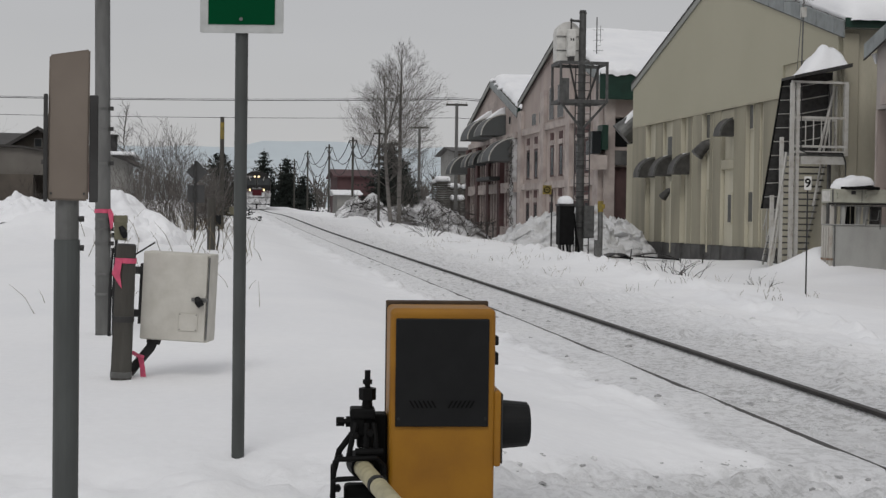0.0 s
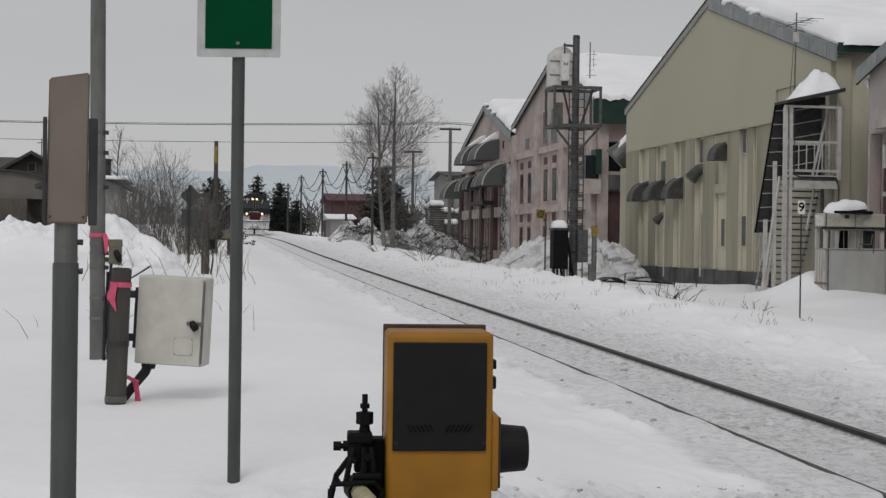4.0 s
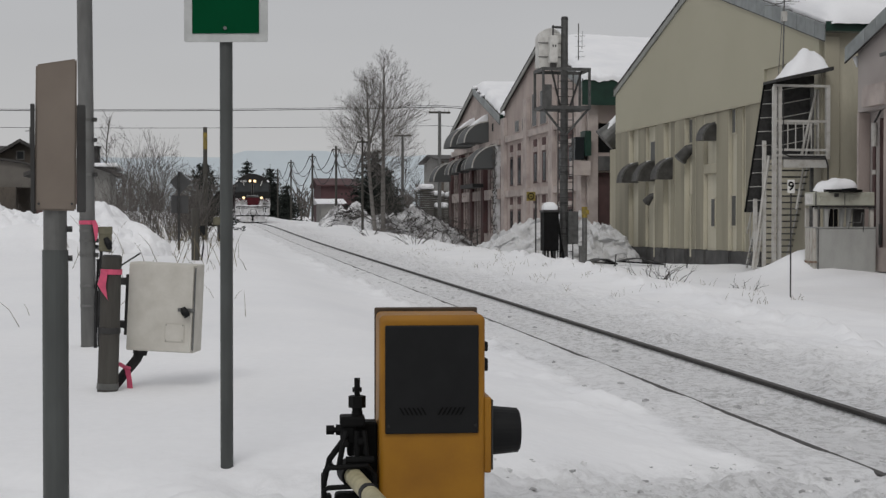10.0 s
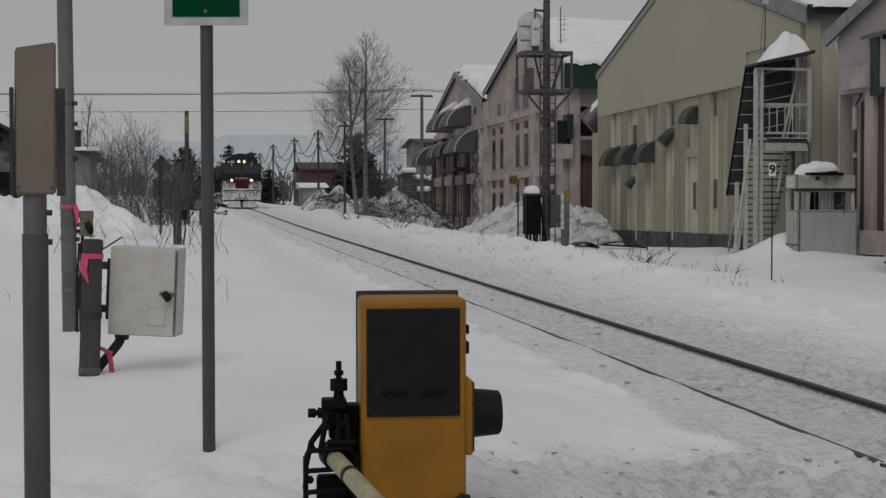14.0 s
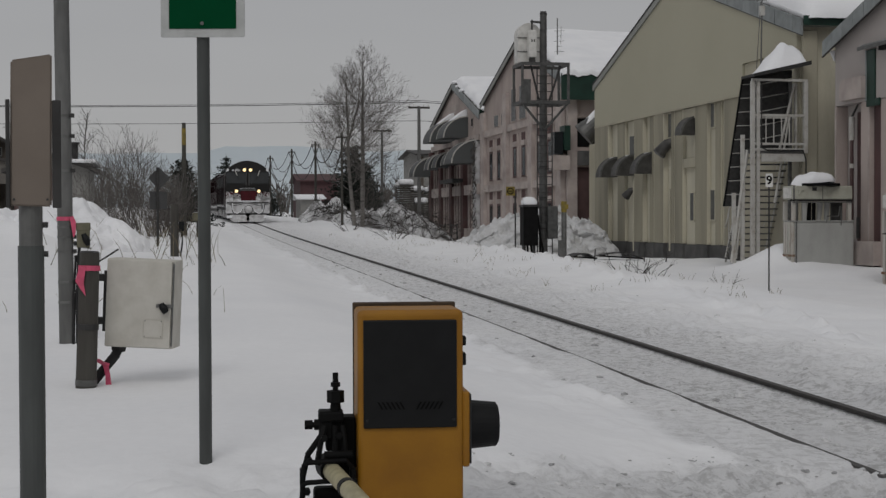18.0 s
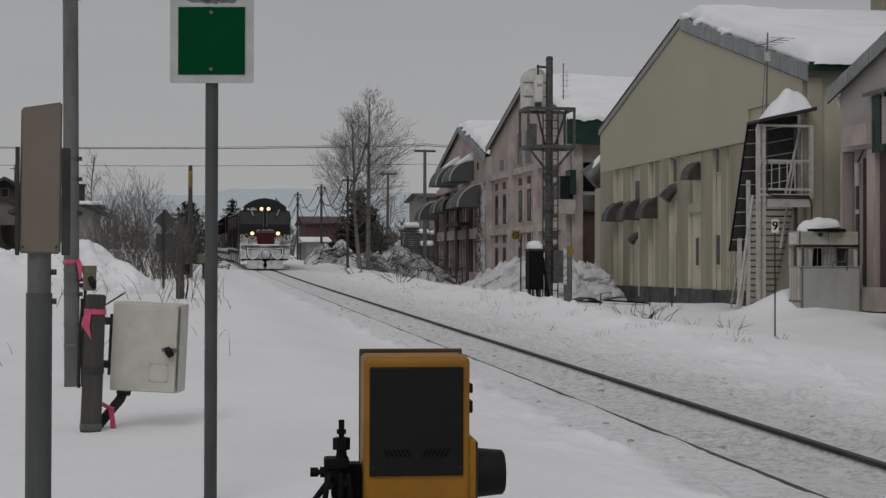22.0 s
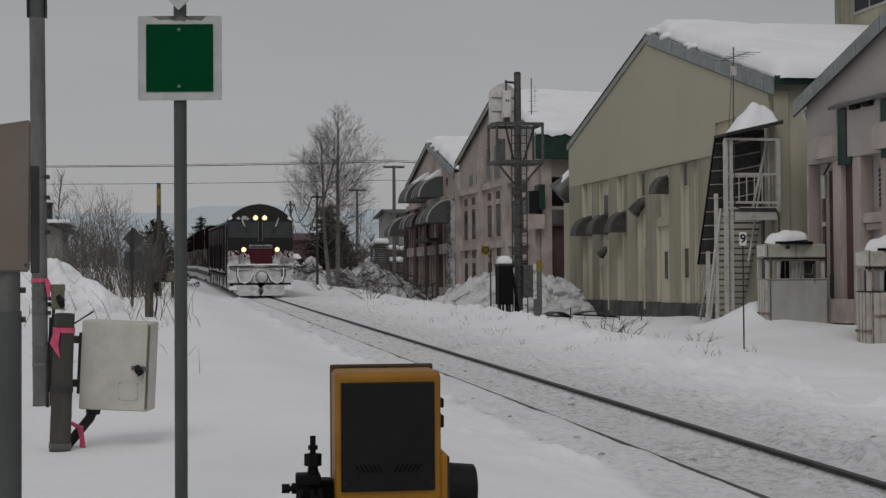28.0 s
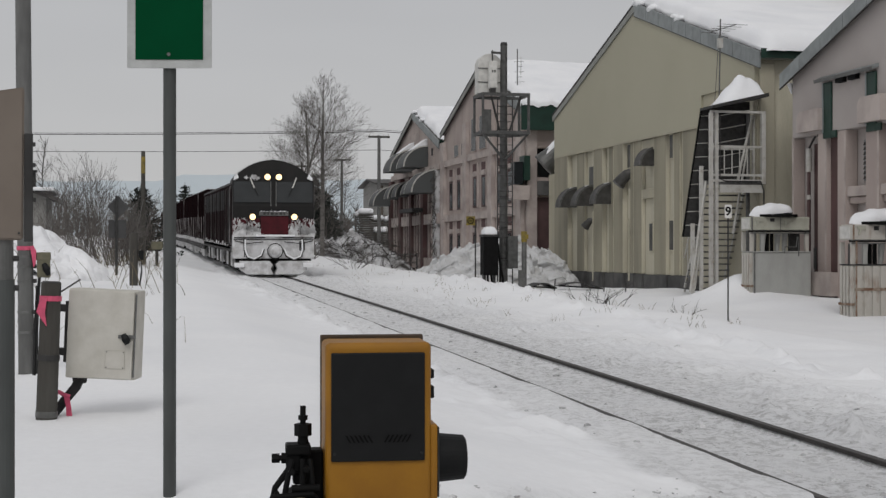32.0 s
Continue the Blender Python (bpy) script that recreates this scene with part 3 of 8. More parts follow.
# ---- by the crossing ----
def green_marker():
    x, y = 0.187, 6.9
    t = thing("marker_sign", pose(x, y, gz(x, y) - 0.15, 0, 0, -11), "green square sign below a green diamond on a grey post", "sign")
    z0 = gz(x, y) - 0.15
    part("post", bm_tube((0, 0, 0), (0, 0, 3.62 - z0), 0.031, n=20), POST_PAINT, t, smooth=False)
    b = bm_box(-0.194, 0.206, -0.046, -0.036, 2.557 - z0, 2.962 - z0)
    bmesh.ops.bevel(b, geom=[e for e in b.edges if abs((e.verts[0].co - e.verts[1].co).y) > 0.005], offset=0.004, segments=2, affect="EDGES")
    plate = part("square_plate", b, WHITE_SIGN, t)
    part("green_field", bm_box(-0.154, 0.166, -0.050, -0.0465, 2.597 - z0, 2.921 - z0), GREEN_SIGN, plate, "plain green field")
    for zz in (2.622, 2.895):
        part("bolt", bm_tube((0.004, -0.046, zz - z0), (0.004, -0.056, zz - z0), 0.009, n=10), STEEL, plate)
    for k, (dx, w, h) in enumerate(((-0.06, 0.07, 0.016), (0.0, 0.05, 0.022), (0.075, 0.06, 0.018))):
        part("scuff", bm_prism([(dx - w, 2.9615 - z0), (dx - 0.4 * w, 2.958 - h - z0), (dx + 0.1 * w, 2.952 - 0.5 * h - z0), (dx + 0.6 * w, 2.956 - h - z0), (dx + w, 2.9615 - z0)], "y", -0.0468, -0.0455), STEEL, plate, "worn scuff along the top edge")
    c = 3.275 - z0
    r = 0.285
    dia = part("diamond_plate", bm_prism([(-r, c), (0, c - r), (r, c), (0, c + r)], "y", -0.046, -0.036), WHITE_SIGN, t)
    r = 0.225
    part("green_field", bm_prism([(-r, c), (0, c - r), (r, c), (0, c + r)], "y", -0.050, -0.0465), GREEN_SIGN, dia)
    part("bolt", bm_tube((0, -0.046, c - 0.215), (0, -0.056, c - 0.215), 0.008, n=8), STEEL, dia)
    for zz in (2.66, 2.9):
        part("clamp", bm_box(-0.04, 0.04, -0.036, 0.034, zz - z0 - 0.012, zz - z0 + 0.012), STEEL, t)


green_marker()


def crossing_sign():
    x, y = -0.297, 3.5
    z0 = gz(x, y) - 0.2
    t = thing("crossing_sign", pose(x, y, z0, 0, 0, 6), "back of a narrow metal sign on a thick grey post", "sign")
    part("post", bm_tube((0, 0, 0), (0, 0, 1.62 - z0), 0.0305, n=20), POST_PAINT, t)
    part("sleeve", bm_tube((0, 0, 1.60 - z0), (0, 0, 1.72 - z0), 0.0275, n=20), STEEL, t, "bare galvanised sleeve")
    b = bm_prism([(-0.048, 1.715 - z0), (0.048, 1.713 - z0), (0.051, 2.075 - z0), (-0.043, 2.058 - z0)], "y", -0.04, -0.028)
    bmesh.ops.bevel(b, geom=b.edges[:], offset=0.004, segments=2, affect="EDGES")
    plate = part("plate", b, SIGN_BACK, t, "brownish unpainted back")
    for sx, w in ((-0.056, 0.010), (0.050, 0.020)):
        part("channel", bm_box(sx, sx + w, -0.048, -0.012, 1.71 - z0, 1.965 - z0, 0.002), DARK_STEEL, plate)
    for sx in (-0.038, 0.038):
        part("rivet", bm_tube((sx, -0.04, 1.73 - z0), (sx, -0.044, 1.73 - z0), 0.003, n=8), DARK_STEEL, plate)
    for zz in (1.60, 1.67):
        part("bolt", bm_tube((0.026, 0, zz - z0), (0.04, 0, zz - z0), 0.007, n=8), DARK_STEEL, t)


crossing_sign()


def strapped_pole():
    x, y = -0.88, 12.9
    z0 = gz(x, y) - 0.15
    t = thing("strapped_pole", pose(x - 0.004, y, z0, 0, -0.5, 0), "grey concrete pole ringed with steel straps and a pink ribbon", "utility pole")
    part("shaft", bm_tube((0, 0, 0), (0, 0, 5.8 - z0), 0.0675, 0.066, n=24), CONCRETE, t)
    part("sleeve", bm_tube((0, 0, 4.03 - z0), (0, 0, 4.26 - z0), 0.071, n=24), POST_PAINT, t, "grey steel sleeve")
    part("sleeve_seam", bm_tube((0, 0, 4.195 - z0), (0, 0, 4.205 - z0), 0.0725, n=24), DARK_STEEL, t)
    for sx in (-1, 1):
        part("sleeve_plate", bm_box(sx * 0.078 - 0.008, sx * 0.078 + 0.008, -0.04, 0.04, 4.03 - z0, 4.26 - z0, 0.003), DARK_STEEL, t)
    for zz in (2.615, 2.435, 2.13, 1.635, 1.547, 1.42, 1.148, 0.97, 0.60):
        s = part("strap", bm_tube((0, 0, zz - 0.011 - z0), (0, 0, zz + 0.011 - z0), 0.0715, n=24), STEEL, t)
        part("buckle", bm_box(0.062, 0.098, -0.055, -0.03, zz - 0.018 - z0, zz + 0.018 - z0, 0.003), DARK_STEEL, s)
    r = part("ribbon", bm_tube((0, 0, 1.69 - z0), (0, 0, 1.725 - z0), 0.074, n=24, caps=False), PINK_TAPE, t, "bright pink ribbon")
    part("ribbon_tail", bm_prism([(0.045, 1.72 - z0), (0.075, 1.73 - z0), (0.098, 1.68 - z0), (0.092, 1.57 - z0), (0.072, 1.54 - z0), (0.058, 1.64 - z0)], "y", -0.075, -0.071), PINK_TAPE, r)
    j = part("junction_box", bm_box(0.10, 0.21, -0.06, 0.05, 1.45 - z0, 1.66 - z0, 0.008, 2), BEIGE_BOX, t, "small weathered beige box")
    part("switch", bm_path([(0.16, -0.075, 1.57 - z0), (0.185, -0.085, 1.52 - z0), (0.20, -0.08, 1.47 - z0)], [0.022, 0.034, 0.02], 8), BLACK_PLASTIC, j, "black switch")
    part("lid", bm_box(0.095, 0.215, -0.065, 0.055, 1.60 - z0, 1.67 - z0, 0.006), BEIGE_BOX, j)
    part("cable", bm_path([(0.12, -0.03, 1.46 - z0), (0.11, -0.04, 1.3 - z0), (0.095, -0.06, 1.0 - z0), (0.09, -0.06, 0.5 - z0)], 0.014), RUBBER, t, "black cable")


strapped_pole()


def cabinet_on_post():
    x, y = -0.55, 9.83
    z0 = gz(x, y) - 0.12
    p = thing("short_post", pose(x, y, z0, 0, 2.0, 0), "short weathered wooden post with a pink ribbon", "post")
    h = 1.47 - z0
    part("shaft", bm_tube((0, 0, 0), (0, 0, h), 0.07, 0.066, n=18), WOOD_POST, p)
    part("cap", bm_tube((0, 0, h), (0, 0, h + 0.012), 0.068, 0.055, n=18), DARK_STEEL, p)
    rb = part("ribbon", bm_tube((0, 0, h - 0.12), (0, 0, h - 0.085), 0.073, n=18, caps=False), PINK_TAPE, p, "bright pink ribbon")
    part("ribbon_tail", bm_prism([(-0.06, h - 0.09), (-0.02, h - 0.10), (-0.03, h - 0.2), (-0.015, h - 0.29), (-0.045, h - 0.25), (-0.085, h - 0.19)], "y", -0.079, -0.075), PINK_TAPE, rb)
    part("cable", bm_path([(-0.09, 0, h - 0.02), (-0.095, -0.02, h - 0.3), (-0.09, 0, h - 0.62)], 0.012), RUBBER, p, "black cable")
    c = thing("control_cabinet", pose(-0.20, 9.93, 0.81, 0, 2.6, -13), "cream metal control cabinet with a padlocked door, mounted on a post", "cabinet")
    w, hh, d = 0.235, 0.61, 0.24
    part("body", bm_box(-w, w, 0.0, d, 0, hh, 0.008, 2), CABINET_CREAM, c)
    door = part("door", bm_box(-w + 0.004, w - 0.016, -0.022, -0.002, 0.006, hh - 0.006, 0.006, 2), CABINET_CREAM, c)
    part("hinge_stile", bm_box(w - 0.011, w - 0.001, -0.014, -0.002, 0.02, hh - 0.02, 0.003), STEEL, c)
    part("patch_plate", bm_box(0.035, 0.17, -0.027, -0.0225, 0.075, 0.20, 0.003), CABINET_CREAM, door, "small blank plate")
    for px in (0.045, 0.16):
        for pz in (0.085, 0.19):
            part("screw", bm_tube((px, -0.027, pz), (px, -0.030, pz), 0.004, n=6), STEEL, door)
    lock = part("latch", bm_box(0.12, 0.24, -0.036, -0.0225, 0.285, 0.31, 0.003), STEEL, door, "steel hasp")
    part("padlock", bm_path([(0.16, -0.05, 0.315), (0.175, -0.055, 0.285), (0.195, -0.05, 0.255)], [0.018, 0.028, 0.022], 8), BLACK_PLASTIC, lock, "black padlock")
    for zz in (0.17, 0.47):
        part("bracket", bm_box(-w - 0.16, -w + 0.02, 0.06, 0.12, zz - 0.025, zz + 0.025, 0.004), DARK_STEEL, c)
    part("rail", bm_box(-w - 0.035, -w - 0.015, 0.05, 0.09, 0.10, 0.52), DARK_STEEL, c)
    part("conduit", bm_path([(-0.165, 0.1, -0.02), (-0.185, 0.1, -0.07), (-0.24, 0.07, -0.15), (-0.33, 0.03, -0.28), (-0.42, 0.0, -0.42)], [0.034, 0.034, 0.033, 0.033, 0.033], 12), RUBBER, c, "thick black cable conduit")
    part("gland", bm_tube((-0.16, 0.1, 0.0), (-0.165, 0.1, -0.035), 0.05, 0.048, n=14), RUBBER, c)
    part("ribbon", bm_prism([(-0.245, -0.115), (-0.205, -0.122), (-0.188, -0.20), (-0.168, -0.32), (-0.212, -0.32), (-0.222, -0.2)], "y", 0.0, 0.006), PINK_TAPE, c, "hanging pink ribbon")
    part("ribbon_knot", bm_path([(-0.285, 0.02, -0.10), (-0.24, 0.0, -0.118), (-0.20, 0.01, -0.13)], 0.014, 6), PINK_TAPE, c)
    part("foot_band", bm_tube((0, 0, 0.135), (0, 0, 0.175), 0.0735, n=18), STEEL, p, "steel band round the foot")
    part("strap", bm_tube((0, 0, h - 0.52), (0, 0, h - 0.48), 0.0735, n=18), DARK_STEEL, p)
    part("tie_wire", bm_tube((0.06, -0.02, h - 0.06), (0.19, -0.02, h + 0.03), 0.006, n=5), DARK_STEEL, p)


cabinet_on_post()


def barrier_machine():
    z0 = gz(0.9, 5.4) - 0.05
    t = thing("barrier_machine", pose(0.905, 5.3, z0, 0, 0, -4.5), "yellow crossing barrier machine with black panel and drum", "crossing barrier")
    top = 1.352 - z0
    bot = 0.06
    b = bm_box(-0.185, 0.219, -0.02, 0.26, bot, top - 0.012, 0.022, 4)
    part("body", b, MACHINE_YELLOW, t, smooth=False)
    part("back_shell", bm_box(-0.189, 0.222, 0.265, 0.284, bot, top + 0.002, 0.006, 2), TAN_EDGE, t, "weathered dark brown back casing")
    pz1, pz0 = 1.302 - z0, 0.892 - z0
    panel = part("panel", bm_box(-0.163, 0.192, -0.034, -0.018, pz0, pz1, 0.005, 2), BLACK_PLASTIC, t, "flat black panel")
    for k in range(6):
        for sx, lean in ((-0.095, 1), (0.035, -1)):
            u = sx + k * 0.0165
            part("vent_slit", bm_prism([(u, pz0 + 0.072), (u + 0.007, pz0 + 0.072), (u + 0.007 - lean * 0.016, pz0 + 0.10), (u - lean * 0.016, pz0 + 0.10)], "y", -0.0365, -0.0335), VENT_BLACK, panel)
    for sx in (-0.150, 0.180):
        part("screw", bm_tube((sx, -0.034, pz0 + 0.03), (sx, -0.038, pz0 + 0.03), 0.006, n=8), RUBBER, panel)
    part("flange", bm_box(0.216, 0.244, -0.01, 0.24, 0.735 - z0, 1.025 - z0, 0.008, 2), MACHINE_YELLOW, t)
    part("flange_plate", bm_box(0.244, 0.252, 0.0, 0.23, 0.745 - z0, 1.015 - z0, 0.003), DARK_STEEL, t)
    drum = part("counterweight_drum", bm_tube((0.252, 0.11, 0.882 - z0), (0.360, 0.11, 0.882 - z0), 0.096, 0.086, n=32), BLACK_PLASTIC, t, "tapered black drum")
    part("drum_face", bm_tube((0.360, 0.11, 0.882 - z0), (0.367, 0.11, 0.882 - z0), 0.082, 0.076, n=32), BLACK_PLASTIC, drum)
    for zz, hh in ((1.215, 0.018), (1.145, 0.024)):
        part("catch", bm_box(0.217, 0.236, 0.03, 0.09, zz - hh - z0, zz + hh - z0, 0.004), BLACK_PLASTIC, t)
    # arm bracket with its clamps and bolts
    ox = -0.292
    br = part("arm_bracket", bm_box(ox - 0.012, ox + 0.05, 0.03, 0.12, 0.80 - z0, 0.945 - z0, 0.008, 2), BLACK_PAINT, t, "black cast arm bracket")
    part("upper_clamp", bm_box(ox - 0.04, ox + 0.055, 0.0, 0.10, 0.915 - z0, 0.955 - z0, 0.008, 2), BLACK_PAINT, br)
    part("collar", bm_tube((ox + 0.026, 0.045, 0.955 - z0), (ox + 0.026, 0.045, 0.985 - z0), 0.022, 0.018, n=12), BLACK_PAINT, br)
    part("nut", bm_tube((ox + 0.026, 0.045, 0.985 - z0), (ox + 0.026, 0.045, 1.03 - z0), 0.033, n=6), BLACK_PAINT, br)
    part("stud", bm_tube((ox + 0.026, 0.045, 1.03 - z0), (ox + 0.026, 0.045, 1.098 - z0), 0.011, n=10), BLACK_PAINT, br)
    part("stud_nut", bm_tube((ox + 0.026, 0.045, 1.045 - z0), (ox + 0.026, 0.045, 1.062 - z0), 0.018, n=6), BLACK_PAINT, br)
    part("side_bolt", bm_tube((ox - 0.088, 0.05, 0.90 - z0), (ox, 0.05, 0.90 - z0), 0.011, n=10), BLACK_PAINT, br)
    part("side_nut", bm_tube((ox - 0.092, 0.05, 0.90 - z0), (ox - 0.062, 0.05, 0.90 - z0), 0.019, n=6), BLACK_PAINT, br)
    part("side_lock_nut", bm_tube((ox - 0.055, 0.05, 0.90 - z0), (ox - 0.035, 0.05, 0.90 - z0), 0.022, n=6), BLACK_PAINT, br)
    part("pivot_block", bm_box(ox - 0.038, ox + 0.02, 0.01, 0.09, 0.845 - z0, 0.925 - z0, 0.012, 2), BLACK_PAINT, br)
    for dx, lean in ((-0.018, -0.03), (0.022, 0.0), (0.05, 0.012)):
        part("link_rod", bm_path([(ox + dx, 0.0, 0.90 - z0), (ox + dx + lean * 0.5, -0.03, 0.84 - z0), (ox + dx + lean, -0.04, 0.76 - z0)], 0.011, 8), BLACK_PAINT, br)
    part("cross_pin", bm_tube((ox - 0.02, -0.05, 0.80 - z0), (ox + 0.085, -0.05, 0.80 - z0), 0.014, n=14), BLACK_PAINT, br)
    for zz, sx in ((0.775, -0.10), (0.70, -0.105), (0.62, -0.105)):
        part("frame_bar", bm_path([(ox + sx, -0.04, zz - 0.07 - z0), (ox + sx + 0.004, -0.06, zz - 0.01 - z0), (ox + sx + 0.02, -0.07, zz - z0), (ox + 0.06, -0.06, zz + 0.005 - z0), (ox + 0.085, -0.03, zz - 0.03 - z0), (ox + 0.088, -0.02, zz - 0.10 - z0)], 0.010, 8), BLACK_PAINT, br)
    part("frame_post", bm_box(ox - 0.112, ox - 0.092, -0.05, 0.02, 0.46 - z0, 0.745 - z0, 0.006, 2), BLACK_PAINT, br)
    part("inner_post", bm_box(ox + 0.078, ox + 0.10, -0.03, 0.06, 0.46 - z0, 0.745 - z0, 0.006, 2), BLACK_PAINT, br)
    part("strut", bm_path([(ox - 0.03, 0.02, 0.86 - z0), (ox - 0.08, -0.02, 0.80 - z0), (ox - 0.10, -0.02, 0.72 - z0)], 0.012, 8), BLACK_PAINT, br)
    part("arm_socket", bm_tube((ox + 0.0, 0.10, 0.735 - z0), (ox + 0.012, -0.03, 0.735 - z0), 0.052, 0.047, n=18), BLACK_PAINT, br)
    part("lower_clamp", bm_box(ox - 0.06, ox + 0.06, 0.02, 0.10, 0.48 - z0, 0.66 - z0, 0.015, 2), BLACK_PAINT, br)
    for sx, zz in ((-0.075, 0.775), (0.035, 0.87), (-0.085, 0.66), (0.09, 0.70), (-0.02, 0.86)):
        part("bolt_head", bm_tube((ox + sx, -0.055, zz - z0), (ox + sx, -0.01, zz - z0), 0.013, n=6), BLACK_PAINT, br)
    part("mount_plate", bm_box(ox + 0.045, ox + 0.105, 0.10, 0.2, 0.5 - z0, 0.92 - z0, 0.006), BLACK_PAINT, br)
    part("pedestal", bm_box(-0.15, 0.16, 0.03, 0.4, 0.0, bot + 0.01, 0.01), DARK_STEEL, t)
    part("loose_cable", bm_path([(-0.17, -0.05, 0.50 - z0), (-0.06, -0.06, 0.515 - z0), (0.06, -0.06, 0.525 - z0), (0.15, -0.05, 0.55 - z0), (0.20, -0.03, 0.585 - z0), (0.225, 0.0, 0.575 - z0), (0.23, 0.03, 0.50 - z0)], 0.011, 8), RUBBER, t, "loose black cable")
    # the lowered arm reaches out over the road
    a0, a1 = Vector((-0.285, -0.02, 0.735 - z0)), Vector((0.42, -4.9, 0.64 - z0))
    arm = part("barrier_arm", bm_tube(a0, a1, 0.034, 0.022, n=20), BAMBOO, t, "cream bamboo arm with faded red bands")
    d = a1 - a0
    for k in (0.16, 0.38, 0.60, 0.82):
        part("band", bm_tube(a0 + d * k, a0 + d * (k + 0.12), 0.0352 - 0.012 * k, 0.0347 - 0.012 * (k + 0.12), n=20), ROD_BAND, arm)
    part("tape", bm_tube(a0 + d * 0.063, a0 + d * 0.072, 0.0358, n=20), RUBBER, arm)


barrier_machine()


def line_posts():
    """Small posts along the left side of the line."""
    x, y = -0.33, 37.1
    z0 = gz(x, y) - 0.2
    t = thing("trackside_sign", pose(x, y, z0, 0, 0, 20), "dark thin post carrying two small grey signs seen from behind", "sign")
    part("post", bm_tube((0, 0, 0), (0, 0, 3.08 - z0), 0.035, n=10), DARK_STEEL, t)
    c, r = 2.80 - z0, 0.29
    part("diamond_plate", bm_prism([(-r + 0.06, c), (0.06, c - r), (r + 0.06, c), (0.06, c + r)], "y", 0.04, 0.05), SIGN_GREY, t)
    part("square_plate", bm_box(-0.19, 0.27, 0.04, 0.05, 2.0 - z0, 2.46 - z0), SIGN_GREY, t)
    x, y = 0.08, 29.7
    z0 = gz(x, y) - 0.2
    t = thing("wooden_post", pose(x, y, z0), "short dark wooden post with a small black switch", "post")
    part("shaft", bm_tube((0, 0, 0), (0, 0, 1.28), 0.085, n=14), WOOD_POST, t)
    part("switch_box", bm_box(0.09, 0.20, -0.06, 0.05, 0.72, 0.92, 0.01), BLACK_PLASTIC, t)
    part("cable", bm_path([(0.15, 0, 0.74), (0.16, 0, 0.5), (0.12, 0, 0.2)], 0.02), RUBBER, t)
    x, y = 0.43, 47.3
    z0 = gz(x, y) - 0.2
    t = thing("thin_pole", pose(x, y, z0), "tall thin wooden pole with a yellow mark near its top", "utility pole")
    part("shaft", bm_tube((0, 0, 0), (0, 0, 4.93 - z0), 0.085, 0.065, n=14), WOOD_POST, t)
    part("mark", bm_tube((0, 0, 4.2 - z0), (0, 0, 4.75 - z0), 0.073, 0.071, n=14), YELLOW_PAINT, t, "flaking yellow mark")
    part("guy_wire", bm_tube((0.02, -0.05, 2.4), (-0.45, -0.7, 0.1), 0.008, n=5), STEEL, t)
    x, y = 0.85, 46.2
    z0 = gz(x, y) - 0.2
    t = thing("meter_post", pose(x, y, z0), "small beige box on a short black post", "junction box")
    part("post", bm_tube((0, 0, 0), (0, 0, 0.75), 0.05, n=10), DARK_STEEL, t)
    part("box", bm_box(-0.18, 0.18, -0.1, 0.1, 0.72, 0.98, 0.02), BEIGE_BOX, t)


line_posts()


def kilometre_sign():
    x, y = 11.52, 26.0
    z0 = gz(x, y) - 0.15
    t = thing("number_sign", pose(x, y, z0, 0, 0, -18), "small white plate numbered 9 on a thin dark post", "sign")
    top = 2.585 - z0
    part("post", bm_tube((0, 0.01, 0), (0, 0.01, top - 0.1), 0.015, n=10), DARK_STEEL, t)
    plate = part("plate", bm_box(-0.07, 0.07, -0.022, -0.012, top - 0.265, top, 0.003), WHITE_PAINT, t)
    cu = bpy.data.curves.new("digit", "FONT")
    cu.body, cu.size, cu.align_x, cu.align_y, cu.extrude = "9", 0.235, "CENTER", "CENTER", 0.001
    cu.offset = 0.006
    d = new("digit", cu)
    d.data.materials.append(BLACK_PAINT)
    d.parent = plate
    d.matrix_basis = pose(0, -0.0245, top - 0.135, 90, 0, 0)


kilometre_sign()


# ---- warehouses along the yard ----
X0 = WALL_X


def lumpy_sheet(fn, us, vs, thick, material, name, parent, label=""):
    """A soft slab of snow over a surface fn(u, v) with a rolled edge."""
    b = bmesh.new()
    nu, nv = len(us), len(vs)
    top = []
    for i, u in enumerate(us):
        row = []
        for j, v in enumerate(vs):
            p = Vector(fn(u, v))
            e = min(i, nu - 1 - i, j, nv - 1 - j)
            k = 0.55 if e == 0 else (0.9 if e == 1 else 1.0)
            row.append(b.verts.new(p + Vector((0, 0, thick * k * (1 + 0.35 * noise.noise((p.x * 0.5, p.y * 0.5, 3)))))))
        top.append(row)
    for i in range(nu - 1):
        for j in range(nv - 1):
            b.faces.new((top[i][j], top[i + 1][j], top[i + 1][j + 1], top[i][j + 1]))
    rim = [(i, 0) for i in range(nu)] + [(nu - 1, j) for j in range(1, nv)] + [(i, nv - 1) for i in range(nu - 2, -1, -1)] + [(0, j) for j in range(nv - 2, 0, -1)]
    low = {}
    for i, j in rim:
        p = Vector(fn(us[i], vs[j]))
        low[i, j] = b.verts.new(p + Vector((0, 0, 0.01)))
    for a, c in zip(rim, rim[1:] + rim[:1]):
        b.faces.new((top[a[0]][a[1]], top[c[0]][c[1]], low[c], low[a]))
    bmesh.ops.recalc_face_normals(b, faces=b.faces[:])
    return part(name, b, material, parent, label, smooth=True)


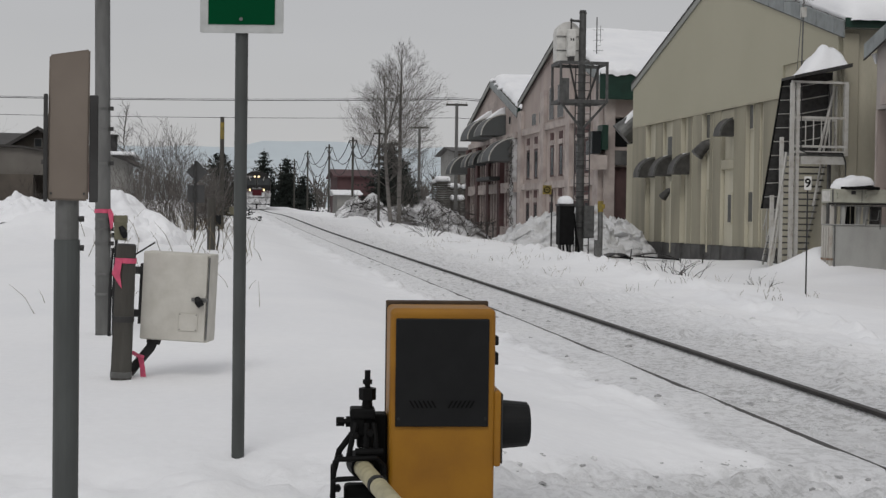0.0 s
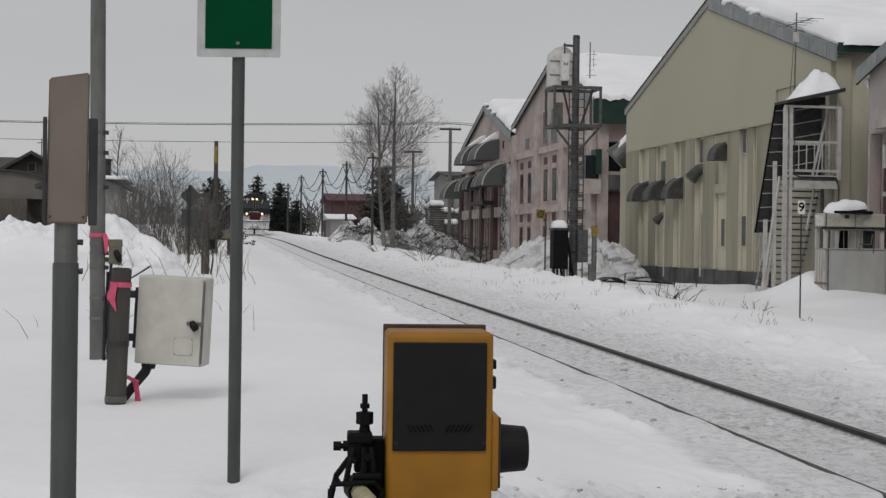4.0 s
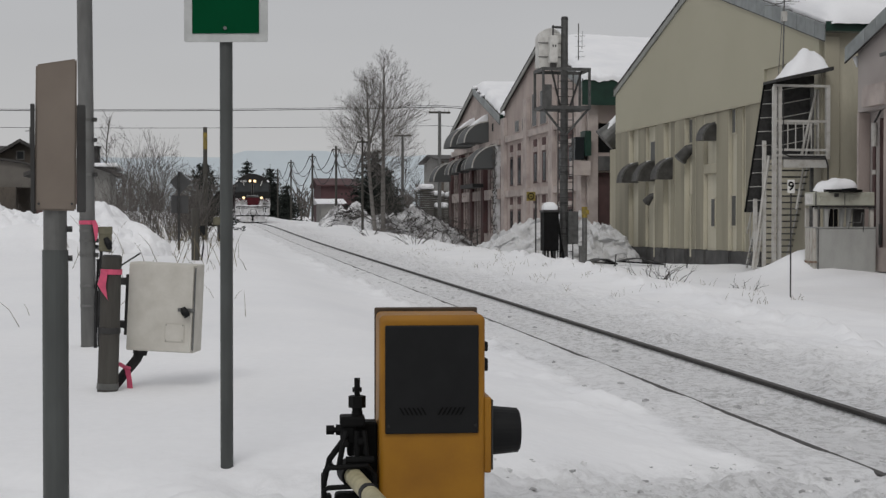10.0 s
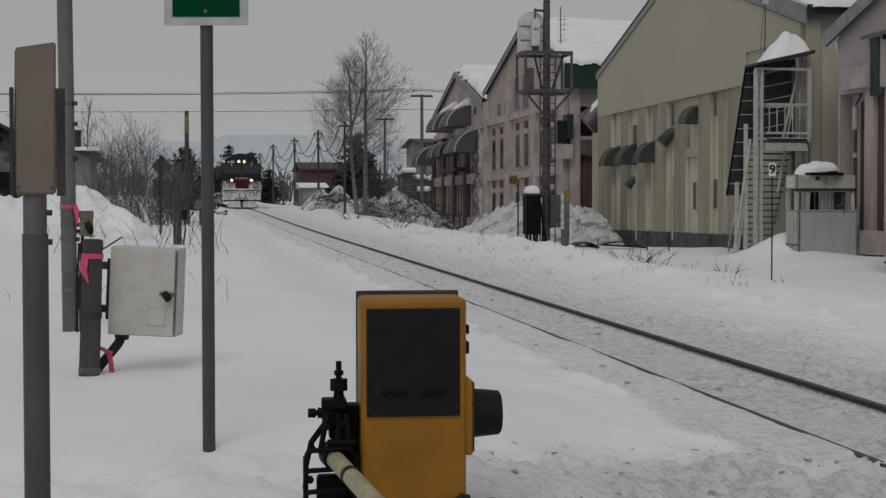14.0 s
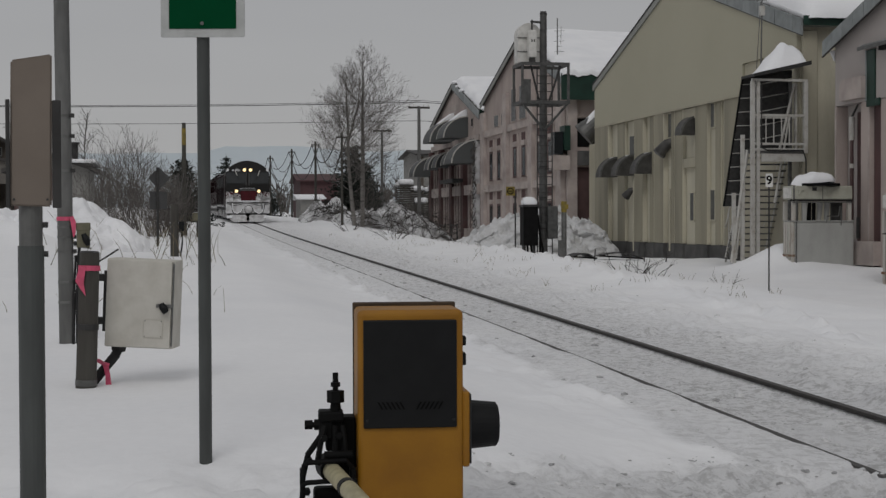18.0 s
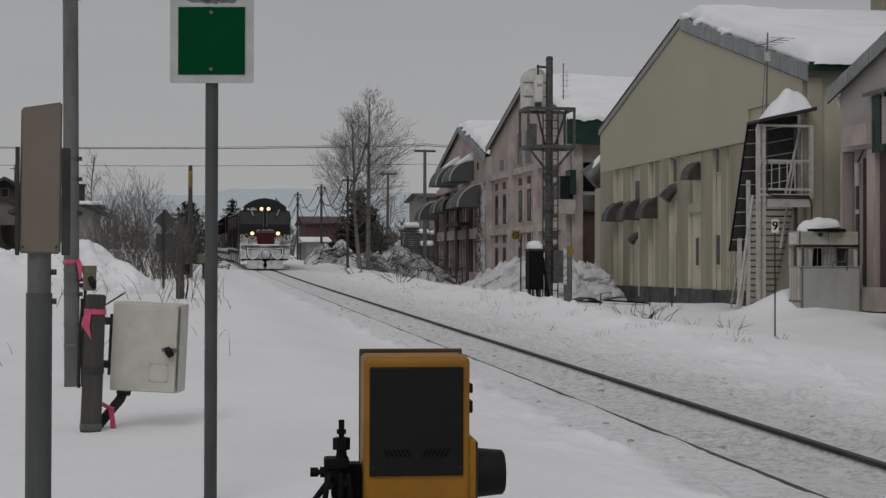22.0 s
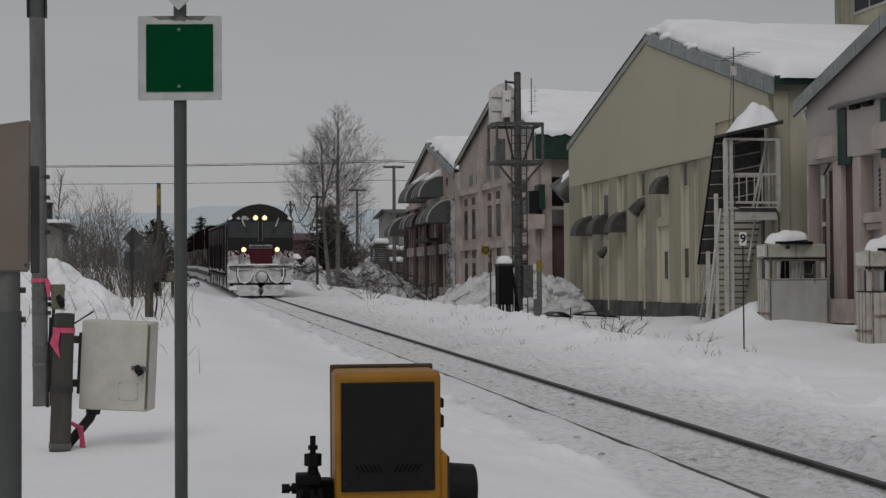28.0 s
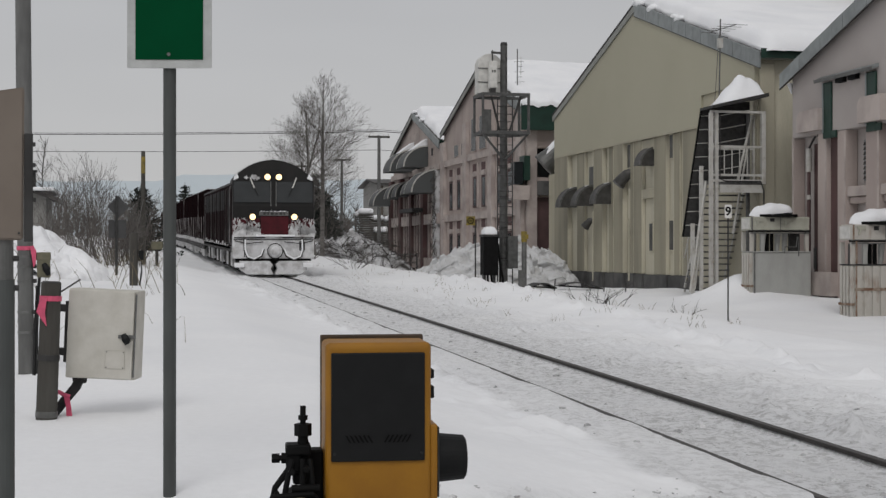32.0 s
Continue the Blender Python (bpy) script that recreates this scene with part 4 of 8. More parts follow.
def roof_snow(parent, x0, x1, ya, ye, zr, sl, thick, seed):
    """Deep old snow on one slope: ragged along the verge, curling over the eave, blunt at the ridge."""
    nu, nv = 64, 34
    b = bmesh.new()
    run = abs(ye - ya)
    sg = 1 if ye > ya else -1
    rows = []
    for i in range(nu + 1):
        f = i / nu
        row = []
        for j in range(nv + 1):
            v = (j / nv) ** 0.9 * 1.035 - 0.02
            bite = 0.10 + 0.22 * max(0, noise.fractal((v * run * 0.9, seed, 1.0), 0.6, 2.0, 4) + 0.25) + 0.12 * max(0, noise.noise((v * run * 3.1, seed, 5.0)))
            x = x0 + bite + (x1 - x0 - bite) * f ** 1.8
            edge = min(1.0, max(0.0, x - x0 - bite) / 0.42)
            e2 = min(1.0, (j / nv) / 0.05) if j < 3 else 1.0
            low = max(0.0, v - 0.965) / 0.05
            h = thick * (1 - (1 - edge) ** 2) ** 0.5 * (0.45 + 0.55 * e2)
            h *= 1 + 0.22 * noise.noise((x * 0.35, v * run * 0.35, seed)) + 0.10 * noise.noise((x * 1.6, v * run * 1.6, seed + 3)) * (1.6 - edge)
            h *= (1 - 0.10 * v) * (1 - min(1.0, low) ** 2 * 0.75)
            z = zr - sl * run * max(0, v) + max(h, 0.13) - 0.02 * low
            row.append(b.verts.new((x, ya + sg * run * v, z)))
        rows.append(row)
    for i in range(nu):
        for j in range(nv):
            b.faces.new((rows[i][j], rows[i + 1][j], rows[i + 1][j + 1], rows[i][j + 1]))
    rim = [rows[i][0] for i in range(nu + 1)] + [rows[nu][j] for j in range(1, nv + 1)] + [rows[i][nv] for i in range(nu - 1, -1, -1)] + [rows[0][j] for j in range(nv - 1, 0, -1)]
    low = []
    for v in rim:
        d = abs(v.co.y - ya) / run
        low.append(b.verts.new((v.co.x + 0.03, v.co.y, zr - sl * run * max(0, d) - (-0.10 if d > 0.99 else -0.004) - 0.05 * (d > 0.99) * noise.noise((v.co.x * 2.2, seed, 9)))))
    k = len(rim)
    for i in range(k):
        b.faces.new((rim[i], rim[(i + 1) % k], low[(i + 1) % k], low[i]))
    bmesh.ops.recalc_face_normals(b, faces=b.faces[:])
    part("roof_snow", b, SNOW, parent, "thick old snow on the roof", smooth=True)
    r = random.Random(seed)
    for n in range(7):
        v = r.uniform(0.0, 0.5) ** 1.3
        w = r.uniform(0.12, 0.3)
        y, z = ya + sg * run * v, zr - sl * run * v
        c = bmesh.new()
        bmesh.ops.create_icosphere(c, subdivisions=2, radius=1.0)
        for q in c.verts:
            q.co = Vector((x0 + 0.12 + q.co.x * w * 0.7, y + q.co.y * w * 1.4, z + 0.04 + q.co.z * w * 0.55)) + Vector((0, 0, 0.05 * noise.noise(q.co * 3 + Vector((n, 0, 0)))))
        part("snow_lump", c, SNOW, parent, "lump of snow on the verge", smooth=True)


def gable(t, y0, y1, ya, ze, za, wall, depth, over=0.25, thick=0.10, board=True, snow=0.62, zbase=-0.4, inset=0.0, reach=0.12):
    """Gabled warehouse whose gable wall faces the line: y0 near end, y1 far end, ya the ridge, ze the eaves, za the ridge height.
    Returns roof. Coordinates are those of the place."""
    part("gable_wall", bm_prism([(y0, zbase), (y1, zbase), (y1, ze), (ya, za), (y0, ze)], "x", X0 + inset, X0 + inset + 0.25), wall, t)
    part("near_wall", bm_box(X0 + inset + 0.25, X0 + depth, y0, y0 + 0.25, zbase, ze - 0.05), wall, t)
    part("far_wall", bm_box(X0 + inset + 0.25, X0 + depth, y1 - 0.25, y1, zbase, ze - 0.05), wall, t)
    part("rear_wall", bm_prism([(y0, zbase), (y1, zbase), (y1, ze), (ya, za), (y0, ze)], "x", X0 + depth, X0 + depth + 0.25), wall, t)
    s1 = (za - ze) / (y1 - ya)
    s0 = (za - ze) / (ya - y0)
    xr = X0 - over
    for sgn, ye, sl in ((1, y1, s1), (-1, y0, s0)):
        out = 0.45 if sgn < 0 else reach
        ye2 = ye + sgn * out
        ze2 = ze - sl * out
        o = [(ya, za), (ye2, ze2), (ye2, ze2 + thick), (ya, za + thick)]
        rf = part("roof_slope", bm_prism(o, "x", xr + 0.04, X0 + depth + 0.4), ROOF_DARK, t, "dark sheet roof slope")
        # verge trim made of short folded sheets
        n = int(abs(ye2 - ya) / 0.62)
        vb = 0.36 if sgn < 0 else 0.30
        if sgn > 0 and board:
            part("verge_board", bm_prism([(ya, za - 0.20), (ye2, ze2 - 0.20), (ye2, ze2 + thick - 0.06), (ya, za + thick - 0.06)], "x", xr - 0.01, xr + 0.035), VERGE_BOARD, rf, "pale grey verge board")
            for k in (0.0, 0.055):
                part("verge_cap", bm_prism([(ya, za + thick - 0.055 + k), (ye2, ze2 + thick - 0.055 + k), (ye2, ze2 + thick - 0.02 + k), (ya, za + thick - 0.02 + k)], "x", xr - 0.02, xr + 0.035), ROOF_DARK, rf)
            n = 0
        else:
            part("verge_drip", bm_prism([(ya, za - vb - 0.03), (ye2, ze2 - vb - 0.03), (ye2, ze2 - vb), (ya, za - vb)], "x", xr - 0.01, xr + 0.035), ROOF_DARK, rf)
        for k in range(n):
            u0, u1 = ya + (ye2 - ya) * k / n, ya + (ye2 - ya) * (k + 0.96) / n
            w0, w1 = za - sl * abs(u0 - ya), za - sl * abs(u1 - ya)
            part("verge_sheet", bm_prism([(u0, w0 - vb), (u1, w1 - vb), (u1, w1 + thick + 0.03), (u0, w0 + thick + 0.03)], "x", xr - 0.01 - 0.006 * (k % 2), xr + 0.05), GREY_SHEET, rf)
        if snow and sgn < 0:
            roof_snow(rf, xr, X0 + depth - 0.3, ya, ye2, za + thick, sl, snow, int(y0))
    out = 0.45
    ze2 = ze - s0 * out
    part("eave_fascia", bm_box(X0 - over + 0.05, X0 + depth, y0 - out - 0.03, y0 - out, ze2 - 0.06, ze2 + thick + 0.13), GREEN_FASCIA, t, "dark green eave board")
    part("eave_soffit", bm_box(X0 - over + 0.06, X0 + depth, y0 - out, y0 - 0.003, ze2 - 0.05, ze2 - 0.015), VERGE_BOARD, t)


def quarter_hood(t, y0, y1, z0, z1, reach, material, name, label="", edge=None):
    """A quarter-round awning on the wall: straight back and bottom, curved front."""
    n = 8
    prof = [(X0, z0), (X0, z1)] + [(X0 - reach * math.sin(math.pi / 2 * i / n), z0 + (z1 - z0) * math.cos(math.pi / 2 * i / n)) for i in range(1, n + 1)]
    h = part(name, bm_prism(prof, "y", y0, y1), material, t, label)
    if edge:
        for yy in (y0 - 0.03, y1):
            ring = [(X0 - (reach + 0.02) * math.sin(math.pi / 2 * i / n), z0 + (z1 - z0 + 0.02) * math.cos(math.pi / 2 * i / n)) for i in range(n + 1)]
            ring += [(X0 - (reach - 0.06) * math.sin(math.pi / 2 * i / n), z0 + (z1 - z0 - 0.06) * math.cos(math.pi / 2 * i / n)) for i in range(n, -1, -1)]
            part("hood_edge", bm_prism(ring, "y", yy, yy + 0.05), edge, h)
    return h


def yellow_warehouse():
    t = thing("warehouse", pose(0, 0, 0), "pale yellow gabled warehouse with ribbed lower wall and thick roof snow", "warehouse")
    y0, y1, ya = 40.45, 61.5, 51.0
    gable(t, y0, y1, ya, 7.76, 10.97, STREAK, 26)
    # upper wall stands proud of the ribbed lower wall
    part("upper_wall", bm_prism([(y0 + 4.2, 5.86), (y1, 5.84), (y1, 7.72), (ya, 10.93), (y0 + 0.02, 7.72), (y0 + 0.02, 6.9), (y0 + 4.2, 6.9)], "x", X0 - 0.20, X0 - 0.002), SMOOTH_YELLOW, t)
    part("corner_wall", bm_box(X0 - 0.12, X0 - 0.003, y0, y0 + 4.2, 0.2, 6.89), PALE_YELLOW, t)
    ribs = [(61.45, 59.49, 0.20), (58.35, 57.35, 0.13), (55.94, 54.87, 0.19), (54.22, 53.72, 0.12), (53.43, 52.38, 0.20), (51.78, 51.45, 0.10), (51.25, 50.42, 0.15), (49.11, 47.95, 0.15), (47.32, 46.82, 0.08), (46.30, 45.05, 0.16)]
    for far, near, out in ribs:
        r = part("pilaster", bm_box(X0 - out, X0 - 0.004, near, far, 0.80, 5.84, 0.01), STREAK, t)
        # front plate in a darker tone than the pilaster's sides
        part("pilaster_face", bm_box(X0 - out - 0.012, X0 - out - 0.002, near + 0.02, far - 0.01, 0.81, 5.83), YELLOW_WALL, r, "darker front face")
        part("pilaster_foot", bm_box(X0 - out - 0.016, X0 - 0.004, near - 0.008, far + 0.008, -0.3, 0.795), PLINTH, r)
    part("drip_mould", bm_box(X0 - 0.225, X0 - 0.201, y0 + 4.2, y1 - 0.02, 5.83, 5.90), PALE_YELLOW, t)
    part("plinth", bm_box(X0 - 0.09, X0 - 0.003, 45.0, y1, -0.3, 0.78), PLINTH, t, "dark painted plinth")
    for a, c, w0, w1 in ((47.50, 47.86, 1.70, 2.75), (49.56, 49.88, 1.67, 2.68), (47.56, 47.84, 5.0, 5.82), (51.95, 52.25, 4.9, 5.78), (56.4, 56.95, 3.6, 5.2)):
        f = part("window", bm_box(X0 - 0.05, X0 - 0.003, a - 0.05, c + 0.05, w0 - 0.05, w1 + 0.05), STREAK, t)
        part("pane", bm_box(X0 - 0.056, X0 - 0.048, a, c, w0, w1), DUSTY_GLASS, f)
    part("recess_sill", bm_box(X0 - 0.14, X0 - 0.003, 49.15, 50.40, 3.62, 3.98, 0.02), PALE_YELLOW, t)
    part("recess_head", bm_box(X0 - 0.14, X0 - 0.003, 49.15, 50.40, 5.42, 5.82, 0.02), PALE_YELLOW, t)
    part("down_pipe", bm_tube((X0 - 0.10, 51.95, 0.5), (X0 - 0.10, 51.95, 2.9), 0.045, n=8), STREAK, t)
    part("vent_pipe", bm_tube((X0 - 0.15, 56.15, 0.4), (X0 - 0.15, 56.15, 3.3), 0.04, n=8), STREAK, t)
    for a, c in ((58.62, 59.15), (56.40, 56.95), (53.95, 54.5)):
        h = quarter_hood(t, a, c, 3.55, 4.42, 0.85, HOOD_METAL, "fan_hood", "grey quarter-round fan hood", STEEL)
        part("hood_snow", bm_box(X0 - 0.3, X0 - 0.05, a + 0.1, c - 0.1, 4.33, 4.41, 0.03), DIRTY_SNOW, h)
    h = quarter_hood(t, 49.3, 49.85, 4.82, 5.50, 0.65, HOOD_METAL, "fan_hood", "grey quarter-round fan hood", STEEL)
    d = part("duct", bm_path([(X0 - 0.02, 51.95, 4.66), (X0 - 0.20, 51.98, 4.60), (X0 - 0.36, 52.06, 4.42), (X0 - 0.46, 52.14, 4.26)], [0.20, 0.21, 0.23, 0.25], 18), HOOD_METAL, t, "angled sheet-metal duct")
    part("duct_rim", bm_tube((X0 - 0.44, 52.12, 4.29), (X0 - 0.47, 52.15, 4.24), 0.265, 0.265, n=18), STEEL, d)
    d = part("small_duct", bm_path([(X0 - 0.02, 56.3, 2.98), (X0 - 0.20, 56.4, 2.92), (X0 - 0.36, 56.6, 2.66)], [0.10, 0.13, 0.19], 14), HOOD_METAL, t)
    for a, c in ((18.93, 19.42), (20.6, 21.0)):
        part("corner_pilaster", bm_box(a, c, y0 - 0.14, y0 - 0.003, 0.0, 7.45, 0.02), PALE_YELLOW, t)
    # annex at the far corner with its chute
    ax = 19.6
    part("annex_wall", bm_box(ax, ax + 3, 61.5, 65.0, 0.2, 5.3), PALE_YELLOW, t)
    f = part("annex_window", bm_box(ax - 0.03, ax - 0.003, 62.9, 63.6, 1.85, 3.25), GREY_SHEET, t)
    part("pane", bm_box(ax - 0.04, ax - 0.028, 62.95, 63.55, 1.9, 3.2), DARK_GLASS, f)
    ch = part("chute", bm_tube((19.62, 62.8, 6.45), (18.72, 63.0, 5.62), 0.40, 0.58, n=20), CHUTE_METAL, t, "wide grey sheet-metal chute")
    lumpy_sheet(lambda u, v: (18.75 + 0.85 * u, 62.55 + 0.7 * v, 6.02 + 0.85 * u), [i / 6 for i in range(7)], [i / 5 for i in range(6)], 0.22, SNOW, "chute_snow", ch)
    # stairhead lantern on the ridge side
    part("penthouse", bm_box(27.5, 31, 46.5, 52.85, 9.6, 13.55), PALE_YELLOW, t)
    for k in range(16):
        part("cladding_board", bm_box(27.485, 27.499, 46.55 + 0.39 * k, 46.90 + 0.39 * k, 9.8, 13.5), PALE_YELLOW, t)
    w = part("penthouse_window", bm_box(27.44, 27.483, 48.6, 51.15, 12.05, 13.05), WHITE_STEEL, t)
    for k in range(2):
        part("pane", bm_box(27.42, 27.438, 48.75 + 1.22 * k, 49.85 + 1.22 * k, 12.15, 12.95), DARK_GLASS, w)
    part("penthouse_roof", bm_box(27.0, 31.4, 46.0, 53.3, 13.55, 13.70), ROOF_DARK, t)
    part("penthouse_fascia", bm_box(27.1, 27.14, 46.2, 53.1, 13.40, 13.55), GREEN_FASCIA, t)
    # television aerial on a pole in front of the wall
    a = part("aerial", bm_tube((18.0, 41.3, 6.3), (18.0, 41.2, 8.9), 0.025, n=8), STEEL, t, "old television aerial")
    part("boom", bm_tube((18.0, 40.0, 8.55), (18.0, 42.2, 8.62), 0.015, n=6), STEEL, a)
    for k in range(5):
        part("element", bm_tube((17.6, 40.1 + 0.42 * k, 8.56), (18.4, 40.1 + 0.42 * k, 8.56), 0.008, n=5), STEEL, a)
    part("aerial_box", bm_box(17.93, 18.07, 41.15, 41.3, 8.0, 8.3), WHITE_STEEL, a)
    part("stay", bm_tube((17.85, 41.3, 6.3), (17.95, 41.2, 8.4), 0.012, n=5), STEEL, a)


yellow_warehouse()


def outside_stairs():
    t = thing("outside_stairs", pose(0, 0, 0), "white steel outside stairs with a roofed landing and dark screen", "staircase")
    xa, xb, yf, yb, zp = 17.17, 18.87, 40.0, 40.65, 3.80
    for x, y, w in ((xa, yf, 0.055), (xa + 0.18, yf + 0.02, 0.05), (xb, yf, 0.06), (xb, yb, 0.05)):
        part("post", bm_box(x - w, x + w, y - w, y + w, -0.2 if x < xb - 0.1 else zp - 0.1, 5.85), WHITE_STEEL, t)
    for x, y, h in ((16.98, 40.3, 4.25), (16.70, 40.3, 2.5)):
        part("stair_post", bm_box(x - 0.05, x + 0.05, y - 0.05, y + 0.05, 0.0, h), WHITE_STEEL, t)
    land = part("landing", bm_box(xa - 0.05, xb + 0.1, yf, yb, zp - 0.10, zp), STEEL, t)
    part("landing_beam", bm_box(xa + 0.3, xb, yf + 0.01, yf + 0.08, zp - 0.36, zp - 0.12), WHITE_STEEL, land)
    for zz in (zp, zp + 0.17, zp + 1.03, 5.89):
        part("rail", bm_box(xa - 0.03, xb + 0.06, yf - 0.035, yf + 0.035, zz - 0.035, zz + 0.035), WHITE_STEEL, t)
    for k in range(4):
        x = xa + 0.43 + 0.25 * k
        part("baluster", bm_box(x - 0.014, x + 0.014, yf - 0.013, yf + 0.013, zp + 0.17, zp + 1.0), WHITE_STEEL, t)
    part("side_stringer", bm_tube((16.62, 40.28, 0.4), (17.12, 40.28, 3.8), 0.05, n=6), WHITE_STEEL, t)
    part("side_rail", bm_tube((16.78, 40.34, 0.5), (17.06, 40.34, 2.6), 0.035, n=6), WHITE_STEEL, t)
    part("landing_back_rail", bm_box(xa + 0.2, xb, yb - 0.03, yb + 0.03, zp + 0.98, zp + 1.04), WHITE_STEEL, t)
    # steep flight behind the landing
    n = 17
    for k in range(n):
        f = k / (n - 1)
        y, z = 42.9 - 1.6 * f, 0.45 + (zp - 0.65) * f
        part("tread", bm_box(17.62 - 0.1 * (1 - f), 18.88, y - 0.11, y + 0.11, z - 0.02, z + 0.025), STEEL, t)
    for x in (17.58, 18.90):
        part("stringer", bm_prism([(43.1, 0.32), (43.1, 0.5), (41.35, zp - 0.05), (41.35, zp - 0.22)], "x", x - 0.03, x + 0.03), WHITE_STEEL, t)
        part("handrail", bm_tube((x, 43.1, 1.45), (x, 41.3, zp + 1.0), 0.025, n=8), WHITE_STEEL, t)
        for f in (0.15, 0.4, 0.65, 0.9):
            part("handrail_post", bm_tube((x, 43.1 - 1.8 * f, 0.5 + 3.2 * f), (x, 43.1 - 1.8 * f, 1.45 + 3.3 * f), 0.018, n=6), WHITE_STEEL, t)
    ys = 40.75
    scr = part("screen", bm_prism([(17.18, 6.05), (16.57, 2.1), (17.10, 2.1), (17.29, 3.72), (18.78, 3.72), (18.78, 6.3)], "y", ys, ys + 0.03), DARK_STEEL, t, "dark sheet screen behind the landing")
    for k in range(9):
        z = 2.45 + 0.42 * k
        xl = 16.57 + 0.61 * (z - 2.1) / 3.95
        xr = 17.10 + 0.19 * (z - 2.1) / 1.62 if z < 3.72 else 17.4
        part("batten", bm_tube((xl + 0.02, ys - 0.01, z), (xr, ys - 0.01, z + 0.02), 0.014, n=4), WHITE_STEEL, scr)
        if z > 3.9:
            part("batten", bm_tube((17.4, ys - 0.01, z - 0.04), (18.76, ys - 0.01, z + 0.22), 0.017, n=4), WHITE_STEEL, scr)
    part("screen_edge", bm_tube((17.17, ys, 6.05), (16.56, ys, 2.1), 0.03, n=6), BLACK_PAINT, scr)
    part("cross_brace", bm_tube((18.78, 40.6, 5.85), (18.30, 40.6, 3.8), 0.045, n=6), WHITE_STEEL, t)
    part("cross_brace", bm_tube((18.62, 40.55, 4.9), (18.12, 40.55, 2.2), 0.035, n=6), WHITE_STEEL, t)
    part("rear_post", bm_box(18.60, 18.70, 40.58, 40.66, 0.3, 5.9), STEEL, t)
    roof = part("roof", bm_prism([(17.12, 5.97), (18.95, 6.35), (18.95, 6.47), (17.12, 6.05)], "y", 39.75, 40.75), DARK_STEEL, t, "dark lean-to roof")

    def surf(u, v):
        return (17.42 + 1.42 * u, 39.78 + 0.95 * v, 6.13 + 0.31 * u)

    b = bmesh.new()
    n = 12
    grid = []
    for i in range(n + 1):
        row = []
        for j in range(n + 1):
            u, v = i / n, j / n
            p = Vector(surf(u, v))
            h = 0.80 * max(0, min((u / 0.50) ** 1.0, 1 - 0.62 * max(0, u - 0.5) / 0.5)) * (1 if u < 0.99 else 0) * max(0, 1 - abs(2 * v - 1) ** 3) * (1 + 0.30 * noise.noise(p * 2.5) + 0.16 * noise.noise(p * 6.0))
            row.append(b.verts.new(p + Vector((0, 0, h))))
        grid.append(row)
    for i in range(n):
        for j in range(n):
            b.faces.new((grid[i][j], grid[i + 1][j], grid[i + 1][j + 1], grid[i][j + 1]))
    part("roof_snow", b, SNOW, roof, "pointed mound of snow", smooth=True)
    part("conduit", bm_path([(xa + 0.27, yf - 0.05, 5.8), (xa + 0.27, yf - 0.05, zp + 0.05), (xa + 0.45, yf - 0.05, zp - 0.02), (xb - 0.1, yf - 0.05, zp - 0.02), (xb, yf - 0.05, zp - 0.3), (xb, yf - 0.05, 2.7)], 0.022, 6), DARK_STEEL, t)


outside_stairs()


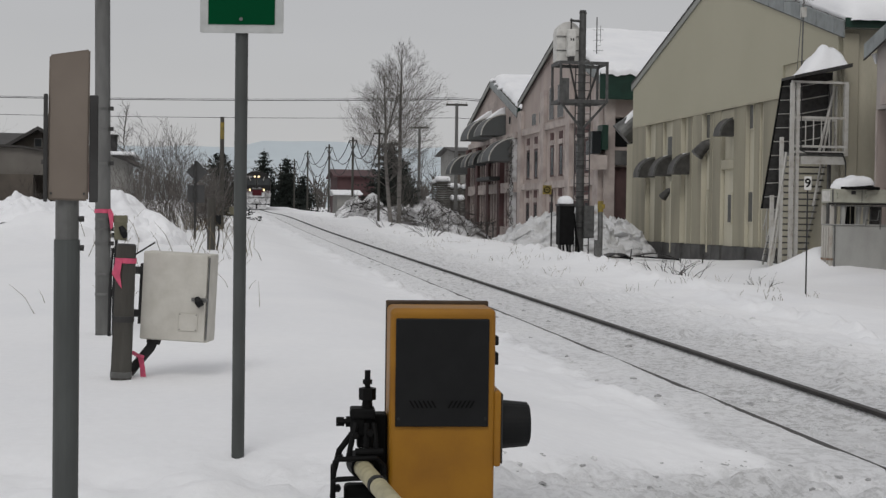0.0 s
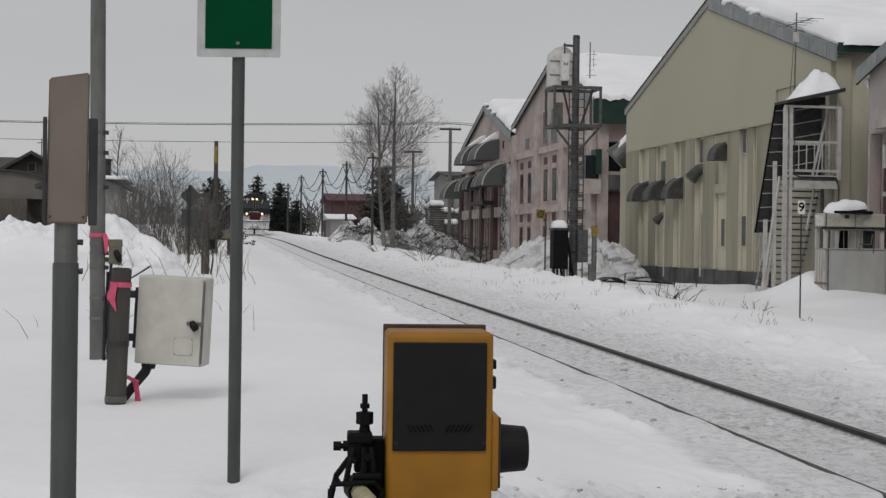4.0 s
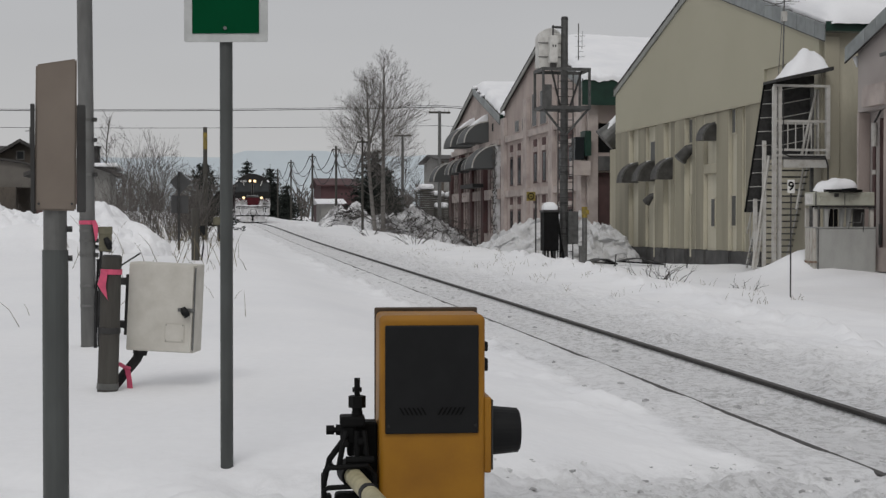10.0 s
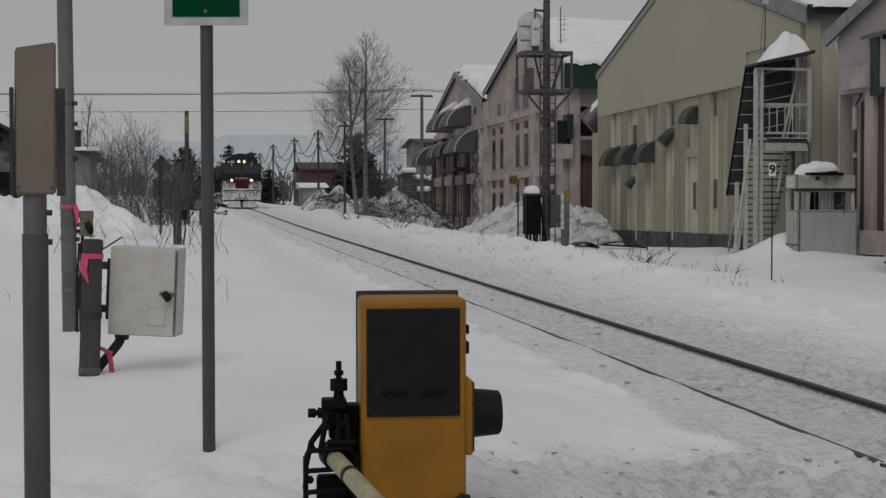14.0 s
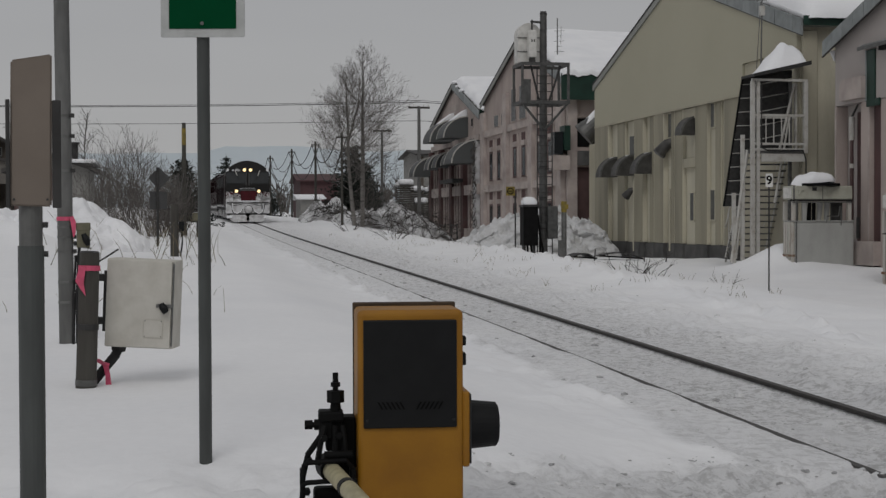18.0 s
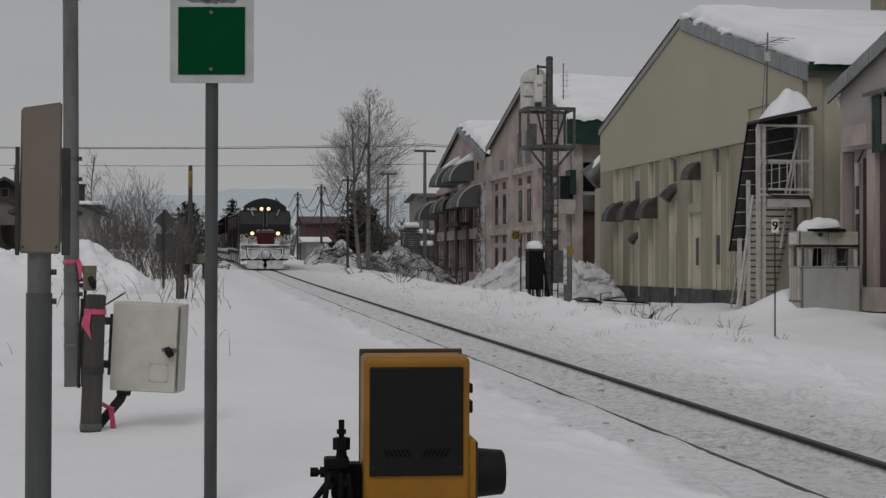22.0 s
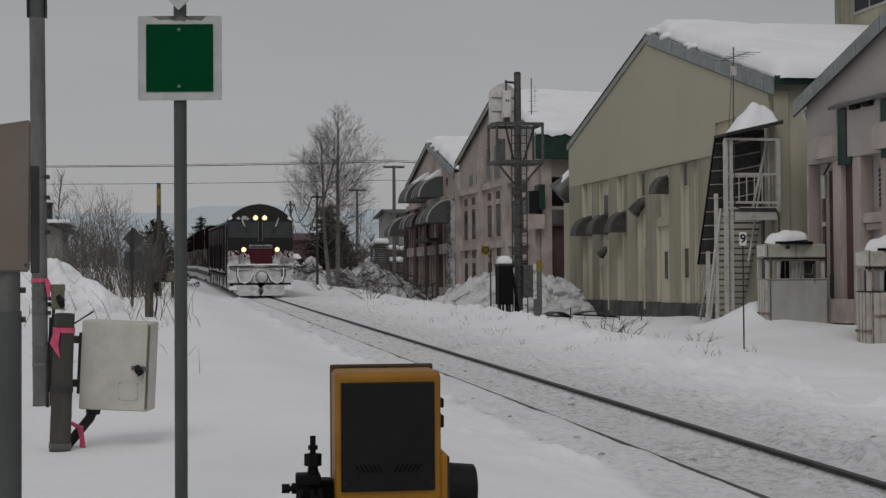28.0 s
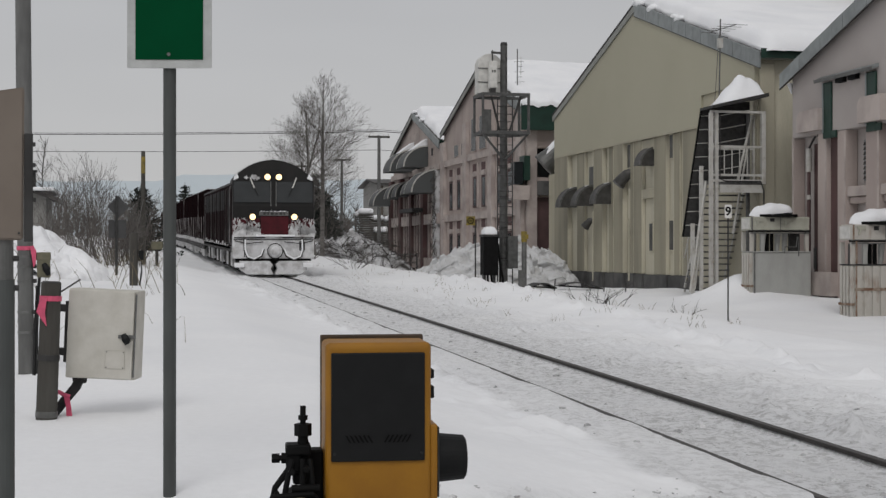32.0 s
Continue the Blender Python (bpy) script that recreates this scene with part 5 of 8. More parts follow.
def chiller(x, y, z0, rust, label):
    t = thing("cooling_unit", pose(x, y, z0), label, "machine", "cooling units by the warehouse")
    w = 1.75
    part("tank", bm_box(0.06, w + 0.05, 0, 0.66, 0.0, 1.47, 0.012), RUSTY_WHITE if rust else PALE_TANK, t, "rust-streaked ribbed tank" if rust else "pale grey tank")
    part("tank_rim", bm_box(0.02, w + 0.07, -0.03, 0.68, 1.47, 1.50), DARK_STEEL if rust else PALE_TANK, t)
    for k in range(4):
        part("side_rib", bm_box(-0.02, 0.06, 0.04 + 0.16 * k, 0.13 + 0.16 * k, 0.02, 1.46, 0.01), RUSTY_WHITE, t)
    part("side_strap", bm_box(-0.03, 0.06, 0.0, 0.66, 0.50, 0.56), RUST, t)
    if rust:
        for k in range(8):
            part("front_rib", bm_box(0.07 + 0.22 * k, 0.23 + 0.22 * k, -0.035, 0.0, 0.02, 1.46, 0.008), RUSTY_WHITE, t)
        part("front_strap", bm_box(0.05, w + 0.06, -0.045, -0.001, 0.86, 0.93), RUST, t)
    else:
        part("front_panel", bm_box(0.10, w, -0.02, -0.001, 0.03, 1.44, 0.006), PALE_TANK, t)
        part("handle", bm_path([(0.98, -0.02, 1.45), (0.98, -0.05, 1.62), (1.32, -0.05, 1.62), (1.36, -0.05, 1.9), (1.40, -0.05, 1.9), (1.41, -0.02, 1.36)], 0.016, 6), STEEL, t)
    for px, m in ((0.03, RUSTY_WHITE), (0.34, PALE_TANK), (1.68, RUSTY_WHITE)):
        part("leg", bm_box(px - 0.05, px + 0.06, 0.02, 0.10, 1.5, 2.03), m, t)
        part("rear_leg", bm_box(px - 0.05, px + 0.06, 0.56, 0.64, 1.5, 2.03), m, t)
    for px, wd, m in ((0.15, 0.10, DARK_STEEL), (0.58, 0.07, BLACK_PAINT), (0.74, 0.04, BLACK_PAINT), (1.42, 0.16, DARK_STEEL)):
        part("inner_baffle", bm_box(px - wd, px + wd, 0.25, 0.33, 1.5, 2.0), m, t)
    for px in (0.46, 0.9, 1.12):
        part("inner_pipe", bm_tube((px, 0.3, 1.5), (px + 0.03, 0.3, 2.02), 0.06, 0.09, n=10), PALE_TANK, t)
    part("rail", bm_box(-0.03, w + 0.03, -0.03, 0.02, 1.99, 2.02), STEEL, t)
    part("rail", bm_box(-0.03, w + 0.03, -0.03, 0.02, 2.05, 2.075), DARK_STEEL, t)
    for px, z0b, z1b in ((0.075, 0.0, 1.46), (0.075, 1.52, 2.06), (0.0, 2.09, 2.45)):
        part("corner_edge", bm_box(px - 0.018, px + 0.018, -0.05, -0.03, z0b, z1b), RUST if rust else STEEL, t)
    part("under_rail", bm_box(-0.04, w + 0.04, 0.08, 0.11, 2.03, 2.085), BLACK_PAINT, t)
    part("side_fan_panel", bm_box(-0.035, -0.021, 0.08, 0.58, 2.12, 2.42), WHITE_PAINT, t)
    hood = part("fan_box", bm_box(-0.02, w, -0.02, 0.66, 2.08, 2.46, 0.02), CREAM_GREEN if not rust else RUSTY_WHITE, t, "cream fan housing")
    for px in (0.02, 0.86):
        part("seam", bm_box(px - 0.01, px + 0.01, -0.027, -0.019, 2.09, 2.45), STEEL, hood)
    for px in (0.10, 0.95):
        part("hook", bm_prism([(px, 2.42), (px + 0.22, 2.42), (px + 0.22, 2.33), (px + 0.12, 2.33), (px + 0.06, 2.20), (px + 0.02, 2.22), (px + 0.06, 2.34), (px, 2.34)], "y", -0.05, -0.021), CREAM_GREEN, hood)
    part("name_plate", bm_box(0.55, 0.68, -0.026, -0.019, 2.32, 2.42), DARK_STEEL, hood)
    part("fan_ring", bm_tube((0.87, 0.34, 2.46), (0.87, 0.34, 2.53), 0.62, n=28), BLACK_PAINT, hood)
    b = bmesh.new()
    rings = []
    for i in range(8):
        f = i / 7
        cc = math.cos(f * 1.57) ** 0.7
        rings.append([b.verts.new((0.76 + 0.1 * f + 0.60 * cc * math.cos(a) * (1 + 0.16 * math.sin(3 * a + x)), 0.32 + 0.34 * cc * math.sin(a) * (1 + 0.1 * math.sin(5 * a)), 2.52 - 0.05 * math.sin(2 * a + 0.5) * cc + 0.32 * math.sin(f * 1.57) * (1 + 0.15 * math.sin(2 * a) * cc))) for a in [2 * math.pi * k / 24 for k in range(24)]])
    for p, q in zip(rings, rings[1:]):
        for k in range(24):
            b.faces.new((p[k], p[(k + 1) % 24], q[(k + 1) % 24], q[k]))
    b.faces.new(rings[-1])
    for v in b.verts:
        v.co += Vector((0, 0, 0.09 * noise.noise((v.co.x * 3 + x, v.co.y * 3, 2.0)) - 0.12 * max(0, v.co.x - 1.15)))
    part("snow_cap", b, SNOW, hood, "uneven cap of snow", smooth=True)


chiller(16.87, 36.5, 0.16, False, "white cooling unit on legs, capped with snow, before the warehouse")
chiller(17.0, 31.1, -0.15, True, "rust-streaked white cooling unit beside the pink warehouse")


def right_warehouse():
    t = thing("warehouse", pose(0, 0, 0), "dusky pink warehouse with maroon doors and green trim", "warehouse")
    y0, y1, ya, ze, za = 15.0, 38.3, 26.6, 6.86, 10.58
    gable(t, y0, y1, ya, ze, za, GREY_PINK, 26, board=False, inset=0.36, reach=0.35)
    # the wall's face stands before deep bays
    part("upper_wall", bm_prism([(y0, 4.97), (y1, 4.97), (y1, ze - 0.02), (ya, za - 0.02), (y0, ze - 0.02)], "x", X0, X0 + 0.357), GREY_PINK, t)

    def box(name, a, c, z0, z1, x0, x1, m, parent=t, bev=0.015, label=""):
        return part(name, bm_box(X0 + x0, X0 + x1, a, c, z0, z1, bev), m, parent, label)

    piers = [(38.21, 38.299), (36.22, 36.75), (35.13, 35.61), (33.38, 34.08), (31.2, 31.9), (29.0, 29.7), (26.8, 27.5), (24.6, 25.3), (22.4, 23.1), (20.2, 20.9), (18.0, 18.7), (15.0, 16.4)]
    for a, c in piers:
        p = box("pier", a, c, -0.3, 4.965, 0.0, 0.357, PINK_WALL)
        box("pier_edge", a - 0.004, a + 0.09, -0.3, 4.96, -0.025, -0.001, PINK_TRIM, p)
    # door bay
    d = box("door", 36.85, 37.55, 0.3, 4.75, 0.30, 0.355, MAROON_DOOR, label="tall maroon door")
    box("door_leaf_edge", 37.18, 37.22, 0.35, 4.7, 0.285, 0.299, BRICK_RED, d)
    box("door_plate", 36.98, 37.10, 4.25, 4.60, 0.288, 0.299, WHITE_PAINT, d)
    part("stove_pipe", bm_tube((X0 + 0.14, 37.55, 0.4), (X0 + 0.14, 37.55, 3.2), 0.055, n=10), MAROON_DOOR, t)
    part("pipe_joint", bm_tube((X0 + 0.14, 37.55, 3.15), (X0 + 0.14, 37.55, 3.28), 0.07, n=10), WHITE_STEEL, t)
    part("upper_pipe", bm_tube((X0 + 0.14, 37.55, 3.28), (X0 + 0.14, 37.55, 3.95), 0.05, n=10), MAROON_DOOR, t)
    part("pipe_lagging", bm_tube((X0 + 0.14, 37.55, 3.95), (X0 + 0.14, 37.55, 4.62), 0.085, n=12), WHITE_STEEL, t, "white pipe lagging")
    part("pipe_neck", bm_tube((X0 + 0.14, 37.55, 4.62), (X0 + 0.20, 37.3, 4.95), 0.03, n=8), DARK_STEEL, t)
    part("conduit_box", bm_box(X0 - 0.03, X0 - 0.002, 36.78, 36.95, 1.15, 1.75, 0.01), DARK_STEEL, t)
    # red bay between the first two piers
    box("red_panel", 35.62, 36.21, -0.2, 4.96, 0.12, 0.357, BRICK_RED, label="dull red rendered panel")
    box("bay_reveal", 35.615, 35.66, -0.2, 4.95, 0.04, 0.119, PINK_TRIM)
    # window bays with louvres, sills and lower recesses
    for a, c in ((34.08, 35.13), (31.9, 33.38), (29.7, 31.2), (27.5, 29.0)):
        f = box("window", a + 0.05, a + 0.66, 3.55, 4.66, 0.31, 0.355, GREY_SHEET)
        for k in range(8):
            z = 3.60 + 0.13 * k
            part("louvre", bm_prism([(X0 + 0.27, z), (X0 + 0.31, z + 0.09), (X0 + 0.32, z + 0.09), (X0 + 0.28, z)], "y", a + 0.09, a + 0.62), DARK_STEEL, f)
        box("window_sill", a + 0.002, c - 0.002, 3.14, 3.42, 0.03, 0.356, PINK_TRIM)
        box("sill_step", a + 0.002, c - 0.002, 2.95, 3.13, 0.12, 0.356, PINK_WALL)
    # rounded hoods
    for a, c, z0, z1 in ((36.32, 37.62, 5.06, 5.66), (32.95, 34.14, 5.04, 5.72), (30.8, 31.9, 5.04, 5.72), (35.58, 36.93, 0.42, 1.08)):
        r = 0.26
        prof = [(a, z0), (c, z0), (c, z1 - r)] + [(c - r + r * math.cos(k * math.pi / 12), z1 - r + r * math.sin(k * math.pi / 12)) for k in range(1, 7)] + [(a, z1)]
        part("vent_hood", bm_prism(prof, "x", X0 - 0.22, X0 - 0.003), PINK_TRIM, t, "rounded pink vent hood")
    # green framed hatch under a sheet canopy
    for a, c in ((35.85, 36.32), (33.47, 33.95)):
        j = box("green_jamb", a, c, 4.80, 6.36, -0.07, -0.003, GREEN_FASCIA, label="dark green board")
        box("jamb_edge", c - 0.05, c + 0.02, 4.95, 6.36, -0.085, -0.071, GREY_SHEET, j)
        box("green_foot", a - 0.26, a - 0.001, 4.80, 5.0, -0.07, -0.003, GREEN_FASCIA, j)
    part("hatch_panel", bm_box(X0 - 0.02, X0 - 0.002, 33.96, 35.84, 4.99, 6.34), GREY_PINK, t)
    part("canopy", bm_prism([(X0 - 0.003, 6.56), (X0 - 0.003, 6.46), (X0 - 0.20, 6.40), (X0 - 0.22, 6.46)], "y", 33.40, 36.55), GREY_SHEET, t, "grey sheet canopy")
    part("canopy_lip", bm_prism([(X0 - 0.225, 6.47), (X0 - 0.215, 6.37), (X0 - 0.20, 6.37), (X0 - 0.21, 6.47)], "y", 33.38, 36.57), STEEL, t)
    for y in (34.55, 35.25):
        part("canopy_block", bm_box(X0 - 0.16, X0 - 0.022, y - 0.2, y + 0.2, 6.26, 6.40), BLACK_PAINT, t)
    part("eave_icicle", bm_tube((X0 + 0.02, 38.52, 6.60), (X0 + 0.05, 38.46, 6.30), 0.09, 0.02, n=8), SNOW, t, "small clot of snow at the eave")


right_warehouse()


def pink_warehouse():
    t = thing("warehouse", pose(0, 0, 0), "pink two-storey gabled warehouse with tall framed windows", "warehouse")
    gable(t, 67.2, 85.4, 76.0, 8.82, 11.65, PINK_WALL, 24)

    def box(name, y0, y1, z0, z1, out, m, parent=t, label=""):
        return part(name, bm_box(X0 - out, X0 - 0.003, y0, y1, z0, z1), m, parent, label)

    for y in (85.1, 79.2, 73.3, 67.6):
        box("pilaster", y - 0.45, y + 0.45, 0.0, 9.0 if 70 < y < 84 else 8.3, 0.22, PINK_TRIM)
    for z in (3.72, 7.05):
        for a, c in ((79.65, 84.65), (73.75, 78.75), (68.05, 72.85)):
            box("ledge", a, c, z - 0.28, z + 0.10, 0.16, PINK_TRIM)
    for a in (80.58, 82.62, 74.61, 76.63, 69.2, 71.2):
        for z0, z1 in ((4.08, 6.55), (1.05, 3.40)):
            r = box("red_panel", a, a + 1.25, z0, z1, 0.02, BRICK_RED)
            f = box("window", a + 0.18, a + 0.85, z0 + 0.05, z1 - 0.75, 0.07, MAROON_DOOR)
            part("pane", bm_box(X0 - 0.082, X0 - 0.068, a + 0.25, a + 0.78, z0 + 0.1, z1 - 0.85), DARK_GLASS, f)
            box("window_hood", a + 0.12, a + 0.92, z1 - 0.72, z1 - 0.45, 0.14, PINK_TRIM, f)
            box("jamb", a - 0.16, a, z0, z1, 0.10, PINK_TRIM)
    for a, c in ((81.26, 82.4), (79.98, 80.5)):
        f = box("small_window", a, c, 7.2, 7.95, 0.06, PINK_TRIM)
        part("pane", bm_box(X0 - 0.072, X0 - 0.058, a + 0.06, c - 0.06, 7.26, 7.9), DARK_GLASS, f)
    for a, c in ((76.9, 78.1), (74.7, 76.2)):
        f = box("upper_window", a, c, 7.25, 9.2, 0.06, PINK_TRIM)
        part("pane", bm_box(X0 - 0.072, X0 - 0.058, a + 0.1, c - 0.1, 7.3, 9.1), DARK_GLASS, f)
    # near end wall, seen past the mast: bay, green board, dark doorway
    yn = 67.2

    def endbox(name, x0, x1, z0, z1, out, m, label=""):
        return part(name, bm_box(x0, x1, yn - out, yn - 0.003, z0, z1), m, t, label)

    endbox("corner_pier", 19.05, 19.55, 0, 7.6, 0.35, PINK_TRIM)
    endbox("lintel", 19.55, 22.5, 6.75, 7.6, 0.15, PINK_WALL)
    endbox("doorway", 19.6, 22.5, 0.3, 4.3, 0.02, MAROON_DOOR, "dark maroon doorway")
    endbox("opening", 19.6, 22.5, 5.3, 6.7, 0.02, BLACK_PAINT)
    endbox("slab", 19.55, 22.5, 4.4, 5.1, 0.4, PLINTH)
    endbox("green_shutter", 18.75, 19.05, 5.1, 6.3, 0.9, GREEN_FASCIA, "dark green shutter")
    w = endbox("bay_window", 18.3, 18.74, 4.9, 6.0, 0.7, DARK_GLASS)
    endbox("bay_base", 18.2, 19.05, 4.15, 4.85, 0.8, PINK_TRIM)
    part("green_gable_board", bm_box(18.6, 22.8, 66.3, 66.38, 7.55, 8.82), GREEN_FASCIA, t, "dark green eave board")
    lumpy_sheet(lambda u, v: (18.62 + 4.1 * u + 0.05 * math.sin(9 * v), 66.22 + 0.75 * v, 8.70 + 0.05 * math.sin(23 * u) + 0.03 * math.sin(57 * u)), [i / 40 for i in range(41)], [i / 5 for i in range(6)], 0.34, SNOW, "eave_snow", t, "ragged lip of snow over the eave board")
    a = part("aerial", bm_tube((19.2, 69.2, 9.5), (19.2, 69.2, 11.9), 0.03, n=6), STEEL, t)
    part("second_rod", bm_tube((19.38, 69.2, 10.6), (19.40, 69.2, 11.5), 0.012, n=5), STEEL, a)
    for k in range(5):
        part("element", bm_tube((19.02 + 0.12 * (k % 2), 69.2, 10.2 + 0.26 * k), (19.55 - 0.1 * (k % 2), 69.2, 10.24 + 0.26 * k), 0.010, n=5), STEEL, a)


pink_warehouse()


def awning_warehouse():
    t = thing("warehouse", pose(0, 0, 0), "pink gabled warehouse with rows of round grey awnings", "warehouse")
    gable(t, 86.3, 102.6, 94.3, 8.5, 10.95, PINK_WALL, 24)

    def box(name, y0, y1, z0, z1, out, m, parent=t, label=""):
        return part(name, bm_box(X0 - out, X0 - 0.003, y0, y1, z0, z1), m, parent, label)

    part("link_wall", bm_box(X0 + 0.15, X0 + 0.4, 85.42, 86.28, 0.0, 7.6), PINK_WALL, t)
    box("belt", 86.3, 102.6, 6.75, 7.1, 0.2, PINK_TRIM)
    box("belt", 86.3, 102.6, 3.35, 4.0, 0.25, PINK_TRIM)
    box("base_wall", 86.3, 102.6, 0.0, 1.2, 0.25, PINK_TRIM)
    for z0, z1 in ((1.2, 3.35), (4.0, 5.4)):
        box("red_wall", 86.3, 102.6, z0, z1, 0.02, BRICK_RED)
        for k in range(18):
            y = 86.9 + 0.94 * k
            box("mullion", y - 0.08, y + 0.08, z0, z1, 0.12, PINK_TRIM)
    for k in range(5):
        y = 87.0 + 3.9 * k
        box("column", y - 0.4, y + 0.4, 0.0, 6.7, 0.3, DIRTY_SNOW if k == 0 else BRICK_RED)
    for a, c, z0, z1, r in ((94.6, 97.2, 7.05, 8.6, 1.75), (90.2, 92.6, 7.10, 8.5, 1.65), (99.6, 101.0, 5.35, 6.5, 1.0), (96.6, 98.0, 5.4, 6.5, 1.0), (93.2, 94.6, 5.45, 6.5, 1.0), (86.8, 89.2, 5.30, 6.80, 1.8), (102.3, 104.3, 4.95, 6.4, 1.6)):
        h = quarter_hood(t, a, min(c, 104.6), z0, z1, r, AWNING, "awning", "round grey awning", WHITE_STEEL)
        if z0 > 7:
            part("awning_snow", bm_prism([(X0, z1 - 0.1), (X0, z1 + 0.5), (X0 - 0.5, z1 + 0.15), (X0 - 1.0, z1 - 0.25)], "y", a + 0.2, a + 2.0), SNOW, h)
    for k in range(7):
        box("faded_letter_block", 93.1 + 0.5 * k, 93.45 + 0.5 * k, 9.0, 9.6, 0.02, PINK_TRIM)
    f = box("small_window", 88.4, 89.0, 7.7, 8.3, 0.06, PINK_TRIM)
    part("pane", bm_box(X0 - 0.07, X0 - 0.058, 88.48, 88.92, 7.76, 8.24), DARK_GLASS, f)
    part("balcony", bm_box(X0 - 1.0, X0 - 0.26, 90.5, 95.0, 4.2, 4.45), DARK_STEEL, t)
    # ivy-grown snowy corner
    r = random.Random(5)
    b = bmesh.new()
    for k in range(160):
        y, z = 86.2 + r.random() * 0.9, 0.8 + r.random() * 6
        p = Vector((X0 - 0.3 - 0.2 * r.random(), y, z))
        bm_path([p, p + Vector((r.uniform(-0.2, 0.1), r.uniform(-0.5, 0.5), r.uniform(-0.4, 0.4)))], 0.02, 3, b)
    part("climber", b, TWIGS, t, "bare climbing stems")
    fence = thing("railing", pose(0, 0, 0), "low dark railing before the pink warehouse", "railing")
    for k in range(9):
        y = 87.0 + 2.0 * k
        part("post", bm_tube((17.6, y, 0.2), (17.6, y, 1.5), 0.04, n=6), DARK_STEEL, fence)
    for z in (0.9, 1.42):
        part("rail", bm_tube((17.6, 87, z), (17.6, 103, z), 0.03, n=6), DARK_STEEL, fence)


awning_warehouse()


def siren_mast():
    x, y = 11.87, 44.5
    t = thing("mast", pose(x, y, 0), "grey steel mast with ladder, railed platform and white siren", "mast")
    z0 = gz(x, y) - 0.3
    part("shaft", bm_tube((0, 0, z0), (0.02, 0, 8.35), 0.145, 0.11, n=18), MAST_STEEL, t)
    part("cap", bm_tube((0.02, 0, 8.35), (0.02, 0, 8.45), 0.125, 0.10, n=14), DARK_STEEL, t)
    for sx in (-0.25, 0.25):
        part("ladder_stile", bm_tube((sx, -0.22, z0), (sx, -0.22, 6.6), 0.02, n=6), DARK_STEEL, t)
    for k in range(24):
        z = 0.6 + 0.25 * k
        part("rung", bm_tube((-0.25, -0.22, z), (0.25, -0.22, z), 0.014, n=5), DARK_STEEL, t)
    for z in (5.48, 6.70):
        for a, c in (((-0.82, -0.55), (0.70, -0.55)), ((-0.82, 0.6), (0.70, 0.6)), ((-0.82, -0.55), (-0.82, 0.6)), ((0.70, -0.55), (0.70, 0.6))):
            k = 0.04 if a[1] == c[1] else -0.042
            part("frame_bar", bm_box(min(a[0], c[0]) - abs(k), max(a[0], c[0]) + abs(k), min(a[1], c[1]) - k, max(a[1], c[1]) + k, z - 0.05, z + 0.05), MAST_STEEL, t)
    for sx in (-0.82, 0.70):
        for sy in (-0.55, 0.6):
            part("frame_post", bm_box(sx - 0.036, sx + 0.036, sy - 0.036, sy + 0.036, 5.532, 6.648), MAST_STEEL, t)
        part("strut", bm_tube((sx, -0.5, 5.45), (0, -0.15, 4.6), 0.04, n=6), MAST_STEEL, t)
        part("strut", bm_tube((sx * 0.65, -0.5, 6.65), (sx * 0.2, -0.2, 5.5), 0.035, n=6), DARK_STEEL, t)
    part("mesh_panel", bm_box(-0.86, -0.55, -0.58, -0.56, 5.5, 6.2), MAST_STEEL, t)
    s = 14
    prof = [(-0.82, 6.80), (-0.05, 6.80)] + [(-0.435 + 0.385 * math.cos(math.pi * i / s), 7.72 + 0.36 * math.sin(math.pi * i / s)) for i in range(s + 1)]
    tank = part("siren_housing", bm_prism(prof, "y", 0.05, 0.55), WHITE_PAINT, t, "white round-topped siren housing")
    for z in (7.15, 7.6):
        part("hoop", bm_box(-0.84, -0.03, 0.02, 0.05, z - 0.015, z + 0.015), STEEL, tank)
    lamp = part("lamp_box", bm_box(-0.55, -0.28, -0.35, -0.10, 6.92, 7.80, 0.03, 2), WHITE_PAINT, t, "white oblong signal box")
    for k, (a, c) in enumerate(((-0.47, -0.43), (-0.39, -0.35))):
        part("label_bar", bm_box(a, c, -0.356, -0.351, 7.42, 7.50), DARK_STEEL, lamp)
    part("lamp_foot", bm_box(-0.50, -0.33, -0.33, -0.12, 6.78, 6.92), DARK_STEEL, lamp)
    part("lamp_stem", bm_tube((-0.415, -0.2, 7.8), (-0.415, -0.2, 8.15), 0.025, n=6), DARK_STEEL, lamp)
    part("top_arm", bm_tube((-0.42, -0.1, 8.1), (0, 0, 8.1), 0.04, n=8), MAST_STEEL, t)
    for z in (1.4, 2.4, 3.4, 4.4):
        part("pole_band", bm_tube((0, 0, z), (0, 0, z + 0.05), 0.15, n=16), DARK_STEEL, t)
    part("side_box", bm_box(0.08, 0.42, -0.30, -0.05, 1.1, 2.15, 0.02), MAST_STEEL, t)
    c = thing("equipment_cabinet", pose(11.35, 44.2, 0), "black cabinet on legs at the mast, snow on top", "cabinet")
    part("body", bm_box(-0.27, 0.22, -0.25, 0.25, 0.88, 2.15, 0.02, 2), BLACK_PAINT, c)
    part("lid", bm_box(-0.30, 0.25, -0.28, 0.28, 2.12, 2.19, 0.015), DARK_STEEL, c)
    for sx in (-0.2, 0.12):
        part("leg", bm_box(sx - 0.04, sx + 0.04, -0.1, 0.1, 0.1, 0.9), DARK_STEEL, c)
    lumpy_sheet(lambda u, v: (-0.24 + 0.42 * u, -0.22 + 0.42 * v, 2.19), [i / 6 for i in range(7)], [i / 6 for i in range(7)], 0.26, SNOW, "snow_cap", c, "lump of snow")
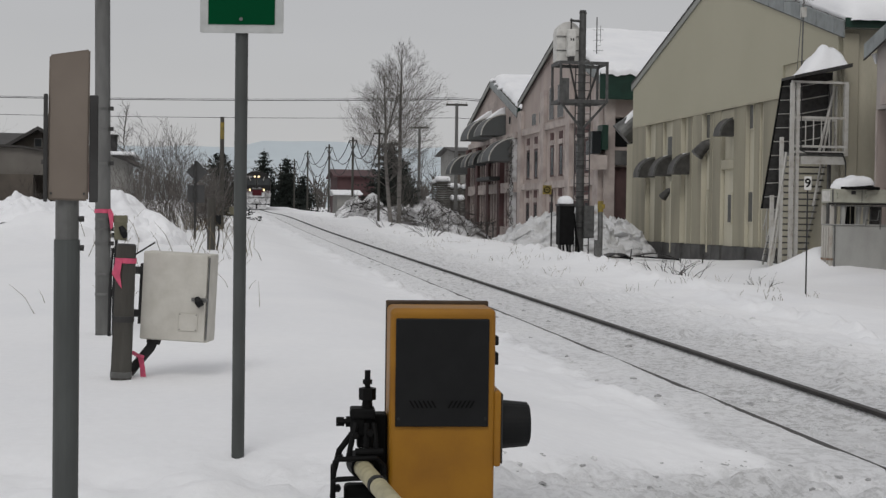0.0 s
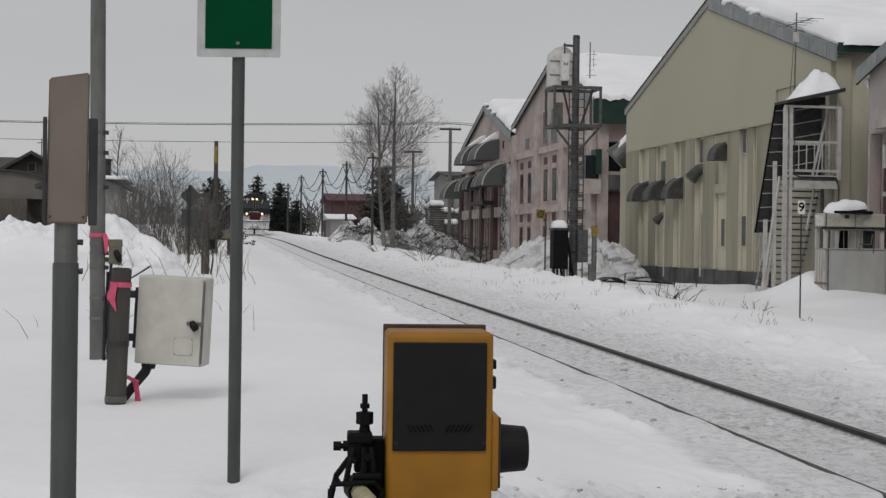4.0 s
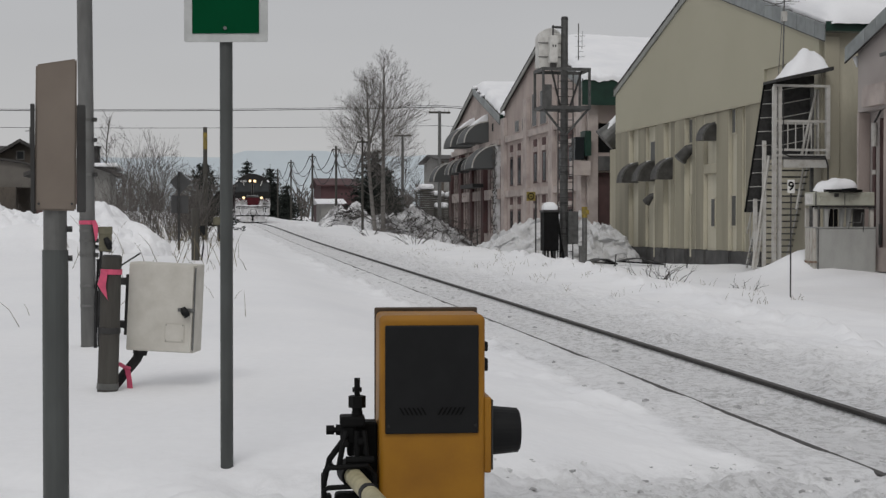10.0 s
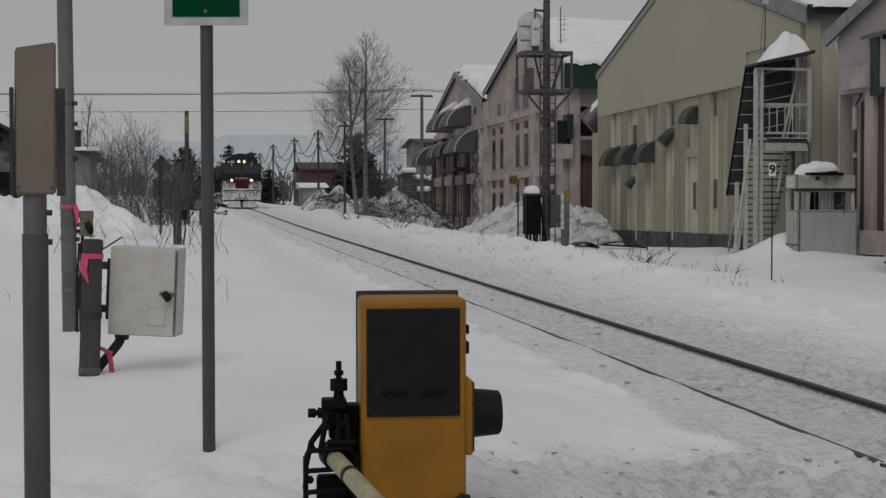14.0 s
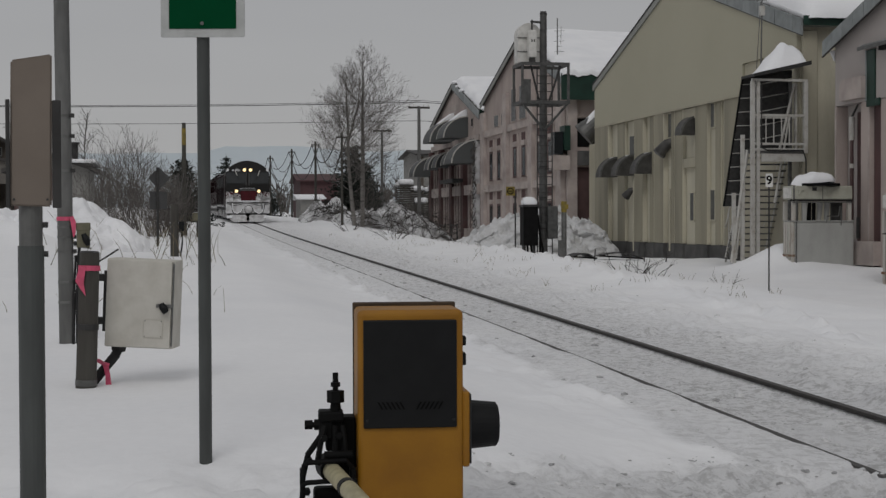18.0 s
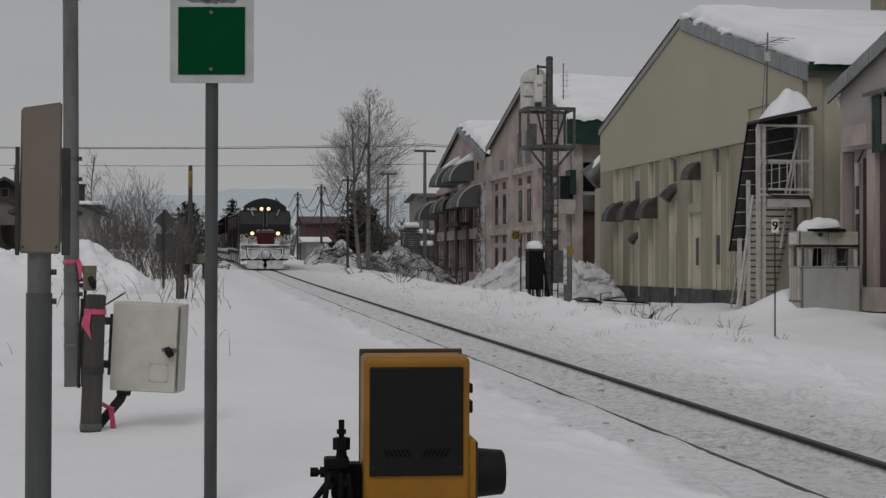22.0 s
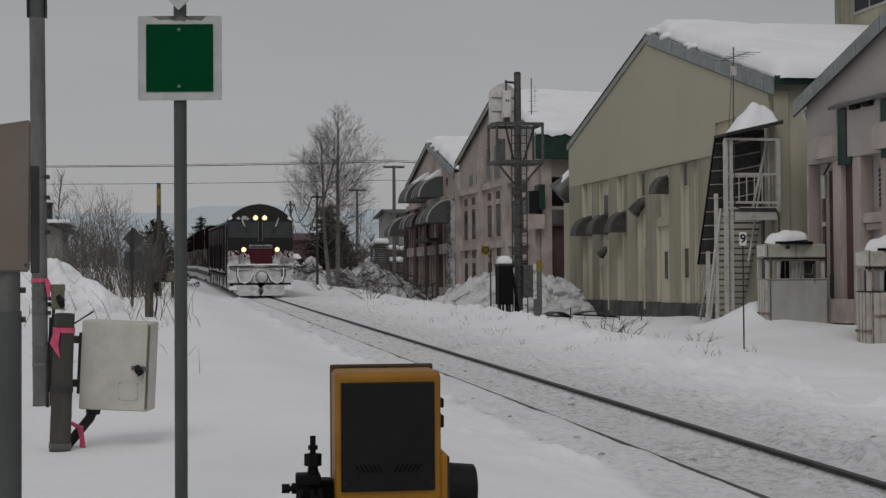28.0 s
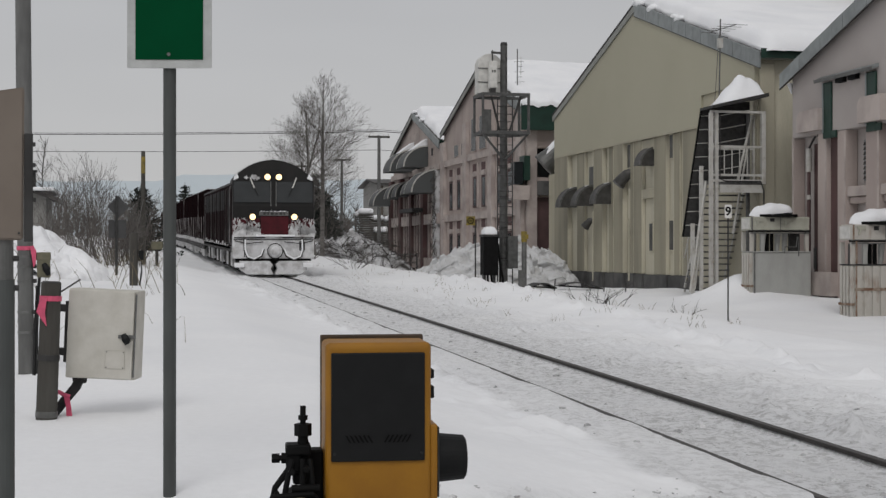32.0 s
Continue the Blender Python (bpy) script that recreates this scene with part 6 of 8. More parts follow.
    for dx, z1 in ((0.30, 1.9), (0.38, 1.3), (-0.12, 0.95), (0.02, 0.95)):
        part("conduit", bm_path([(dx, -0.12, 0.1), (dx + 0.02, -0.12, z1 * 0.6), (dx * 0.8, -0.05, z1)], 0.035, 8), BLACK_PAINT, c, "black conduit")
    p = thing("yellow_post", pose(12.46, 44.1, 0), "short grey post with a yellow painted top", "post")
    part("shaft", bm_tube((0, 0, 0.1), (0, 0, 1.95), 0.085, n=12), STEEL, p)
    part("top", bm_tube((0, 0, 1.95), (0, 0, 2.3), 0.095, n=12), YELLOW_PAINT, p)
    part("bar", bm_box(-0.12, 0.12, -0.10, -0.08, 2.05, 2.2), YELLOW_PAINT, p)
    p = thing("stake", pose(12.2, 43.6, 0), "short grey stake beside the mast", "post")
    part("shaft", bm_box(-0.06, 0.06, -0.06, 0.06, 0.1, 1.05), STEEL, p)
    w = thing("warning_sign", pose(12.58, 52.0, 0), "yellow square warning sign with a black ring, on a post", "sign")
    part("post", bm_tube((0.20, 0, 0.1), (0.20, 0, 2.72), 0.03, n=8), DARK_STEEL, w)
    b = part("plate", bm_box(-0.17, 0.17, -0.06, -0.05, 2.63, 2.97), YELLOW_PAINT, w)
    rr = bmesh.new()
    for k in range(20):
        a0, a1 = 2 * math.pi * k / 20, 2 * math.pi * (k + 1) / 20
        bm_path([(0.11 * math.cos(a), -0.066, 2.80 + 0.11 * math.sin(a)) for a in (a0, a1)], 0.02, 4, rr)
    part("ring", rr, BLACK_PAINT, b)
    part("arrow", bm_box(-0.05, 0.05, -0.07, -0.061, 2.78, 2.82), BLACK_PAINT, b)


siren_mast()


def yard_debris():
    for x, y, w, turn in ((14.6, 49.5, 0.95, 12), (15.0, 46.2, 1.5, -6)):
        z = gz(x, y)
        t = thing("sheet_scrap", pose(x, y, z + 0.05, 0, 4, turn), "bent dark sheet of scrap lying on the snow", "scrap", "scrap by the snow heap")
        b = bmesh.new()
        n = 8
        pts = [(-w / 2 + w * k / n, 0.05 + 0.16 * math.sin(math.pi * k / n)) for k in range(n + 1)]
        bm_prism(pts + [(u, v - 0.03) for u, v in pts[::-1]], "y", -0.35, 0.35, b)
        part("sheet", b, DARK_STEEL, t)
        part("rim", bm_tube((-w / 2, -0.36, 0.05), (w / 2, -0.36, 0.05), 0.03, n=6), BLACK_PAINT, t)
    for x, y, h in ((13.9, 45.5, 0.5), (15.4, 44.8, 0.45), (16.2, 44.9, 0.4)):
        t = thing("stake", pose(x, y, gz(x, y) - 0.1, 0, 5, 0), "short dark stake poking out of the snow", "stake", "stakes by the snow heap")
        part("shaft", bm_tube((0, 0, 0), (0, 0, h), 0.025, 0.02, n=7), DARK_STEEL, t)


yard_debris()


# ---- train ----
def body_outline(w, z0, shoulder, top, n=10):
    """Half-round roofed cross-section, as (x, z)."""
    pts = [(-w, z0), (w, z0), (w, shoulder)]
    for i in range(1, n * 2):
        a = math.pi * i / (2 * n)
        pts.append((w * math.cos(a), shoulder + (top - shoulder) * math.sin(a) ** 1.7))
    pts.append((-w, shoulder))
    return pts


def snow_crust(x0, x1, z0, z1, y, seed, thick=0.05, ragged=0.25, n=70):
    """A ragged plate of packed snow on a front."""
    b = bmesh.new()
    rnd = random.Random(seed)
    top, bot = [], []
    for i in range(n + 1):
        x = x0 + (x1 - x0) * i / n
        top.append((x, z1 + ragged * (noise.noise((x * 2.3, seed, 0)) - 0.1) + 0.5 * ragged * noise.noise((x * 9, seed, 2)) + rnd.uniform(-0.06, 0.03)))
        bot.append((x, z0 + 0.02 * rnd.random()))
    front = [[b.verts.new((x, y - thick * rnd.uniform(0.6, 1.2), z)) for x, z in bot]]
    mid = [b.verts.new((bx, y - thick * rnd.uniform(0.8, 1.8), (bz * 0.5 + tz * 0.5))) for (bx, bz), (tx, tz) in zip(bot, top)]
    up = [b.verts.new((x, y - 0.012, z)) for x, z in top]
    lo = [b.verts.new((x, y + 0.01, z)) for x, z in bot]
    for a, c in ((lo, front[0]), (front[0], mid), (mid, up)):
        for i in range(n):
            b.faces.new((a[i], a[i + 1], c[i + 1], c[i]))
    bmesh.ops.recalc_face_normals(b, faces=b.faces[:])
    return b


WHEELS = []


def wheelset(parent, y, r=0.43):
    w = part("wheelset", bm_tube((-0.56, 0, 0), (0.56, 0, 0), 0.08, n=10), GRIME_AND_SHADE, parent)
    for s in (-1, 1):
        part("wheel", bm_tube((s * 0.50, 0, 0), (s * 0.62, 0, 0), r, n=24), GRIME_AND_SHADE, w)
        part("hub", bm_tube((s * 0.62, 0, 0), (s * 0.68, 0, 0), 0.14, n=10), DARK_STEEL, w)
    w.matrix_basis = pose(0, y, r)
    WHEELS.append((w, y, r))
    return w


def make_locomotive():
    t = thing("locomotive", pose(TRACK_X, 49, 0), "dark red and black diesel locomotive with a snow-caked front", "locomotive")
    w = 1.40
    part("cab", bm_prism(body_outline(w, 0.95, 3.35, 4.06), "y", 0.35, 1.25), LOCO_BLACK, t, "round-roofed black cab")
    part("body", bm_prism(body_outline(w - 0.01, 0.95, 3.28, 3.5), "y", 1.25, 19.3), LOCO_BLACK, t)
    for yy in (4.5, 8.0, 11.5, 15.0):
        part("roof_hatch", bm_box(-0.8, 0.8, yy, yy + 2.2, 3.44, 3.56, 0.03), LOCO_BLACK, t)
    # cab front, slightly raked
    b = bm_prism([(-w, 1.45), (w, 1.45), (w, 2.02), (-w, 2.02)], "y", 0.0, 0.35)
    part("nose", b, DARK_RED, t, "dark red nose panel")
    part("lamp_band", bm_box(-w, w, 0.006, 0.35, 2.02, 2.45), LOCO_BLACK, t, "sooty dark band")
    # solid black bar stands in for the shade under the buffer beam
    part("beam_shadow_gap", bm_box(-1.3, 1.3, -0.05, 0.3, 0.56, 0.64), BLACK_PAINT, t, "black bar for the shade in the gap above the plough")
    for xx in (-0.92, -0.46, 0.54, 0.96):
        part("door_seam", bm_box(xx - 0.012, xx + 0.012, -0.012, 0.01, 1.47, 2.0), BLACK_PAINT, t)
    for xx in (-1.0, 0.98):
        part("beam_seam", bm_box(xx - 0.012, xx + 0.012, -0.108, -0.09, 0.7, 1.4), GRIME_AND_SHADE, t)
    part("beam_groove", bm_box(-1.38, 1.38, -0.107, -0.09, 1.28, 1.31), GRIME_AND_SHADE, t)
    b = bm_prism(body_outline(w, 2.45, 3.35, 4.06), "y", 0.02, 0.345)
    for v in b.verts:
        if v.co.y < 0.1:
            v.co.y += max(0, v.co.z - 2.45) * 0.16
    cab = part("cab_front", b, LOCO_BLACK, t, "black cab front")
    for sx in (-1, 1):
        x0, x1 = (-1.36, -0.11) if sx < 0 else (0.11, 1.36)
        b = bm_prism([(x0, 2.58), (x1, 2.58), (x1, 3.30), (x0, 3.30)], "y", -0.02, 0.01)
        for v in b.verts:
            v.co.y += max(0, v.co.z - 2.45) * 0.16 + 0.005
        pane = part("windscreen", b, LOCO_GLASS, cab)
        part("wiper", bm_tube((sx * 0.80, 0.10, 3.44), (sx * 0.66, 0.045, 3.08), 0.024, n=6), WHITE_PAINT, pane)
        part("wiper_blade", bm_tube((sx * 0.66, 0.045, 3.10), (sx * 0.52, 0.02, 2.80), 0.014, n=6), RUBBER, pane)
        part("window_post", bm_box(sx * 0.09 - 0.015, sx * 0.09 + 0.015, 0.0, 0.05, 2.45, 3.30), STEEL, cab)
        # lamps
        for zz, xx, r in ((2.08, 0.72, 0.105), (3.46, 0.195, 0.105)):
            yy = -0.055 if zz < 3 else 0.10
            lamp = part("headlamp", bm_tube((sx * xx, yy + 0.12, zz), (sx * xx, yy + 0.012, zz), r + 0.03, n=20), BLACK_PAINT, t, "lit round headlamp")
            part("lens", bm_tube((sx * xx, yy + 0.02, zz), (sx * xx, yy - 0.004, zz), r, n=20), LAMP_GLOW, lamp, "glowing lens")
        part("corner_snow", bm_prism([(sx * 1.18, 3.42), (sx * 1.36, 3.34), (sx * 1.36, 3.44), (sx * 1.24, 3.58)], "y", 0.10, 0.16), SNOW, cab, "snow stuck in a windscreen corner")
    for xx, zz, r in ((-0.93, 3.44, 0.07), (-0.66, 3.46, 0.11), (-0.55, 3.42, 0.08)):
        part("snow_patch", bm_prism([(xx + r * (1 + 0.4 * math.sin(7 * a + xx * 9)) * math.cos(a), zz + 0.8 * r * (1 + 0.4 * math.cos(5 * a + xx * 7)) * math.sin(a)) for a in [k * math.pi / 8 for k in range(16)]], "y", 0.10, 0.165), DIRTY_SNOW, cab)
    part("roof_vent", bm_box(-0.09, 0.09, 0.30, 1.1, 3.98, 4.07, 0.02), LOCO_BLACK, t)
    part("number_board", bm_box(-0.50, 0.52, -0.05, 0.0, 2.12, 2.26, 0.01), STEEL, t, "frosted number board")
    bars = [(-0.36, 0.09), (-0.22, 0.06), (-0.10, 0.10), (0.06, 0.08), (0.20, 0.09), (0.34, 0.05)]
    for x, bw in bars:
        part("plate_bar", bm_box(x, x + bw, -0.054, -0.0505, 2.155, 2.225), DARK_STEEL, t)
    part("gangway_door", bm_box(-0.44, 0.52, -0.03, 0.0, 1.46, 2.10, 0.015), DARK_RED, t, "dark red centre panel")
    part("snow_cap", snow_crust(-0.5, 0.5, 2.25, 2.29, -0.03, 3, 0.05, 0.06), SNOW, t)
    # snow caked over the lower front, thinning out upwards
    part("snow_crust", snow_crust(-1.40, -0.42, 1.35, 1.60, -0.005, 11, 0.025, 0.30), DIRTY_SNOW, t, "packed snow")
    part("snow_crust", snow_crust(0.52, 1.40, 1.35, 1.56, -0.005, 17, 0.025, 0.26), DIRTY_SNOW, t)
    rnd = random.Random(23)
    b = bmesh.new()
    for k in range(420):
        side = rnd.choice((-1, 1))
        u = rnd.random() ** 1.7
        x, z = side * rnd.uniform(0.46, 1.38) + (0.06 if side > 0 else 0), 1.52 + 0.52 * u
        if abs(x) < 0.62 and z > 1.86:
            continue
        r = rnd.uniform(0.012, 0.07) * (1.1 - 0.75 * u)
        tall = rnd.uniform(0.8, 2.6)
        bm_prism([(x + r * rnd.uniform(0.5, 1.3) * math.cos(a), z + tall * r * rnd.uniform(0.5, 1.3) * math.sin(a)) for a in [m * math.pi / 3 for m in range(6)]], "y", -0.018, 0.004, b)
    tagged(part("snow_flecks", b, DIRTY_SNOW, t), "flecks of blown snow on the red nose", "", kind="stuff")
    b = bmesh.new()
    for k in range(150):
        x = rnd.uniform(-1.3, 1.3)
        y = rnd.uniform(0.5, 1.2)
        r = rnd.uniform(0.01, 0.035)
        z = 3.35 + 0.71 * max(0.0, 1 - (x / 1.40) ** 2) ** 0.85
        bm_box(x - r, x + r, y - r, y + r, z - 0.03, z + 0.012, bm=b)
    tagged(part("roof_frost", b, DIRTY_SNOW, t), "specks of frost on the cab roof", "", kind="stuff")
    buf = part("buffer_beam", bm_box(-1.40, 1.40, -0.10, 0.4, 0.64, 1.46, 0.04, 2), DIRTY_SNOW, t, "buffer beam under packed snow")
    part("step_ledge", bm_box(-0.62, 0.72, -0.22, -0.09, 1.40, 1.47, 0.015), SNOW, buf)
    coup = part("coupler", bm_tube((0.05, -0.08, 0.90), (0.05, -0.42, 0.90), 0.25, 0.21, n=16), DIRTY_SNOW, t, "coupler caked with snow")
    # added dark ring, only there to outline the coupler against the beam
    part("coupler_shroud", bm_tube((0.05, -0.085, 0.90), (0.05, -0.115, 0.90), 0.285, 0.27, n=20), GRIME_AND_SHADE, coup, "dark ring outlining the coupler")
    part("coupler_face", bm_tube((0.05, -0.42, 0.90), (0.05, -0.47, 0.90), 0.19, 0.13, n=16), DIRTY_SNOW, coup)
    for sx in (-1, 1):
        part("hose", bm_path([(sx * 0.98, -0.12, 1.30), (sx * 0.98, -0.2, 0.95), (sx * 0.90, -0.24, 0.72), (sx * 0.68, -0.24, 0.64), (sx * 0.45, -0.2, 0.76), (sx * 0.36, -0.14, 0.98)], 0.03, 8), SNOW, buf)
        # second dark loop stands in for the hose's shadow on the beam
        part("hose_core", bm_path([(sx * 1.01, -0.11, 1.28), (sx * 1.01, -0.16, 0.93), (sx * 0.92, -0.19, 0.69), (sx * 0.68, -0.19, 0.60), (sx * 0.42, -0.16, 0.73), (sx * 0.33, -0.11, 0.96)], 0.028, 8), GRIME_AND_SHADE, buf, "dark loop for the shadow behind the snowy hose")
        part("beam_rail", bm_tube((sx * 0.30, -0.13, 1.36), (sx * 1.36, -0.13, 1.36), 0.022, n=6), GRIME_AND_SHADE, buf)
        part("uncoupling_lever", bm_path([(sx * 0.36, -0.15, 1.22), (sx * 0.95, -0.15, 1.16), (sx * 1.34, -0.14, 1.26)], 0.018, 6), GRIME_AND_SHADE, buf)
        part("pocket", bm_box(sx * 0.98 - 0.10, sx * 0.98 + 0.10, -0.115, -0.09, 0.92, 1.24, 0.01), DARK_STEEL if sx > 0 else DIRTY_SNOW, buf)
        part("front_rail", bm_path([(sx * 0.92, -0.03, 1.95), (sx * 0.92, -0.07, 1.93), (sx * 0.92, -0.07, 1.48), (sx * 0.92, -0.03, 1.46)], 0.014, 6), STEEL, t)
        # plough halves
        b = bm_prism([(0.03, 0.10), (0.92, 0.10), (1.14, 0.26), (1.16, 0.56), (0.16, 0.56), (0.05, 0.44), (0.12, 0.30)], "y", -0.34, 0.2)
        for v in b.verts:
            v.co.y += abs(v.co.x) * 0.18
            v.co.x *= sx
        bmesh.ops.recalc_face_normals(b, faces=b.faces[:])
        pl = part("plough", b, DIRTY_SNOW, t, "snow plough blade")
        part("step", bm_box(sx * 1.18 - 0.17, sx * 1.18 + 0.17, -0.25, 0.1, 0.34, 0.50, 0.03, 2), SNOW, pl)
        part("sill", bm_box(sx * 1.36 - 0.03, sx * 1.36 + 0.03, 0.4, 19.2, 0.85, 1.05), GRIME_AND_SHADE, t)
        for y in (0.62, 3.1, 9.3, 12.2, 16.9):
            part("handrail", bm_path([(sx * 1.40, y, 1.1), (sx * 1.45, y, 1.15), (sx * 1.45, y, 3.05), (sx * 1.40, y, 3.1)], 0.016, 6), STEEL, t)
        part("cab_handrail", bm_path([(sx * 1.42, 0.50, 1.15), (sx * 1.47, 0.50, 1.2), (sx * 1.47, 0.50, 3.1), (sx * 1.42, 0.50, 3.15)], 0.02, 6), FROSTED, t, "frosted handrail")
        part("side_band", bm_box(sx * 1.402 - 0.006, sx * 1.402 + 0.006, 0.4, 19.2, 1.06, 3.2), MAROON, t, "dark maroon lower side")
        part("cab_door", bm_box(sx * 1.405 - 0.012, sx * 1.405 + 0.012, 1.3, 2.1, 1.08, 3.1, 0.01), BLACK_PAINT, t)
        for k in range(13):
            yy = 2.4 + 1.32 * k
            part("side_rib", bm_box(sx * 1.412 - 0.012, sx * 1.412 + 0.012, yy - 0.03, yy + 0.03, 1.1, 3.18), MAROON if k % 4 else GRIME_AND_SHADE, t)
            part("sill_snow", bm_box(sx * 1.38 - 0.05, sx * 1.38 + 0.05, yy - 0.3 - 0.1 * (k % 2), yy + 0.15, 1.04, 1.12 + 0.05 * (k % 3), 0.03), DIRTY_SNOW, t)
        for k in range(5):
            part("side_louvre", bm_box(sx * 1.405 - 0.012, sx * 1.405 + 0.012, 4.4 + 2.6 * k, 6.4 + 2.6 * k, 2.35, 3.1, 0.01), BLACK_PAINT, t)
    part("rear_end", bm_box(-1.2, 1.2, 19.3, 19.6, 0.7, 3.3), GRIME_AND_SHADE, t)
    for yc in (3.6, 9.8, 16.0):
        bogie = part("bogie", bm_box(-1.15, 1.15, yc - 1.75, yc + 1.75, 0.42, 0.80, 0.04), GRIME_AND_SHADE, t, "snowy bogie frame")
        for sx in (-1, 1):
            for k in (-1, 0, 1):
                part("spring_box", bm_box(sx * 1.18 - 0.10, sx * 1.18 + 0.10, yc + k * 1.1 - 0.22, yc + k * 1.1 + 0.22, 0.32, 0.85, 0.03), DIRTY_SNOW if k else GRIME_AND_SHADE, bogie)
        wheelset(t, yc - 1.05)
        wheelset(t, yc + 1.05)
    part("fuel_tank", bm_box(-1.2, 1.2, 5.9, 7.6, 0.35, 0.95, 0.08), GRIME_AND_SHADE, t)
    return t


def make_wagon():
    t = thing("container_wagon", pose(TRACK_X, 70, 0), "flat wagon loaded with dark maroon freight containers", "freight wagon", "wagons of the freight train")
    part("deck", bm_box(-1.3, 1.3, 0.35, 20.05, 0.82, 1.02, 0.02), GRIME_AND_SHADE, t)
    for sx in (-1, 1):
        part("side_beam", bm_box(sx * 1.28 - 0.05, sx * 1.28 + 0.05, 0.4, 20.0, 0.62, 0.9), GRIME_AND_SHADE, t)
        rs = random.Random(40 + sx)
        b = bmesh.new()
        for k in range(46):
            y = rs.uniform(0.6, 19.6)
            w = rs.uniform(0.05, 0.32)
            bm_box(sx * 1.33 - 0.04, sx * 1.33 + 0.04, y, y + w, rs.uniform(0.86, 0.95), rs.uniform(0.99, 1.10), bm=b)
        for k in range(30):
            y = rs.uniform(0.8, 19.4)
            bm_box(sx * 1.30 - 0.03, sx * 1.30 + 0.03, y, y + rs.uniform(0.03, 0.09), rs.uniform(0.25, 0.5), rs.uniform(0.6, 0.85), bm=b)
        tagged(part("side_snow", b, DIRTY_SNOW, t), "clots of snow along the wagon underframe", "", kind="stuff")
        for k in range(9):
            part("side_stanchion", bm_box(sx * 1.335 - 0.015, sx * 1.335 + 0.015, 0.8 + 2.3 * k, 0.84 + 2.3 * k, 1.0, 2.2), FROSTED, t)
    for k in range(5):
        y0 = 0.62 + 3.87 * k
        c = part("container", bm_box(-1.22, 1.22, y0, y0 + 3.70, 1.03, 3.53, 0.02), MAROON, t)
        for sx in (-1, 1):
            for j in range(5):
                yy = y0 + 0.25 + j * 0.8
                part("rib", bm_box(sx * 1.235 - 0.02, sx * 1.235 + 0.02, yy - 0.05, yy + 0.05, 1.12, 3.45), MAROON, c)
            part("corner_post", bm_box(sx * 1.24 - 0.025, sx * 1.24 + 0.025, y0 - 0.005, y0 + 0.05, 1.05, 3.52), FROSTED if (k + sx) % 3 == 1 else MAROON, c)
        part("roof_snow", bm_box(-1.15, 1.15, y0 + 0.1, y0 + 3.6, 3.53, 3.57, 0.015), DIRTY_SNOW, c)
    for yc in (3.0, 17.4):
        bogie = part("bogie", bm_box(-1.1, 1.1, yc - 1.3, yc + 1.3, 0.40, 0.66, 0.04), GRIME_AND_SHADE, t)
        for sx in (-1, 1):
            for k in (-1, 1):
                part("axle_box", bm_box(sx * 1.12 - 0.10, sx * 1.12 + 0.10, yc + k * 0.95 - 0.2, yc + k * 0.95 + 0.2, 0.28, 0.72, 0.03), DIRTY_SNOW, bogie)
            part("brake_gear", bm_box(sx * 1.1 - 0.06, sx * 1.1 + 0.06, yc - 0.3, yc + 0.3, 0.2, 0.6, 0.03), DIRTY_SNOW, bogie)
        for k in (-1, 1):
            wheelset(t, yc + k * 0.95, 0.42)
    for k in range(4):
        for sx in (-1, 1):
            part("underframe_box", bm_box(sx * 1.0 - 0.2, sx * 1.0 + 0.2, 6.2 + k * 2.2, 7.2 + k * 2.2, 0.35, 0.82, 0.03), DIRTY_SNOW if k % 2 else GRIME_AND_SHADE, t)
    part("coupler", bm_box(-0.15, 0.15, -0.25, 0.4, 0.75, 0.98), GRIME_AND_SHADE, t)
    return t


LOCO = make_locomotive()
WAGONS = [make_wagon()]
for _ in range(4):
    WAGONS.append(copy_thing(WAGONS[0], pose(TRACK_X, 90, 0)))
    for o in WAGONS[-1].children:
        if o.name.startswith("wheelset"):
            WHEELS.append((o, o.matrix_basis.translation.y, 0.42))


# ---- left side houses, poles, distance ----
def house(name, x0, x1, y0, y1, ze, zr, wall, roofm, label, axis="x", snow=False):
    z0 = gz((x0 + x1) / 2, (y0 + y1) / 2) - 0.5
    t = thing(name, pose(0, 0, 0), label, "house")
    part("wall", bm_box(x0, x1, y0, y1, z0, ze), wall, t)
    o = 0.5
    if axis == "x":
        ym = (y0 + y1) / 2
        part("gable", bm_prism([(y0, ze), (y1, ze), (ym, zr)], "x", x0, x1), wall, t)
        for a, c in ((y0 - o, ym), (y1 + o, ym)):
            za = ze - o * (zr - ze) / (ym - y0)
            part("roof", bm_prism([(a, za), (c, zr), (c, zr + 0.15), (a, za + 0.15)], "x", x0 - o, x1 + o), SNOW if snow else roofm, t)
    else:
        xm = (x0 + x1) / 2
        part("gable", bm_prism([(x0, ze), (x1, ze), (xm, zr)], "y", y0, y1), wall, t)
        for a, c in ((x0 - o, xm), (x1 + o, xm)):
            za = ze - o * (zr - ze) / (xm - x0)
            part("roof", bm_prism([(a, za), (c, zr), (c, zr + 0.15), (a, za + 0.15)], "y", y0 - o, y1 + o), SNOW if snow else roofm, t)
    return t


